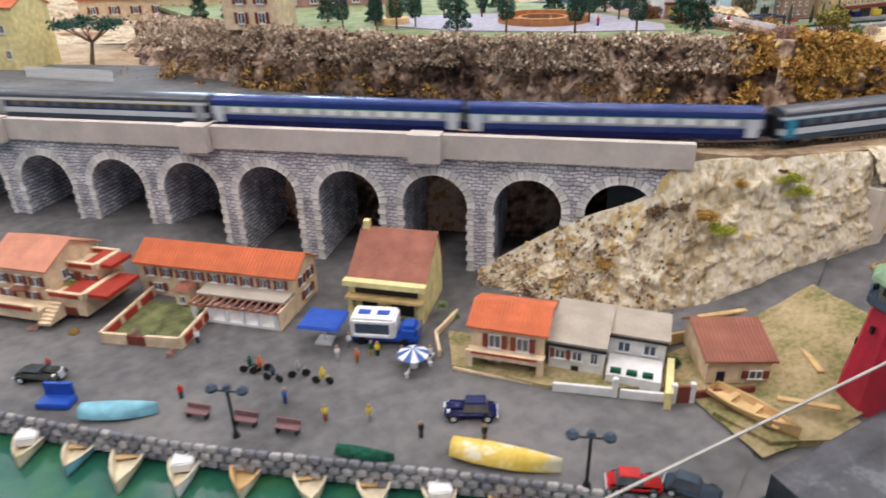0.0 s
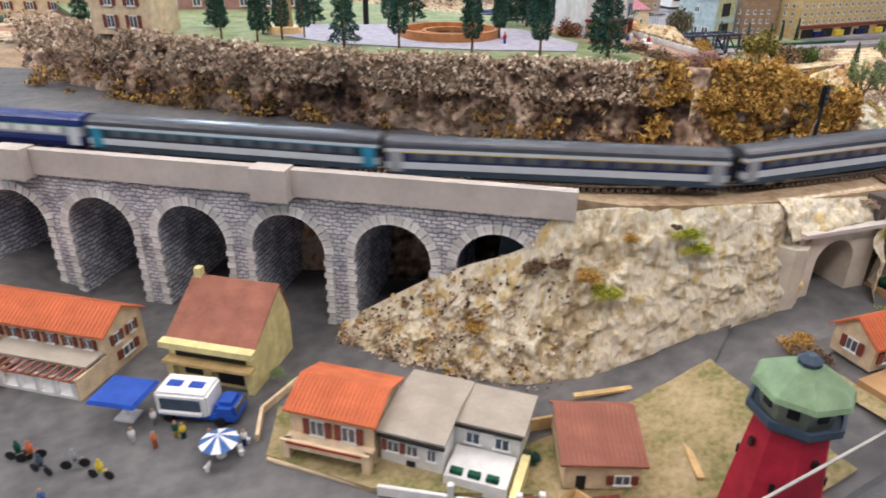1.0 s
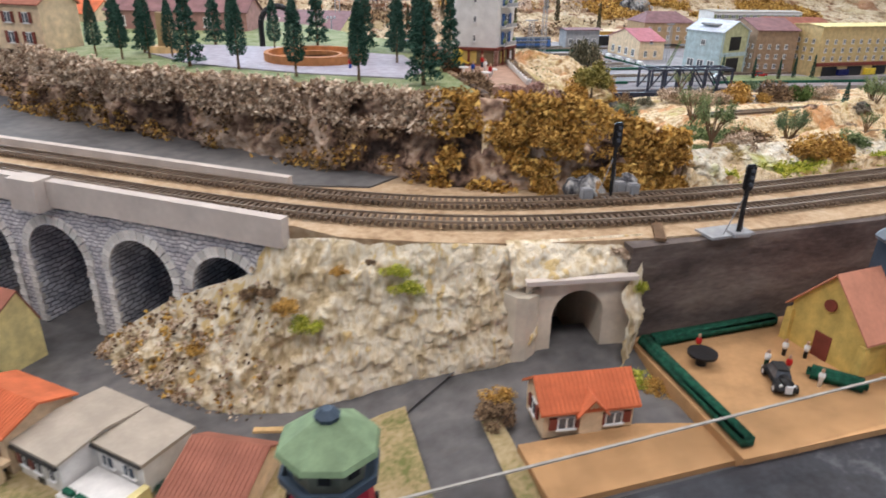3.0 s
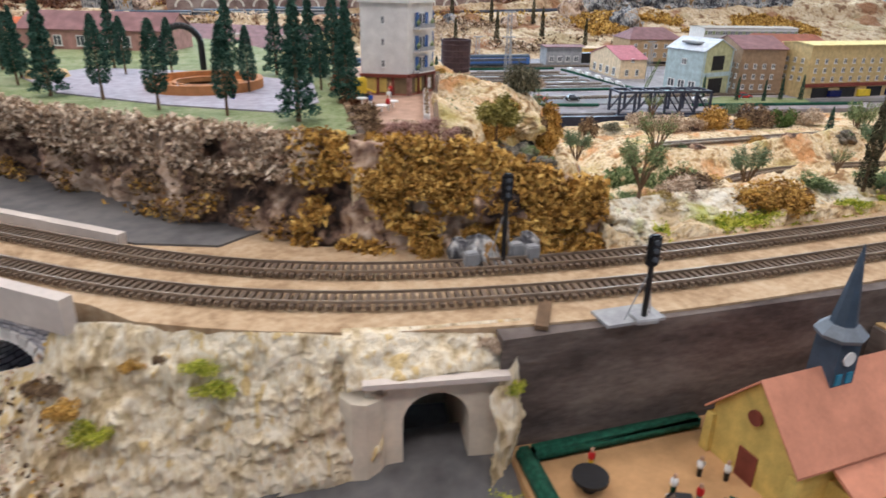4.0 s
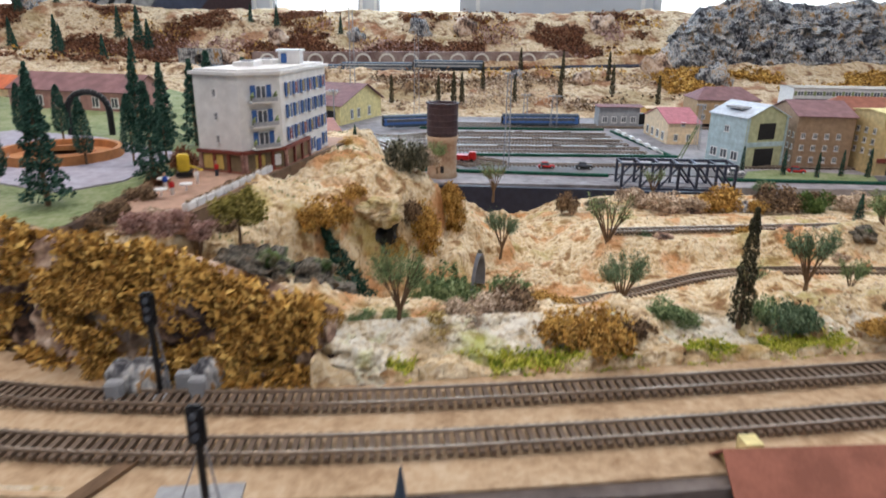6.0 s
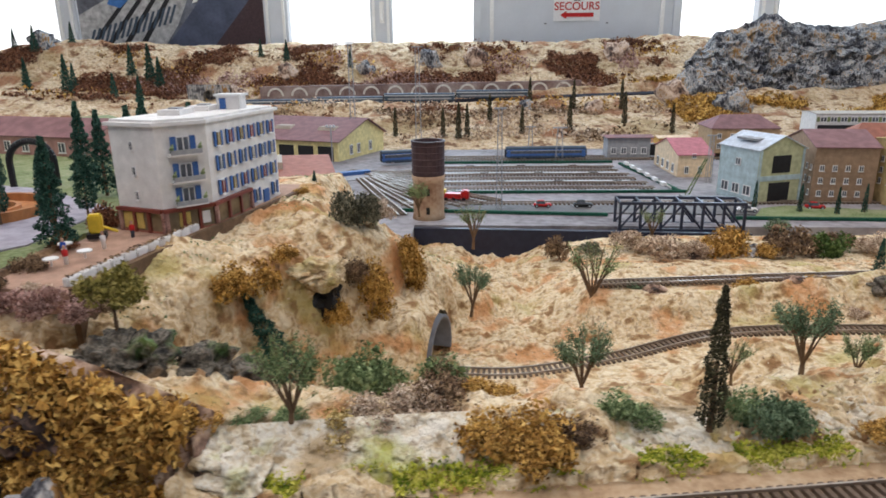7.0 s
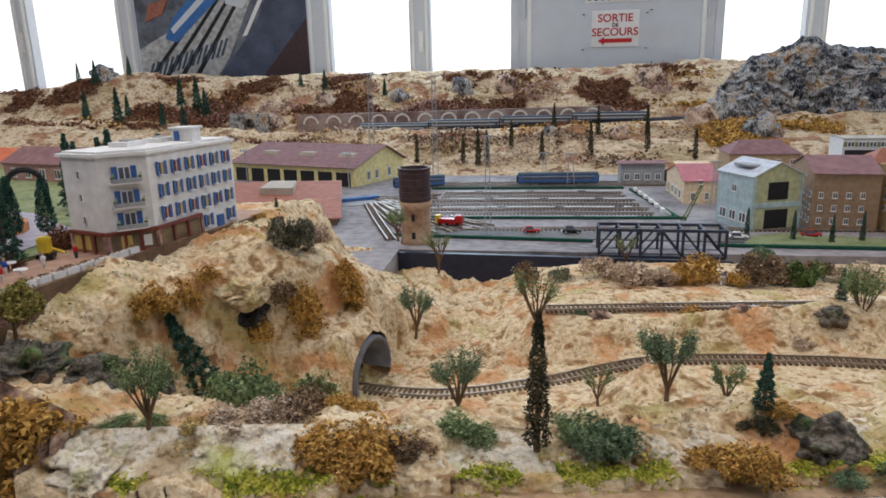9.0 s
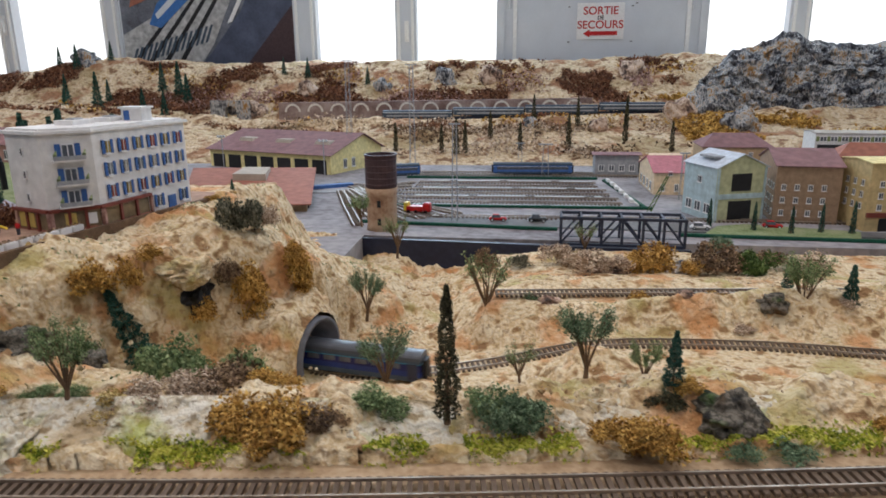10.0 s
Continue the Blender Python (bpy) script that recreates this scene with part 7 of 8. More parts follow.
hull(0.085, 0.028, 0.013, SKY, SKY, 0, "light blue boat turned over on the quay", 0.098, 0.826, ZQ, -20, flip=True)
hull(0.112, 0.03, 0.015, YBOAT, YBOAT, 0, "worn yellow boat lying on the quay", 0.463, 0.588, ZQ, -38, flip=True)
hull(0.062, 0.016, 0.008, HEDGE, HEDGE, 0, "narrow dark green boat turned over on the quay", 0.335, 0.652, ZQ, -35, flip=True)
hull(0.1, 0.03, 0.014, WOOD, WOOD, 3, "unpainted wooden boat in the yard beside the road", 0.735, 0.54, -0.034, -75)

bench0 = thing("quay_bench", "small grey brown slatted bench on the quay", "bench", 0.179, 0.787, ZQ, -35, group="quay benches")
part("seat", box(0.028, 0.009, 0.0016, z=0.007), ROOFMAUVE, bench0)
part("backrest", box(0.028, 0.0015, 0.006, y=0.005, z=0.009), ROOFMAUVE, bench0)
for u in (-0.011, 0.011):
    part("leg", box(0.002, 0.008, 0.007, x=u), BLACK, bench0)
for x, y in ((0.227, 0.752), (0.268, 0.721)):
    copy_thing(bench0, pose(x * K, y * K, ZQ * K, 0, 0, -35))
bs = thing("blue_bench", "bright blue plastic bench on the quay", "bench", 0.028, 0.876, ZQ, -25)
part("seat", box(0.04, 0.02, 0.008, bevel=0.001), BLUE, bs)
part("backrest", box(0.034, 0.004, 0.016, y=0.01, z=0.008), BLUE, bs)
ps = thing("blue_parasol", "square blue parasol on a white base", "parasol", 0.345, 0.88, ZQ, -33)
part("canopy", box(0.056, 0.05, 0.004, z=0.032, taper=0.9), BLUE, ps)
part("pole", rod((0, 0, 0.002), (0, 0, 0.033), 0.0016), BRIGHT, ps)
part("base", box(0.022, 0.02, 0.003), BRIGHT, ps)
pu = thing("striped_parasol", "round blue and white striped parasol", "parasol", 0.433, 0.779, ZQ)
for k in range(12):
    bm = bmesh.new()
    a0, a1 = math.pi * k / 6, math.pi * (k + 1) / 6
    bm.faces.new([bm.verts.new(p) for p in ((0, 0, 0.028), (0.02 * math.cos(a0), 0.02 * math.sin(a0), 0.019), (0.02 * math.cos(a1), 0.02 * math.sin(a1), 0.019))])
    part("canopy_gore", bm, BLUESHUT if k % 2 else BRIGHT, pu)
part("pole", rod((0, 0, 0), (0, 0, 0.028), 0.0008), BRIGHT, pu)
part("base", tube(0.005, 0.005, 0.002, n=12), BRIGHT, pu)
for x, y in ((0.452, 0.772), (0.46, 0.788), (0.418, 0.762)):
    ch = thing("cafe_chair", "small white cafe chair on the quay", "chair", x, y, ZQ, 40 * x * 100, group="cafe chairs")
    part("seat", box(0.005, 0.005, 0.001, z=0.005), BRIGHT, ch)
    part("backrest", box(0.005, 0.0008, 0.006, y=0.0025, z=0.006), BRIGHT, ch)
    part("pedestal", tube(0.002, 0.002, 0.005, n=8), BRIGHT, ch)


def figurine(x, y, z, top, bottom, rz=0):
    """A painted figure of the railway scale, one plain mesh."""
    bm = lathe([(0.0022, 0.0), (0.0024, 0.009), (0.0032, 0.0105), (0.0034, 0.015), (0.0012, 0.0168), (0.0019, 0.0185), (0.0016, 0.0205), (0.0004, 0.0215)], 9)
    bm.faces.ensure_lookup_table()
    for f in bm.faces:
        f.material_index = 0 if f.calc_center_median().z < 0.0095 else (2 if f.calc_center_median().z > 0.017 else 1)
    return thing("figurine", "tiny painted plastic figurine", "figurine", x, y, z, rz, group="figurines", bm=bm, mat=[bottom, top, SKIN], smooth=True)


SKIN = paint("figurine_flesh", (0.5, 0.3, 0.2), 0.7)
for x, y, a, b in ((0.163, 0.831, RED, SLATE), (0.274, 0.773, BLUESHUT, BLUE), (0.31, 0.725, YELLOW, ROOFRED), (0.355, 0.706, YELLOW, BRIGHT), (0.398, 0.657, BLACK, SLATE), (0.458, 0.627, BLACK, ROOFMAUVE), (0.35, 0.833, BRIGHT, BRIGHT), (0.371, 0.856, BRIGHT, GREYWALL), (0.371, 0.817, ROOFRED, ROOFRED), (0.399, 0.821, YELLOW, HEDGE), (0.392, 0.826, HEDGE, YELLOW), (0.457, 0.786, BRIGHT, BLUE), (0.188, 0.947, BRIGHT, SLATE), (0.425, 0.80, BLUE, RED), (0.012, 0.955, RED, RED)):
    figurine(x, y, ZQ, a, b)
for x, y, a, b in ((1.3, 0.66, RED, YELLOW), (1.39, 0.63, BRIGHT, BLACK), (1.37, 0.6, RED, GREYWALL), (1.355, 0.615, BRIGHT, HEDGE), (1.385, 0.57, BRIGHT, BRIGHT), (1.41, 0.62, BRIGHT, BLACK)):
    figurine(x, y, 0.043, a, b)
for x, y, a, b in ((1.2, 1.19, BRIGHT, BRIGHT), (1.19, 1.13, RED, BRIGHT), (1.17, 1.16, BLUE, BRIGHT), (1.21, 1.24, RED, SLATE), (0.9, 1.28, BRIGHT, BRIGHT), (0.98, 1.24, RED, BLUE)):
    figurine(x, y, ZP - 0.003, a, b)
for x, y, m, rz in ((0.245, 0.85, HEDGE, 0), (0.256, 0.845, ROOFRED, 20), (0.268, 0.82, SLATE, -20), (0.298, 0.816, GREYWALL, 10), (0.322, 0.791, YELLOW, -10)):
    bk = thing("bicycle_with_rider", "tiny bicycle with a painted rider figurine", "bicycle", x, y, ZQ, rz - 20, group="bicycles")
    whl = mesh_of("wheel", tube(0.0052, 0.0052, 0.0012, n=14), BLACK)
    for u in (-0.0085, 0.0085):
        part("wheel", whl, None, bk, at=(u, 0, 0.0052), rx=90)
    part("frame", rod((-0.0085, 0, 0.005), (0.006, 0, 0.011), 0.0008), m, bk)
    part("fork", rod((0.0085, 0, 0.005), (0.006, 0, 0.0125), 0.0008), m, bk)
    part("rider", lathe([(0.002, 0.009), (0.0032, 0.014), (0.0034, 0.018), (0.0014, 0.0195), (0.002, 0.022), (0.0005, 0.0245)], 9), m, bk, smooth=True)
fl = thing("picnic_table", "round black table in the church yard", "table", 1.287, 0.634, 0.043)
part("tabletop", tube(0.016, 0.016, 0.003, z=0.012, n=20), BLACK, fl)
part("pedestal", tube(0.006, 0.004, 0.012, n=12), BLACK, fl)

# plot walls, gates, planks beside the houses
for x0, y0, x1, y1, h, m, lab in ((0.565, 0.67, 0.622, 0.633, 0.012, WHITE, "white"), (0.628, 0.628, 0.674, 0.599, 0.012, WHITE, "white"), (0.7, 0.592, 0.77, 0.572, 0.012, BROWNWOOD, "brown"), (0.47, 0.785, 0.482, 0.83, 0.01, CREAM, "cream"), (0.482, 0.83, 0.53, 0.87, 0.01, CREAM, "cream"), (0.7, 0.7, 0.78, 0.688, 0.016, WOOD, "wooden"), (0.475, 0.755, 0.555, 0.683, 0.004, CREAM, "pale")):
    ln = math.hypot(x1 - x0, y1 - y0)
    thing("plot_wall", lab + " low wall along a house plot", "wall", x0, y0, ZQ, math.degrees(math.atan2(y1 - y0, x1 - x0)), group="plot walls", bm=box(ln, 0.004, h, x=ln / 2, bevel=0.0006), mat=m)
for x, y in ((0.624, 0.632), (0.677, 0.597), (0.697, 0.59)):
    thing("gate_pillar", "white square gate pillar", "pillar", x, y, ZQ, -30, group="gate pillars", bm=box(0.006, 0.006, 0.026, bevel=0.0005), mat=WHITE)
thing("garden_gate", "brown wooden garden gate", "gate", 0.687, 0.593, ZQ, -22, bm=box(0.017, 0.003, 0.022), mat=BROWNWOOD)
for x, y, rz, ln in ((0.87, 0.6, 65, 0.1), (0.84, 0.7, -10, 0.07), (0.79, 0.52, -40, 0.06)):
    thing("plank", "loose pale wooden plank on the ground", "plank", x, y, -0.022, rz, group="planks", bm=box(ln, 0.007, 0.003), mat=WOOD)
for pts, z in (([(0.475, 0.757), (0.56, 0.675), (0.63, 0.64), (0.7, 0.61), (0.7, 0.66), (0.62, 0.74), (0.5, 0.83)], -0.0385), ([(0.7, 0.56), (0.83, 0.49), (0.83, 0.46), (0.72, 0.5)], -0.036)):
    thing("ground_plot", "dry grass and sand plot among the houses", "plot", kind="structure", bm=prism(pts, z - 0.02, z + 0.004), mat=ramp_mat("dry_plot", [(0.3, (0.16, 0.17, 0.06)), (0.5, (0.34, 0.27, 0.14)), (0.7, (0.45, 0.36, 0.22))], 30, 0.95, 0.6, fine=0.4) if "dry_plot" not in bpy.data.materials else bpy.data.materials["dry_plot"])
for x0, x1, y0, y1 in ((0.7, 0.965, 0.49, 0.675), (1.03, 1.05, 0.5, 0.62)):
    thing("ground_plot", "dry green and yellow grass plot beside the tower", "plot", kind="structure", bm=heights(x0, x1, y0, y1, 30, 24, lambda x, y: road_height(x, y) + 0.003 + 0.002 * noise.noise(Vector((x, y, 0)) * 60)), mat=bpy.data.materials["dry_plot"])
bm = heights(-0.25, 0.42, 1.15, 1.75, 50, 40, lambda x, y: -0.055 + 0.06 * smooth01(0.0, 0.09, (y - 1.446) * 0.825 + (x + 0.075) * 0.565 + 0.13) * smooth01(0.36, 0.16, x) + 0.004 * noise.noise(Vector((x * 30, y * 30, 0))))
thing("ground_ramp", "grey sloping ramp and verge under the viaduct", "ramp", kind="structure", bm=bm, mat=ASPHALT, smooth=True)

# park furniture
pk = thing("park_ring", "round orange brown garden ring in the park", "flower bed", 0.93, 1.36, ZP - 0.003)
part("wall", lathe([(0.09, 0.0), (0.09, 0.016), (0.082, 0.016), (0.082, 0.004)], 32), paint("orange_brown_wall", (0.45, 0.2, 0.08), 0.8), pk)
part("inner_ring", lathe([(0.05, 0.0), (0.05, 0.012), (0.044, 0.012), (0.044, 0.004)], 32), bpy.data.materials["orange_brown_wall"], pk)
thing("ground_park_path", "pale lilac paved park path", "path", kind="structure", bm=prism([(0.62, 1.5), (0.72, 1.33), (0.9, 1.2), (1.05, 1.13), (1.1, 1.2), (1.1, 1.4), (0.9, 1.55), (0.7, 1.62)], ZP - 0.01, ZP - 0.001), mat=paint("lilac_paving", (0.36, 0.34, 0.4), 0.8))
fo = thing("park_monument", "stone monument on a round step in the park", "monument", 0.66, 1.5, ZP - 0.002)
part("step", tube(0.035, 0.03, 0.012, n=20), WOOD, fo)
part("block", box(0.026, 0.026, 0.06, z=0.012, taper=0.9), paint("sandstone", (0.42, 0.3, 0.16), 0.9), fo)
ar = thing("green_arch", "dark green hedge arch in the park", "hedge arch", 0.87, 1.58, ZP - 0.003, 15)
bm = bmesh.new()
for k in range(12):
    a0, a1 = math.pi * k / 12, math.pi * (k + 1) / 12
    rod((0.035 * math.cos(a0), 0, 0.045 + 0.035 * math.sin(a0)), (0.035 * math.cos(a1), 0, 0.045 + 0.035 * math.sin(a1)), 0.006, bm, 8)
for sg in (-1, 1):
    rod((sg * 0.035, 0, 0), (sg * 0.035, 0, 0.047), 0.006, bm, 8)
part("arch", bm, BLACK, ar)
fw = thing("white_fence", "white picket fence beside the rear track", "fence", -0.1, 1.95, 0.1632, -42)
for k in range(40):
    part("picket", shared(("picket",), lambda: box(0.0028, 0.0015, 0.026), BRIGHT), None, fw, at=(k * 0.0066, 0, 0))
for z in (0.006, 0.018):
    part("rail", box(0.264, 0.001, 0.0018, x=0.132, z=z), BRIGHT, fw)


# ---- planting ----
def lumpy(n, r, rnd):
    """Points of a bush made of several uneven tufts."""
    tufts = []
    for k in range(11):
        a, d = rnd.uniform(0, 6.283), r * math.sqrt(rnd.random()) * 0.72
        tufts.append((Vector((d * math.cos(a), d * math.sin(a), r * rnd.uniform(0.1, 0.95) * (1.15 - d / r))), r * rnd.uniform(0.28, 0.48)))
    out = []
    while len(out) < n:
        c, q = rnd.choice(tufts)
        v = Vector((rnd.gauss(0, 1), rnd.gauss(0, 1), rnd.gauss(0, 1))).normalized() * q * rnd.uniform(0.45, 1.12)
        p = c + v
        if p.z > -0.004:
            out.append(p)
    return out


BUSH = {}


def bush(x, y, z, r, mat, flat=0.7, label="", sx=1.0):
    key = (mat.name, random.Random(int(x * 1000)).randrange(3))
    if key not in BUSH:
        rnd2 = random.Random(sum(map(ord, key[0])) + key[1])
        BUSH[key] = mesh_of("foliage", crumbs(lumpy(2300, 0.05, rnd2), 0.0031, rnd2), mat)
    b = thing("bush", label or {"ochre_lichen": "ochre brown lichen bush on the slope", "tan_lichen": "pale tan lichen bush on the slope", "brown_lichen": "dark brown lichen bush", "yellow_green_moss": "yellow green moss clump on the rock", "grey_green_leaves": "grey green round bush", "dark_fir_needles": "dark green low bush", "sage_leaves": "blue green round bush", "dark_sage_leaves": "dark grey green upright bush", "pale_yellow_lichen": "pale yellow lichen bush", "dull_cypress": "dull brown green low bush", "clipped_green_leaves": "clipped fresh green bush", "red_brown_lichen": "red brown lichen bush on the terrace", "dusty_pink_lichen": "dusty pink lichen bush"}[mat.name], "bush", group="bushes")
    b.data = None
    f = part("foliage", BUSH[key], None, b)
    k = r / 0.05
    put(b, x, y, z, (x * 977) % 360)
    k *= 0.92
    f.scale = (k * sx, k, k * flat)
    return b


# on the hillside and banks
for x, y, z, r, m, fl in ((1.36, 1.175, 0.225, 0.034, GOLD, 1.1), (1.375, 1.215, 0.215, 0.032, GOLD, 1.3), (1.4, 1.235, 0.25, 0.022, GOLD, 0.9), (1.455, 1.262, 0.155, 0.024, GOLD, 1.2), (1.49, 1.325, 0.165, 0.036, GOLD, 1.4), (1.5, 1.335, 0.125, 0.036, GOLD, 1.3), (1.52, 1.36, 0.11, 0.034, GOLD, 1.1), (1.475, 1.305, 0.2, 0.026, MUD, 1.2), (1.545, 1.415, 0.17, 0.03, GOLD, 1.7), (1.548, 1.42, 0.13, 0.028, GOLD, 1.5), (1.54, 1.405, 0.2, 0.024, GOLD, 1.4),
                          (1.515, 1.04, 0.165, 0.046, OLIVE, 1.1), (1.545, 1.055, 0.165, 0.034, OLIVE, 1.0), (1.61, 1.065, 0.155, 0.042, OLIVE, 1.1), (1.6, 1.04, 0.16, 0.028, MUD, 1.2),
                          (1.515, 0.95, 0.178, 0.032, YELLOWBUSH, 0.7), (1.54, 0.968, 0.18, 0.036, TAN, 0.7), (1.575, 0.985, 0.178, 0.038, TAN, 0.7), (1.6, 1.0, 0.175, 0.034, MUD, 0.7), (1.655, 0.94, 0.172, 0.044, GOLD, 0.8), (1.69, 0.942, 0.172, 0.046, GOLD, 0.85), (1.675, 0.925, 0.165, 0.038, GOLD, 0.8), (1.72, 0.955, 0.178, 0.03, MUD, 0.7), (1.64, 1.02, 0.17, 0.026, GOLD, 0.6), (1.665, 1.025, 0.17, 0.022, GOLD, 0.6),
                          (1.755, 0.975, 0.18, 0.03, OLIVE, 0.7), (1.78, 0.98, 0.178, 0.024, OLIVE, 0.7), (1.865, 0.985, 0.18, 0.03, OLIVE, 0.8), (1.885, 0.967, 0.18, 0.028, SAGE, 1.15), (1.908, 0.972, 0.18, 0.026, SAGE, 1.0), (2.0, 0.952, 0.178, 0.03, GOLD, 0.8), (2.02, 0.945, 0.172, 0.032, GOLD, 0.9), (1.98, 0.955, 0.178, 0.024, GOLD, 0.7), (2.035, 1.01, 0.178, 0.024, CYPBUSH, 0.6), (2.06, 1.02, 0.178, 0.02, GOLD, 0.6), (2.09, 0.96, 0.168, 0.02, SAGE, 0.5), (2.13, 0.965, 0.168, 0.026, SAGE, 0.4), (2.24, 1.0, 0.17, 0.03, GOLD, 0.6), (2.35, 1.05, 0.17, 0.04, TAN, 0.6),
                          (1.325, 0.935, 0.215, 0.042, GOLD, 0.55), (1.375, 0.93, 0.205, 0.04, GOLD, 0.5), (1.4, 0.93, 0.2, 0.03, GOLD, 0.5), (1.47, 0.96, 0.19, 0.02, OLIVE, 0.5), (1.44, 0.955, 0.19, 0.022, OLIVE, 0.4),
                          (1.325, 1.44, 0.262, 0.016, GOLD, 0.7), (1.34, 1.48, 0.262, 0.018, GOLD, 0.7), (1.35, 1.53, 0.262, 0.018, GOLD, 0.7), (1.365, 1.575, 0.262, 0.016, GOLD, 0.6), (1.462, 1.365, 0.262, 0.034, SAGEDARK, 1.8), (1.478, 1.385, 0.262, 0.03, SAGEDARK, 1.7), (1.5, 1.41, 0.262, 0.028, TAN, 1.1),
                          (1.985, 1.86, 0.085, 0.04, TAN, 0.9), (2.04, 1.8, 0.08, 0.05, TAN, 0.9), (2.1, 1.79, 0.085, 0.034, TAN, 0.9), (2.18, 1.82, 0.085, 0.048, GOLD, 0.9), (2.15, 1.8, 0.085, 0.034, GOLD, 0.9), (2.26, 1.79, 0.085, 0.026, GOLD, 0.9), (2.31, 1.81, 0.085, 0.052, MUD, 0.95), (2.385, 1.79, 0.085, 0.04, FIRBUSH, 1.15), (2.44, 1.85, 0.09, 0.032, MUD, 0.8), (1.9, 1.85, 0.075, 0.026, SAGEDARK, 0.8), (1.83, 1.83, 0.07, 0.028, MUD, 1.6), (2.37, 2.0, 0.085, 0.03, SAGE, 0.7), (2.5, 1.82, 0.085, 0.04, TAN, 0.8),
                          (1.92, 1.545, 0.085, 0.014, SAGE, 0.8), (2.105, 1.53, 0.085, 0.024, GOLD, 0.9), (2.25, 1.575, 0.09, 0.03, GOLD, 0.6), (2.29, 1.56, 0.09, 0.03, TAN, 0.5), (2.26, 1.47, 0.075, 0.022, TAN, 0.6), (2.22, 1.535, 0.085, 0.02, MUD, 0.5), (2.42, 1.5, 0.085, 0.03, TAN, 0.5),
                          (1.16, 0.93, 0.19, 0.036, GOLD, 0.8), (1.2, 0.925, 0.2, 0.042, GOLD, 0.8), (1.24, 0.92, 0.21, 0.036, GOLD, 0.8), (1.29, 0.915, 0.195, 0.036, GOLD, 0.8), (1.26, 0.9, 0.165, 0.03, GOLD, 0.9), (1.33, 0.9, 0.165, 0.03, GOLD, 0.9), (1.2, 0.9, 0.16, 0.026, GOLD, 0.9), (1.37, 0.9, 0.165, 0.028, GOLD, 0.8),
                          (1.14, 1.02, 0.268, 0.022, MUD, 0.8), (1.15, 1.06, 0.268, 0.024, MUD, 0.9), (1.155, 1.12, 0.268, 0.024, MUD, 1.0), (1.145, 1.2, 0.268, 0.024, RUSTBUSH, 1.1), (1.19, 1.035, 0.262, 0.026, PINK, 0.9), (1.225, 1.03, 0.262, 0.026, PINK, 1.1), (1.255, 1.035, 0.255, 0.022, PINK, 0.9), (1.2, 1.06, 0.268, 0.02, TAN, 0.7), (1.275, 1.06, 0.255, 0.018, MUD, 0.8), (1.145, 1.3, 0.272, 0.03, RUSTBUSH, 1.2)):
    bush(x, y, z if 1.15 < y < 1.5 and x < 1.6 else max(z, hill(x, y) - 0.1 * r), r * (1.25 if y > 1.75 else 1), m, fl)
for x, y, z, r, m in ((0.98, 0.742, 0.112, 0.022, YELLOWGREEN), (0.97, 0.75, 0.13, 0.02, YELLOWGREEN), (0.871, 0.757, 0.07, 0.022, YELLOWGREEN), (0.85, 0.765, 0.09, 0.02, GOLD), (0.744, 0.828, 0.01, 0.018, GOLD), (0.814, 0.82, 0.085, 0.018, MUD), (0.835, 0.8, 0.095, 0.018, MUD), (0.909, 0.77, 0.125, 0.013, GOLD), (1.118, 0.715, 0.112, 0.016, TAN), (1.235, 0.7, 0.11, 0.018, YELLOWGREEN), (1.22, 0.715, 0.145, 0.016, TAN), (1.218, 0.645, 0.02, 0.026, YELLOWGREEN), (1.23, 0.62, 0.02, 0.024, GOLD), (1.045, 0.61, 0.025, 0.028, MUD), (1.055, 0.64, 0.025, 0.022, GOLD), (0.56, 0.7, -0.04, 0.016, MUD), (0.6, 0.68, -0.04, 0.01, FIR), (0.52, 0.868, -0.04, 0.012, OLIVE), (0.505, 0.87, -0.02, 0.012, OLIVE), (0.52, 0.745, -0.038, 0.01, MUD), (0.66, 0.655, -0.038, 0.011, GOLD), (0.72, 0.65, -0.036, 0.014, FIR), (0.11, 1.0, -0.036, 0.009, PINK), (0.13, 0.98, -0.036, 0.009, OLIVE), (0.152, 0.932, ZQ, 0.009, PINK), (0.03, 1.04, ZQ, 0.009, GOLD), (-0.02, 1.075, ZQ, 0.012, PINK), (0.95, 0.6, -0.01, 0.014, YELLOWGREEN), (0.9, 0.63, -0.025, 0.018, YELLOWGREEN), (0.82, 0.66, -0.035, 0.014, FIR), (0.03, 1.12, -0.003, 0.009, YELLOWGREEN), (0.94, 0.735, 0.15, 0.008, MUD)):
    bush(x, y, z, r, m)
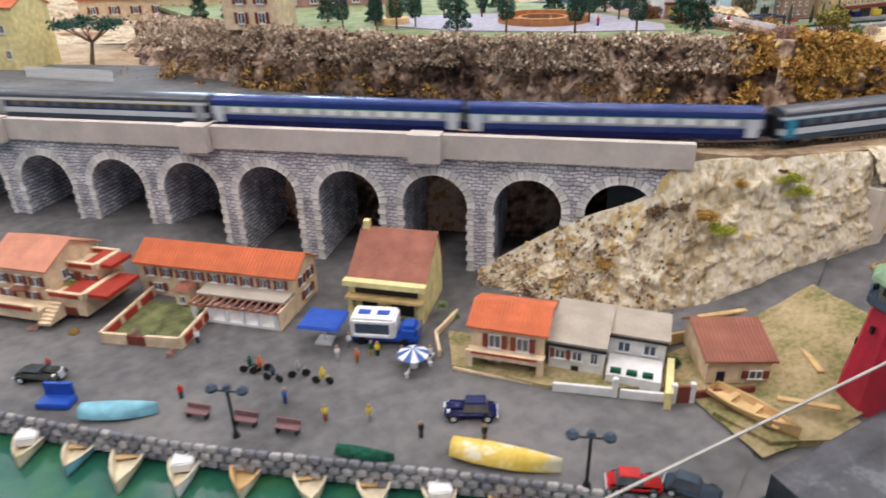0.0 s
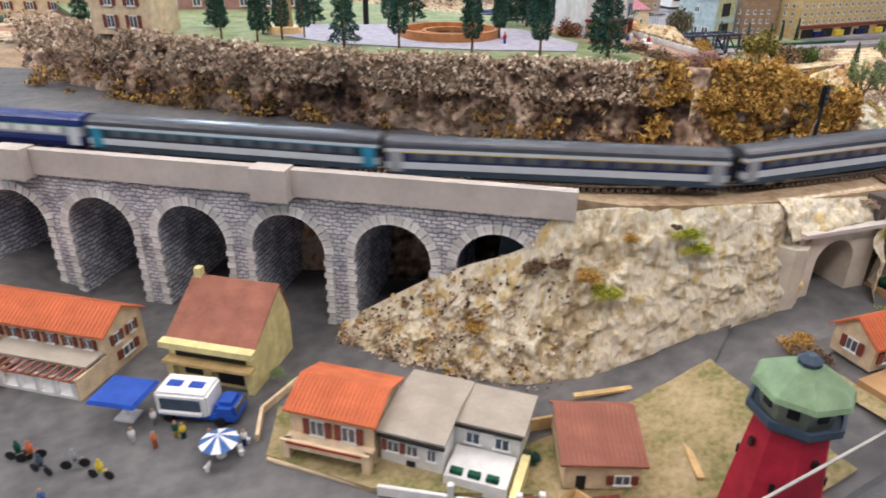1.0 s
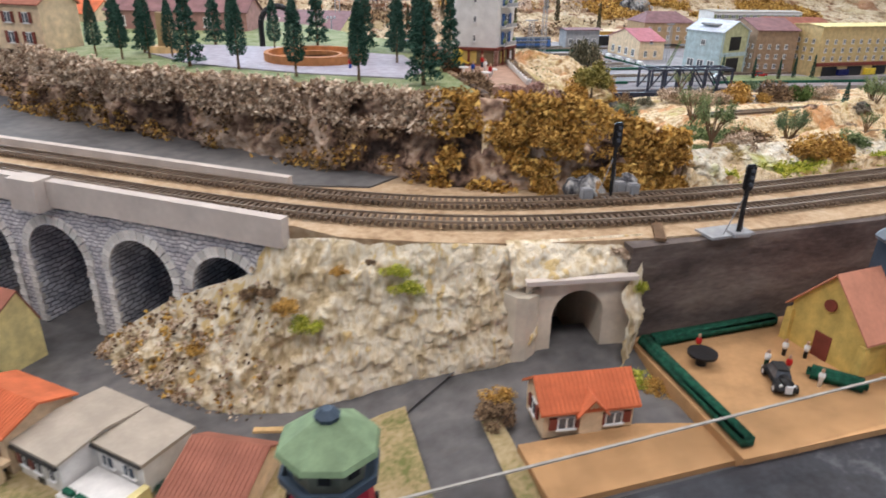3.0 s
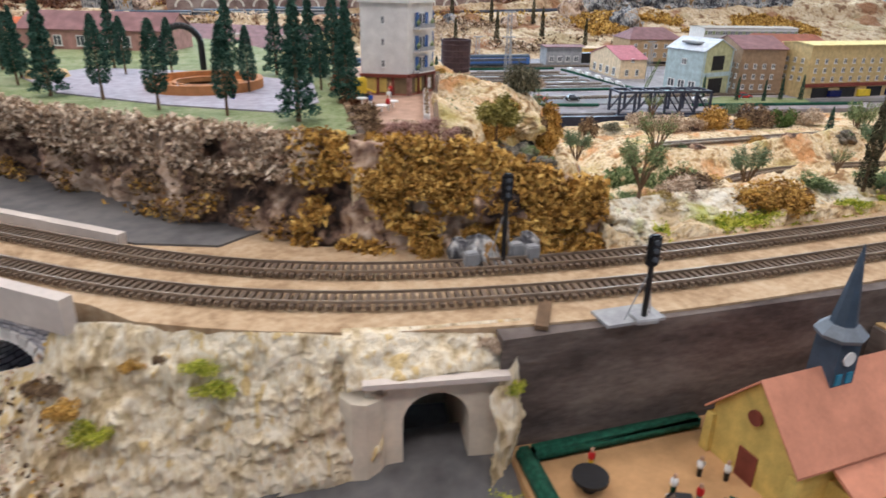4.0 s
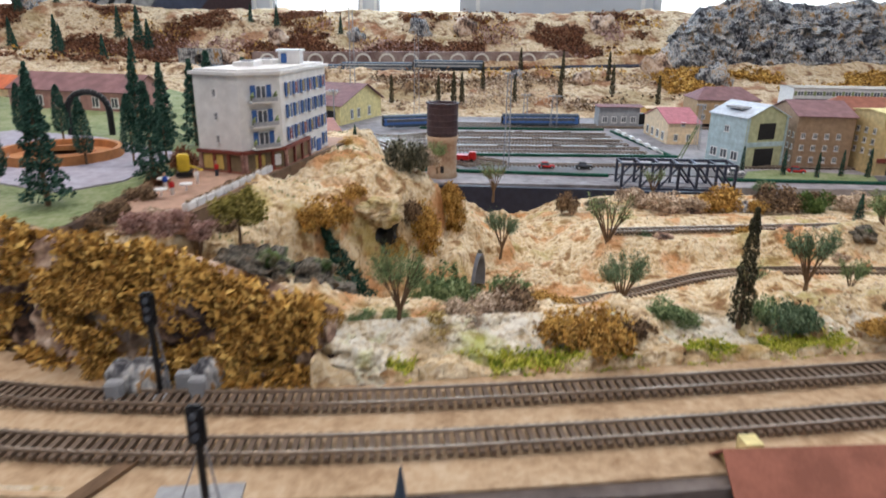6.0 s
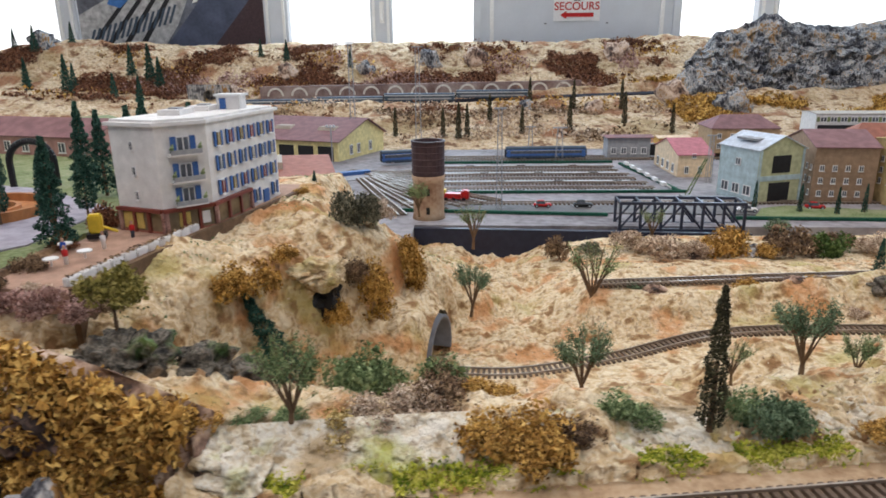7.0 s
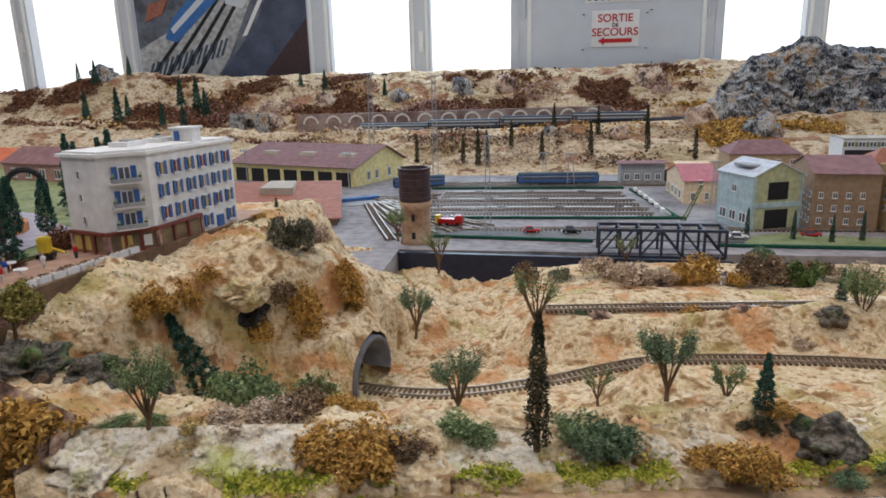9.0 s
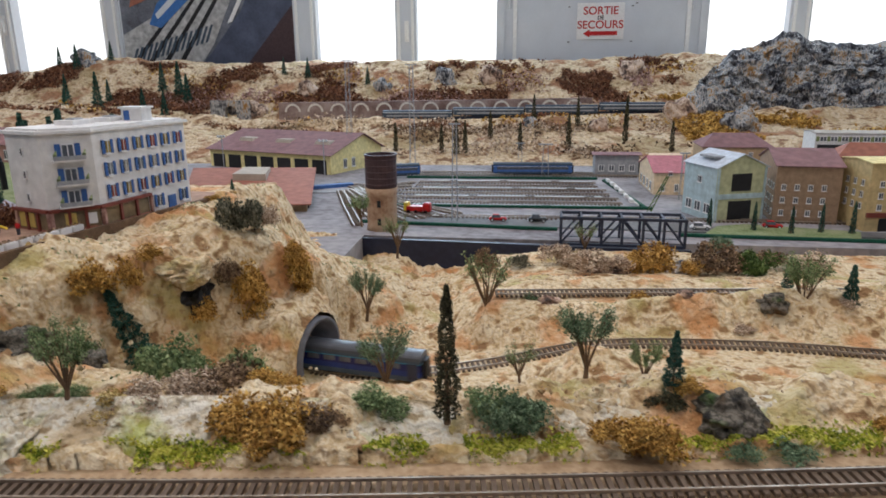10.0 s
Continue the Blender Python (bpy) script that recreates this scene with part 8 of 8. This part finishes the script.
# lichen hanging over the cliff
rnd = random.Random(8)
for mat, x0, x1, n, zz, nm in ((TAN, 0.0, 0.8, 21000, (0.232, 0.286), "tan"), (MUD, 0.0, 0.8, 3200, (0.165, 0.235), "brown"), (GOLD, 0.785, 1.0, 14000, (0.16, 0.286), "ochre"), (GOLD, 0.0, 0.78, 1500, (0.16, 0.205), "ochre")):
    lo = Line([(0.1, 1.84, 0), (0.42, 1.51, 0), (0.73, 1.228, 0), (0.9, 1.062, 0), (1.02, 0.978, 0), (1.19, 0.895, 0), (1.3, 0.878, 0), (1.4, 0.88, 0)], 120)
    hi = Line([(0.18, 1.93, 0), (0.48, 1.46, 0), (0.685, 1.248, 0), (0.87, 1.108, 0), (1.0, 1.028, 0), (1.15, 0.945, 0), (1.28, 0.93, 0), (1.41, 0.92, 0)], 120)
    pts = []
    while len(pts) < n:
        f = rnd.uniform(x0, x1)
        z = rnd.uniform(zz[0], zz[1] - 0.05 * smooth01(0.88, 1.0, f) * (zz[1] > 0.25))
        a, b = lo.at(f * lo.length)[0], hi.at(f * hi.length)[0]
        p = a.lerp(b, (z - 0.15) / 0.13)
        q = Vector((p.x * 26, p.y * 26, z * 30))
        if noise.noise(q) + 0.5 * noise.noise(q * 0.45) > (-0.25 if n > 15000 else -0.16 if x0 > 0.7 else 0.12):
            pts.append((p.x + rnd.uniform(-0.012, 0.006), p.y + rnd.uniform(-0.016, 0.004), z + rnd.uniform(-0.004, 0.004)))
    thing("cliff_lichen", nm + " lichen growing over the cliff face", "lichen", kind="stuff", bm=crumbs(pts, 0.0038, rnd), mat=mat)
# dry scrub on the low end of the rock slope
lo = [(0.585, 0.945, -0.05), (0.66, 0.86, -0.05), (0.725, 0.80, -0.05), (0.79, 0.757, -0.045), (0.84, 0.738, -0.035)]
hi = [(0.61, 0.985, -0.04), (0.705, 0.915, 0.04), (0.75, 0.885, 0.068), (0.808, 0.845, 0.1), (0.845, 0.818, 0.15)]
for mat, n, nm in ((MUD, 220, "brown"), (TAN, 800, "tan"), (GOLD, 260, "ochre")):
    pts = []
    while len(pts) < n:
        f, g = rnd.random(), rnd.random()
        p = spline(lo, f).lerp(spline(hi, f), g) + Vector((-0.004, -0.008, 0.002))
        if noise.noise(p * 45 + Vector((n, 0, 0))) > 0.1 and rnd.random() > max(f * 1.05 - 0.1, 0.9 * g - 0.1):
            pts.append((p.x, p.y + rnd.uniform(-0.004, 0.003), p.z + rnd.uniform(-0.002, 0.003)))
    thing("slope_scrub", nm + " dry scrub on the rock slope", "scrub", kind="stuff", bm=chips(pts, 0.0024, rnd), mat=mat)
# moss and stones scattered over the ground
for nm, mat, n, size, f in (("hillside_moss", YELLOWGREEN, 12000, 0.002, lambda: (rnd.uniform(1.42, 2.5), None)), ("hillside_pebbles", VALLEY, 260, 0.003, lambda: (rnd.uniform(1.42, 2.6), 1)), ("hillside_scrub", TAN, 2600, 0.0019, lambda: (rnd.uniform(1.4, 2.7), 2)), ("hillside_scrub", OLIVE, 1800, 0.0019, lambda: (rnd.uniform(1.25, 1.62), 2))):
    pts = []
    while len(pts) < n:
        x, k = f()
        y = 0.879 + 0.135 * (x - 1.4) + rnd.gauss(0, 0.006) if k is None else (0.9 + 0.1 * (x - 1.4) + abs(rnd.gauss(0, 0.03)) if k == 1 else rnd.uniform(0.95, 1.9))
        if noise.noise(Vector((x * (22 if k is None else 14), y * 14, 3.3 + n))) > (0.08 if k is None else 0.12) and abs(y - 1.36) > 0.04 and abs(y - 1.575) > 0.05:
            up = 0.158 + 0.58 * (y - 0.866 - 0.135 * (x - 1.4)) + rnd.uniform(0.001, 0.005)
            pts.append((x, y + (0.01 if k == 1 else 0), hill(x, y) + 0.001 if k == 2 else max(up, hill(x, y))))
    thing(nm, {"hillside_moss": "bright yellow green moss along the bank", "hillside_pebbles": "white plaster stones along the bank", "hillside_scrub": "fine dry scrub scattered on the hillside"}[nm], "moss" if "moss" in nm else "scrub", kind="stuff", bm=(chips if "pebbles" in nm else crumbs)(pts, size, rnd), mat=mat)
for i, (x, y, r, m) in enumerate(((1.45, 0.905, 0.034, WHITEROCK), (1.42, 0.915, 0.03, WHITEROCK), (1.32, 0.985, 0.042, DARKROCK), (1.37, 1.02, 0.036, DARKROCK), (1.385, 1.075, 0.034, DARKROCK), (1.29, 0.955, 0.032, DARKROCK), (2.09, 1.0, 0.03, DARKROCK), (2.1, 0.985, 0.02, DARKROCK), (2.31, 1.495, 0.024, DARKROCK), (1.955, 1.53, 0.018, CLIFF), (2.18, 1.52, 0.016, CLIFF), (2.06, 1.81, 0.034, CLIFF), (2.1, 1.8, 0.03, CLIFF), (2.235, 1.82, 0.036, GREYROCK))):
    bm = bmesh.new()
    bmesh.ops.create_icosphere(bm, subdivisions=5, radius=r)
    for v in bm.verts:
        v.co *= 1.1 + 0.4 * noise.fractal(v.co * 38 + Vector((i * 7, 0, 0)), 1, 2, 4) - 0.45 * abs(noise.noise(v.co * 55 + Vector((i, 0, 0)))) - 0.25 * abs(noise.noise(v.co * 130))
        v.co.z *= 0.7
    thing("boulder", {"white_plaster_rock": "rough white plaster boulder", "grey_rock": "rough dark grey boulder with moss", "brown_cork_cliff": "rough brown boulder", "dark_mossy_rock": "rough dark boulder with green moss"}[m.name] + " on the bank", "boulder", x, y, hill(x, y) - r * 0.15, i * 50, group="boulders", bm=bm, mat=m, smooth=True)
# solid black lump stands in for the shade inside the cave mouth
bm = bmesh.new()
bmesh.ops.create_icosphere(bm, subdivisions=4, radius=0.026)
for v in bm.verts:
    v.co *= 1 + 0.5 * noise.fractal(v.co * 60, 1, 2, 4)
thing("hillside_cave", "solid black lump painting the shade of a cave mouth under a rock ledge", "cave", kind="structure", bm=bm, mat=DARK, x=1.438, y=1.28, z=0.185)
bm = bmesh.new()
bmesh.ops.create_icosphere(bm, subdivisions=5, radius=0.04)
for v in bm.verts:
    v.co *= 1 + 0.4 * noise.fractal(v.co * 40, 1, 2, 4) - 0.3 * abs(noise.noise(v.co * 90))
    v.co.z *= 0.5
thing("rock_ledge", "cream plaster ledge over the cave", "rock", kind="structure", bm=bm, mat=VALLEY, x=1.436, y=1.272, z=0.222, smooth=True)


def limb(bm, a, b, r0, r1):
    a, b = Vector(a), Vector(b)
    m = Matrix.Translation(a) @ (b - a).to_track_quat("Z", "Y").to_matrix().to_4x4()
    t = tube(r0, r1, (b - a).length, n=6)
    t.transform(m)
    me = bpy.data.meshes.new("t")
    t.to_mesh(me)
    t.free()
    bm.from_mesh(me)
    bpy.data.meshes.remove(me)


MOSSBROWN = ramp_mat("olive_brown_leaves", [(0.25, (0.1, 0.09, 0.02)), (0.5, (0.26, 0.22, 0.05)), (0.75, (0.42, 0.36, 0.12))], 80, 0.95, 0.3, per_piece=0.6, island=True)


def tree(name, label, kind, h, mat, seed):
    rnd3 = random.Random(seed)
    root = thing(name, label, "tree", group=name + "s")
    trunk = bmesh.new()
    pts = []
    if kind == "cone":
        limb(trunk, (0, 0, 0), (0, 0, h * 0.9), h * 0.022, h * 0.006)
        for i in range(3600):
            f = rnd3.random() ** 1.15
            z = h * (0.1 + 0.9 * f)
            r = h * 0.2 * (1 - f) ** 0.85 * (0.78 + 0.22 * math.sin(f * 46)) * math.sqrt(rnd3.uniform(0.25, 1)) + 0.001
            a = rnd3.uniform(0, 6.283)
            pts.append((r * math.cos(a), r * math.sin(a), z - r * 0.25))
        crown = crumbs(pts, h * 0.015, rnd3)
    elif kind == "spindle":
        limb(trunk, (0, 0, 0), (0, 0, h * 0.5), h * 0.025, h * 0.012)
        for i in range(3600):
            f = rnd3.random()
            z = h * (0.05 + 0.95 * f)
            r = h * 0.115 * (1 - f) ** 0.55 * (0.75 + 0.25 * smooth01(0, 0.1, f)) * (0.85 + 0.15 * math.sin(f * 31)) * math.sqrt(rnd3.uniform(0.2, 1))
            a = rnd3.uniform(0, 6.283)
            pts.append((r * math.cos(a), r * math.sin(a), z))
        crown = crumbs(pts, h * 0.011, rnd3)
    elif kind == "egg":
        limb(trunk, (0, 0, 0), (0, 0, h * 0.6), h * 0.02, h * 0.008)
        for i in range(3200):
            f = rnd3.random()
            z = h * (0.2 + 0.8 * f)
            r = h * 0.165 * smooth01(-0.25, 0.22, f) * (1 - f) ** 0.5 * math.sqrt(rnd3.uniform(0.25, 1))
            a = rnd3.uniform(0, 6.283)
            pts.append((r * math.cos(a), r * math.sin(a), z))
        crown = crumbs(pts, h * 0.015, rnd3)
    elif kind == "ball":
        limb(trunk, (0, 0, 0), (0, 0, h * 0.5), h * 0.03, h * 0.012)
        pts = [(p[0], p[1], p[2] + h * 0.42) for p in lumpy(2600, h * 0.42, rnd3)]
        crown = crumbs(pts, h * 0.03, rnd3)
    elif kind == "umbrella":
        limb(trunk, (0, 0, 0), (h * 0.1, 0, h * 0.45), h * 0.05, h * 0.035)
        for i in range(7):
            a = i * 0.9
            tip = (h * 0.1 + h * 0.5 * math.cos(a), h * 0.5 * math.sin(a), h * (0.72 + 0.1 * rnd3.random()))
            limb(trunk, (h * 0.1, 0, h * 0.44), tip, h * 0.025, h * 0.01)
            pts += [(tip[0] + rnd3.gauss(0, h * 0.12), tip[1] + rnd3.gauss(0, h * 0.12), tip[2] + abs(rnd3.gauss(0, h * 0.06))) for k in range(260)]
        crown = crumbs(pts, h * 0.03, rnd3)
    else:
        limb(trunk, (0, 0, 0), (h * 0.03, 0, h * 0.25), h * 0.035, h * 0.026)
        crown_pts = []
        for i in range(12):
            a = i * 2.4 + rnd3.random()
            b = (h * 0.03 + h * 0.13 * math.cos(a), h * 0.13 * math.sin(a), h * (0.5 + 0.1 * rnd3.random()))
            limb(trunk, (h * 0.03, 0, h * 0.22), b, h * 0.017, h * 0.009)
            for j in range(3):
                c = (b[0] + h * 0.2 * math.cos(a + rnd3.uniform(-0.8, 0.8)) * rnd3.uniform(0.5, 1.1), b[1] + h * 0.2 * math.sin(a + rnd3.uniform(-0.8, 0.8)) * rnd3.uniform(0.5, 1.1), h * rnd3.uniform(0.68, 0.98))
                limb(trunk, b, c, h * 0.008, h * 0.003)
                for k in range(110 if kind == "olive" else 34):
                    f = rnd3.uniform(0.35, 1.1)
                    q = Vector(b).lerp(Vector(c), f)
                    crown_pts.append((q.x + rnd3.gauss(0, h * 0.026), q.y + rnd3.gauss(0, h * 0.026), q.z + rnd3.gauss(0, h * 0.03)))
        crown = crumbs(crown_pts, h * 0.013, rnd3)
    part("trunk", trunk, BARK, root)
    part("crown", crown, mat, root)
    return root


def grove(proto, places):
    for i, (x, y, z, k) in enumerate(places):
        if i == 0:
            put(proto, x, y, z)
            proto.scale = (k, k, k)
            continue
        c = copy_thing(proto, pose(x * K, y * K, z * K, 0, 0, i * 73 % 360))
        c.scale = (k, k, k)


Zp = ZP - 0.003
grove(tree("fir_tree", "dark green model fir tree on the park lawn", "cone", 0.145, FIR, 1), [(0.72, 1.307, Zp, 1.0), (1.069, 1.073, Zp, 1.05), (1.04, 1.5, Zp, 0.95), (0.62, 1.5, Zp, 0.8), (0.74, 1.62, Zp, 0.9), (1.1, 1.48, Zp, 1.0), (0.55, 1.62, Zp, 0.9), (0.95, 1.6, Zp, 1.0), (1.14, 1.2, Zp, 0.9), (0.3, 1.85, 0.26, 0.9), (0.36, 1.8, 0.26, 0.8), (1.14, 1.45, Zp, 1.1), (1.17, 1.55, Zp, 1.0)])
grove(tree("clipped_tree", "dark green egg-shaped tree on a thin trunk", "egg", 0.11, FIR, 2), [(0.64, 1.42, Zp, 1.0), (0.8, 1.265, Zp, 1.05), (0.889, 1.175, Zp, 1.05), (0.98, 1.123, Zp, 1.05), (0.543, 1.46, Zp, 0.9), (0.597, 1.41, Zp, 0.9), (0.679, 1.42, Zp, 0.9), (0.86, 1.5, Zp, 0.9), (1.0, 1.3, Zp, 0.9), (1.07, 1.3, Zp, 0.95), (1.11, 1.32, Zp, 0.9), (0.78, 1.52, Zp, 0.9)])
grove(tree("dull_cypress_tree", "tall dull brown green cypress", "spindle", 0.132, CYPRESS, 3), [(1.834, 0.961, 0.18, 1.0), (2.4, 1.12, 0.17, 0.9)])
grove(tree("small_fir_tree", "small dark green fir on the bank", "cone", 0.075, FIR, 4), [(2.044, 1.023, 0.178, 1.0), (2.43, 1.5, 0.09, 1.3), (2.38, 1.62, 0.1, 0.9), (1.36, 1.6, 0.262, 0.5)])
lean = tree("leaning_fir_tree", "dark green fir leaning over the slope", "cone", 0.135, FIR, 5)
lean.matrix_basis = pose(1.415 * K, 1.185 * K, 0.105 * K, 0, -24, 0)
grove(tree("olive_tree", "fresh green model olive tree on the hillside", "olive", 0.09, SAGE, 16), [(1.636, 1.485, 0.07, 1.0), (1.968, 1.076, 0.165, 1.0), (1.752, 1.095, 0.13, 0.95)])
grove(tree("olive_tree", "grey green model olive tree on the hillside", "olive", 0.09, OLIVE, 6), [(1.477, 0.945, 0.185, 0.95), (2.364, 1.51, 0.085, 1.3), (1.52, 1.95, 0.13, 0.9), (2.032, 1.09, 0.16, 0.6), (2.45, 1.35, 0.09, 0.8)])
grove(tree("bare_tree", "sparse thin-branched tree with few leaves", "bare", 0.12, OLIVE, 7), [(1.839, 1.523, 0.06, 1.1), (1.643, 1.75, 0.11, 0.8), (2.05, 1.9, 0.08, 0.7), (1.9, 1.08, 0.16, 0.45)])
grove(tree("round_tree", "round olive brown tree on the cliff edge", "ball", 0.075, MOSSBROWN, 8), [(1.307, 1.005, 0.252, 1.0)])
grove(tree("stone_pine", "umbrella-shaped stone pine beside the houses", "umbrella", 0.12, FIR, 9), [(0.03, 2.06, 0.165, 1.0)])
grove(tree("street_tree", "small dark street tree before the workshops", "spindle", 0.08, FIR, 10), [(2.4, 2.2, ZY, 1.0), (2.5, 2.16, ZY, 1.0), (2.58, 2.13, ZY, 0.95), (2.66, 2.15, ZY, 1.0), (2.73, 2.14, ZY, 1.1)])
grove(tree("hill_cypress", "slim dark cypress on the back hill", "spindle", 0.16, CYPRESS, 11), [(x, y, backland(x, y) - 0.005, k) for x, y, k in ((1.527, 3.571, 0.9), (1.6, 3.55, 1.1), (1.64, 3.57, 1.0), (1.752, 3.749, 0.9), (1.971, 4.0, 1.0), (1.9, 3.62, 0.9), (2.131, 3.66, 1.0), (2.2, 4.0, 1.0), (2.406, 3.73, 1.0), (2.45, 4.0, 1.0), (2.6, 3.6, 0.9), (1.3, 3.6, 0.9))])
grove(tree("hill_fir", "dark green fir on the back hill", "cone", 0.2, FIR, 12), [(x, y, backland(x, y) - 0.01, k) for x, y, k in ((-0.358, 4.7, 1.2), (-0.5, 4.75, 1.0), (-0.28, 4.65, 1.0), (-0.45, 4.4, 1.0), (-0.9, 4.3, 0.9), (-1.1, 4.6, 0.9), (0.476, 4.87, 0.7), (-1.2, 4.9, 0.9), (-1.0, 5.0, 0.7), (-1.4, 5.0, 0.7), (0.3, 4.9, 0.6), (-0.8, 4.6, 0.8), (0.9, 4.8, 0.6), (-1.7, 4.5, 0.9), (-0.2, 4.2, 1.0), (-0.55, 4.1, 1.1))])
rnd = random.Random(14)
for mat, n, x0, x1, y0, y1, nm in ((RUST, 22000, -2.6, 3.0, 4.48, 5.05, "rust brown"), (RUST, 20000, -2.4, 3.0, 3.95, 5.0, "red brown"), (GOLD, 2500, -1.0, 3.0, 4.0, 4.95, "ochre"), (PINK, 5000, -0.5, 2.7, 4.5, 5.0, "dusty pink"), (GOLD, 18000, 2.7, 4.2, 3.75, 4.5, "ochre"), (TAN, 3000, 0.5, 3.0, 3.5, 4.1, "tan"), (MUD, 3000, 0.5, 3.0, 3.5, 4.1, "brown")):
    pts = []
    while len(pts) < n:
        x, y = rnd.uniform(x0, x1), rnd.uniform(y0, y1)
        if noise.noise(Vector((x * 2.4, y * 4, ord(nm[0])))) + 0.25 * noise.noise(Vector((x * 13, y * 19, 7))) > (-0.1 if x0 > 2.5 else 0.17) + rnd.gauss(0, 0.05) and not 4.15 < y < 4.46:
            pts.append((x, y, backland(x, y) + rnd.uniform(0, 0.022)))
    thing("hill_lichen", nm + " lichen patches on the back hill", "lichen", kind="stuff", bm=crumbs(pts, 0.0085, rnd), mat=mat)
for i, (x, y, r) in enumerate(((-1.18, 5.0, 0.085), (0.5, 4.75, 0.06), (1.4, 4.85, 0.07), (1.7, 4.85, 0.07), (1.0, 4.8, 0.06), (2.6, 4.85, 0.08), (2.9, 4.3, 0.1), (2.75, 4.15, 0.08), (3.0, 3.95, 0.09), (2.3, 4.0, 0.05), (1.95, 3.95, 0.04), (0.25, 4.5, 0.07))):
    bm = bmesh.new()
    bmesh.ops.create_icosphere(bm, subdivisions=4, radius=r)
    for v in bm.verts:
        v.co *= 1 + 0.5 * noise.fractal(v.co * 16 + Vector((i * 9, 0, 0)), 1, 2, 4)
    thing("hill_boulder", "rough grey brown boulder on the back hill", "boulder", x, y, backland(x, y), i * 40, group="hill boulders", bm=bm, mat=CLIFF if i % 2 else GREYROCK, smooth=True)

# rolling stock standing in the yard
blue_stock = (SLATE, BLUESHUT, COACHWHITE, GLASS, BLUESHUT, SLATE, BLUESHUT)
for x, y, lab in ((1.95, 3.095, "blue and white railcar standing in the yard"), (1.4, 3.02, "blue locomotive beside the engine shed")):
    c = coach(blue_stock, lab, "standing stock")
    put(c, x, y, ZY + 0.006, 2 if x > 1.5 else 20)
    c.scale = (0.78, 1, 1) if x > 1.5 else (0.5, 1, 1)
thing("black_wagon", "small black goods wagon in the yard", "wagon", 2.42, 3.16, ZY + 0.004, 0, bm=box(0.1, 0.04, 0.045, z=0.006, bevel=0.003), mat=BLACK)
ex = thing("yellow_excavator", "yellow toy excavator on the terrace", "excavator", 1.165, 1.24, ZP - 0.003, 20)
part("cab", box(0.016, 0.014, 0.024, z=0.006, bevel=0.002), YELLOW, ex)
part("track_base", box(0.022, 0.016, 0.006), BLACK, ex)
part("arm", rod((0.006, 0, 0.014), (0.024, 0, 0.006), 0.0018), YELLOW, ex)
for x, y in ((1.18, 1.12), (1.2, 1.15), (1.16, 1.18)):
    tb = thing("terrace_table", "small white cafe table on the terrace", "table", x, y, ZP - 0.0025, group="terrace tables")
    part("tabletop", tube(0.008, 0.008, 0.0015, z=0.008, n=14), BRIGHT, tb)
    part("leg", rod((0, 0, 0), (0, 0, 0.008), 0.001), BRIGHT, tb)


# ---- motion of the trains ----
def ride(coaches, line, lift, head, gap, sign):
    """Keys coaches one behind another; head(t) is the place of the first one's middle along the line."""
    for i, ob in enumerate(coaches):
        rows = []
        for k in range(0, 41):
            t = k * 0.25
            s = head(t) + sign * i * gap
            p, d = line.at(s)
            rows.append((t, Matrix.Translation((p + Vector((0, 0, lift))) * K) @ pose(0, 0, 0, 0, 0, math.degrees(math.atan2(d.y, d.x)))))
        walk(ob, rows)


def between(t, keys):
    return float(np.interp(t, [k[0] for k in keys], [k[1] for k in keys]))


def motions():
    tail = [(0, FRONT.near(0.975, 0.822) + 1.245), (1.0, FRONT.near(1.054, 0.8) + 0.415), (1.5, FRONT.near(1.105, 0.786)), (2.0, FRONT.near(0.744, 0.944)), (2.2, FRONT.near(0.6, 1.04)), (4.0, FRONT.near(0.6, 1.04) - 1.4), (5.5, FRONT.near(0.6, 1.04) - 2.0), (10, FRONT.near(0.6, 1.04) - 2.0)]
    ride(VTRAIN, FRONT, 0.0045, lambda t: between(t, tail) - 0.2075, 0.415, -1)
    nose = [(0, VAL.near(1.05, 1.56)), (8.75, VAL.near(1.05, 1.56)), (9.5, VAL.near(1.54, 1.378)), (10.0, VAL.near(1.76, 1.343))]
    ride(HTRAIN, VAL, 0.0045, lambda t: between(t, nose) - 0.2, 0.415, -1)
    up = [(0, 1.0), (7.3, 2.45), (9.0, 2.9), (10.0, 3.15)]
    ride(UTRAIN, UPPER, 0.0065, lambda t: between(t, up), 0.415, -1)


motions()
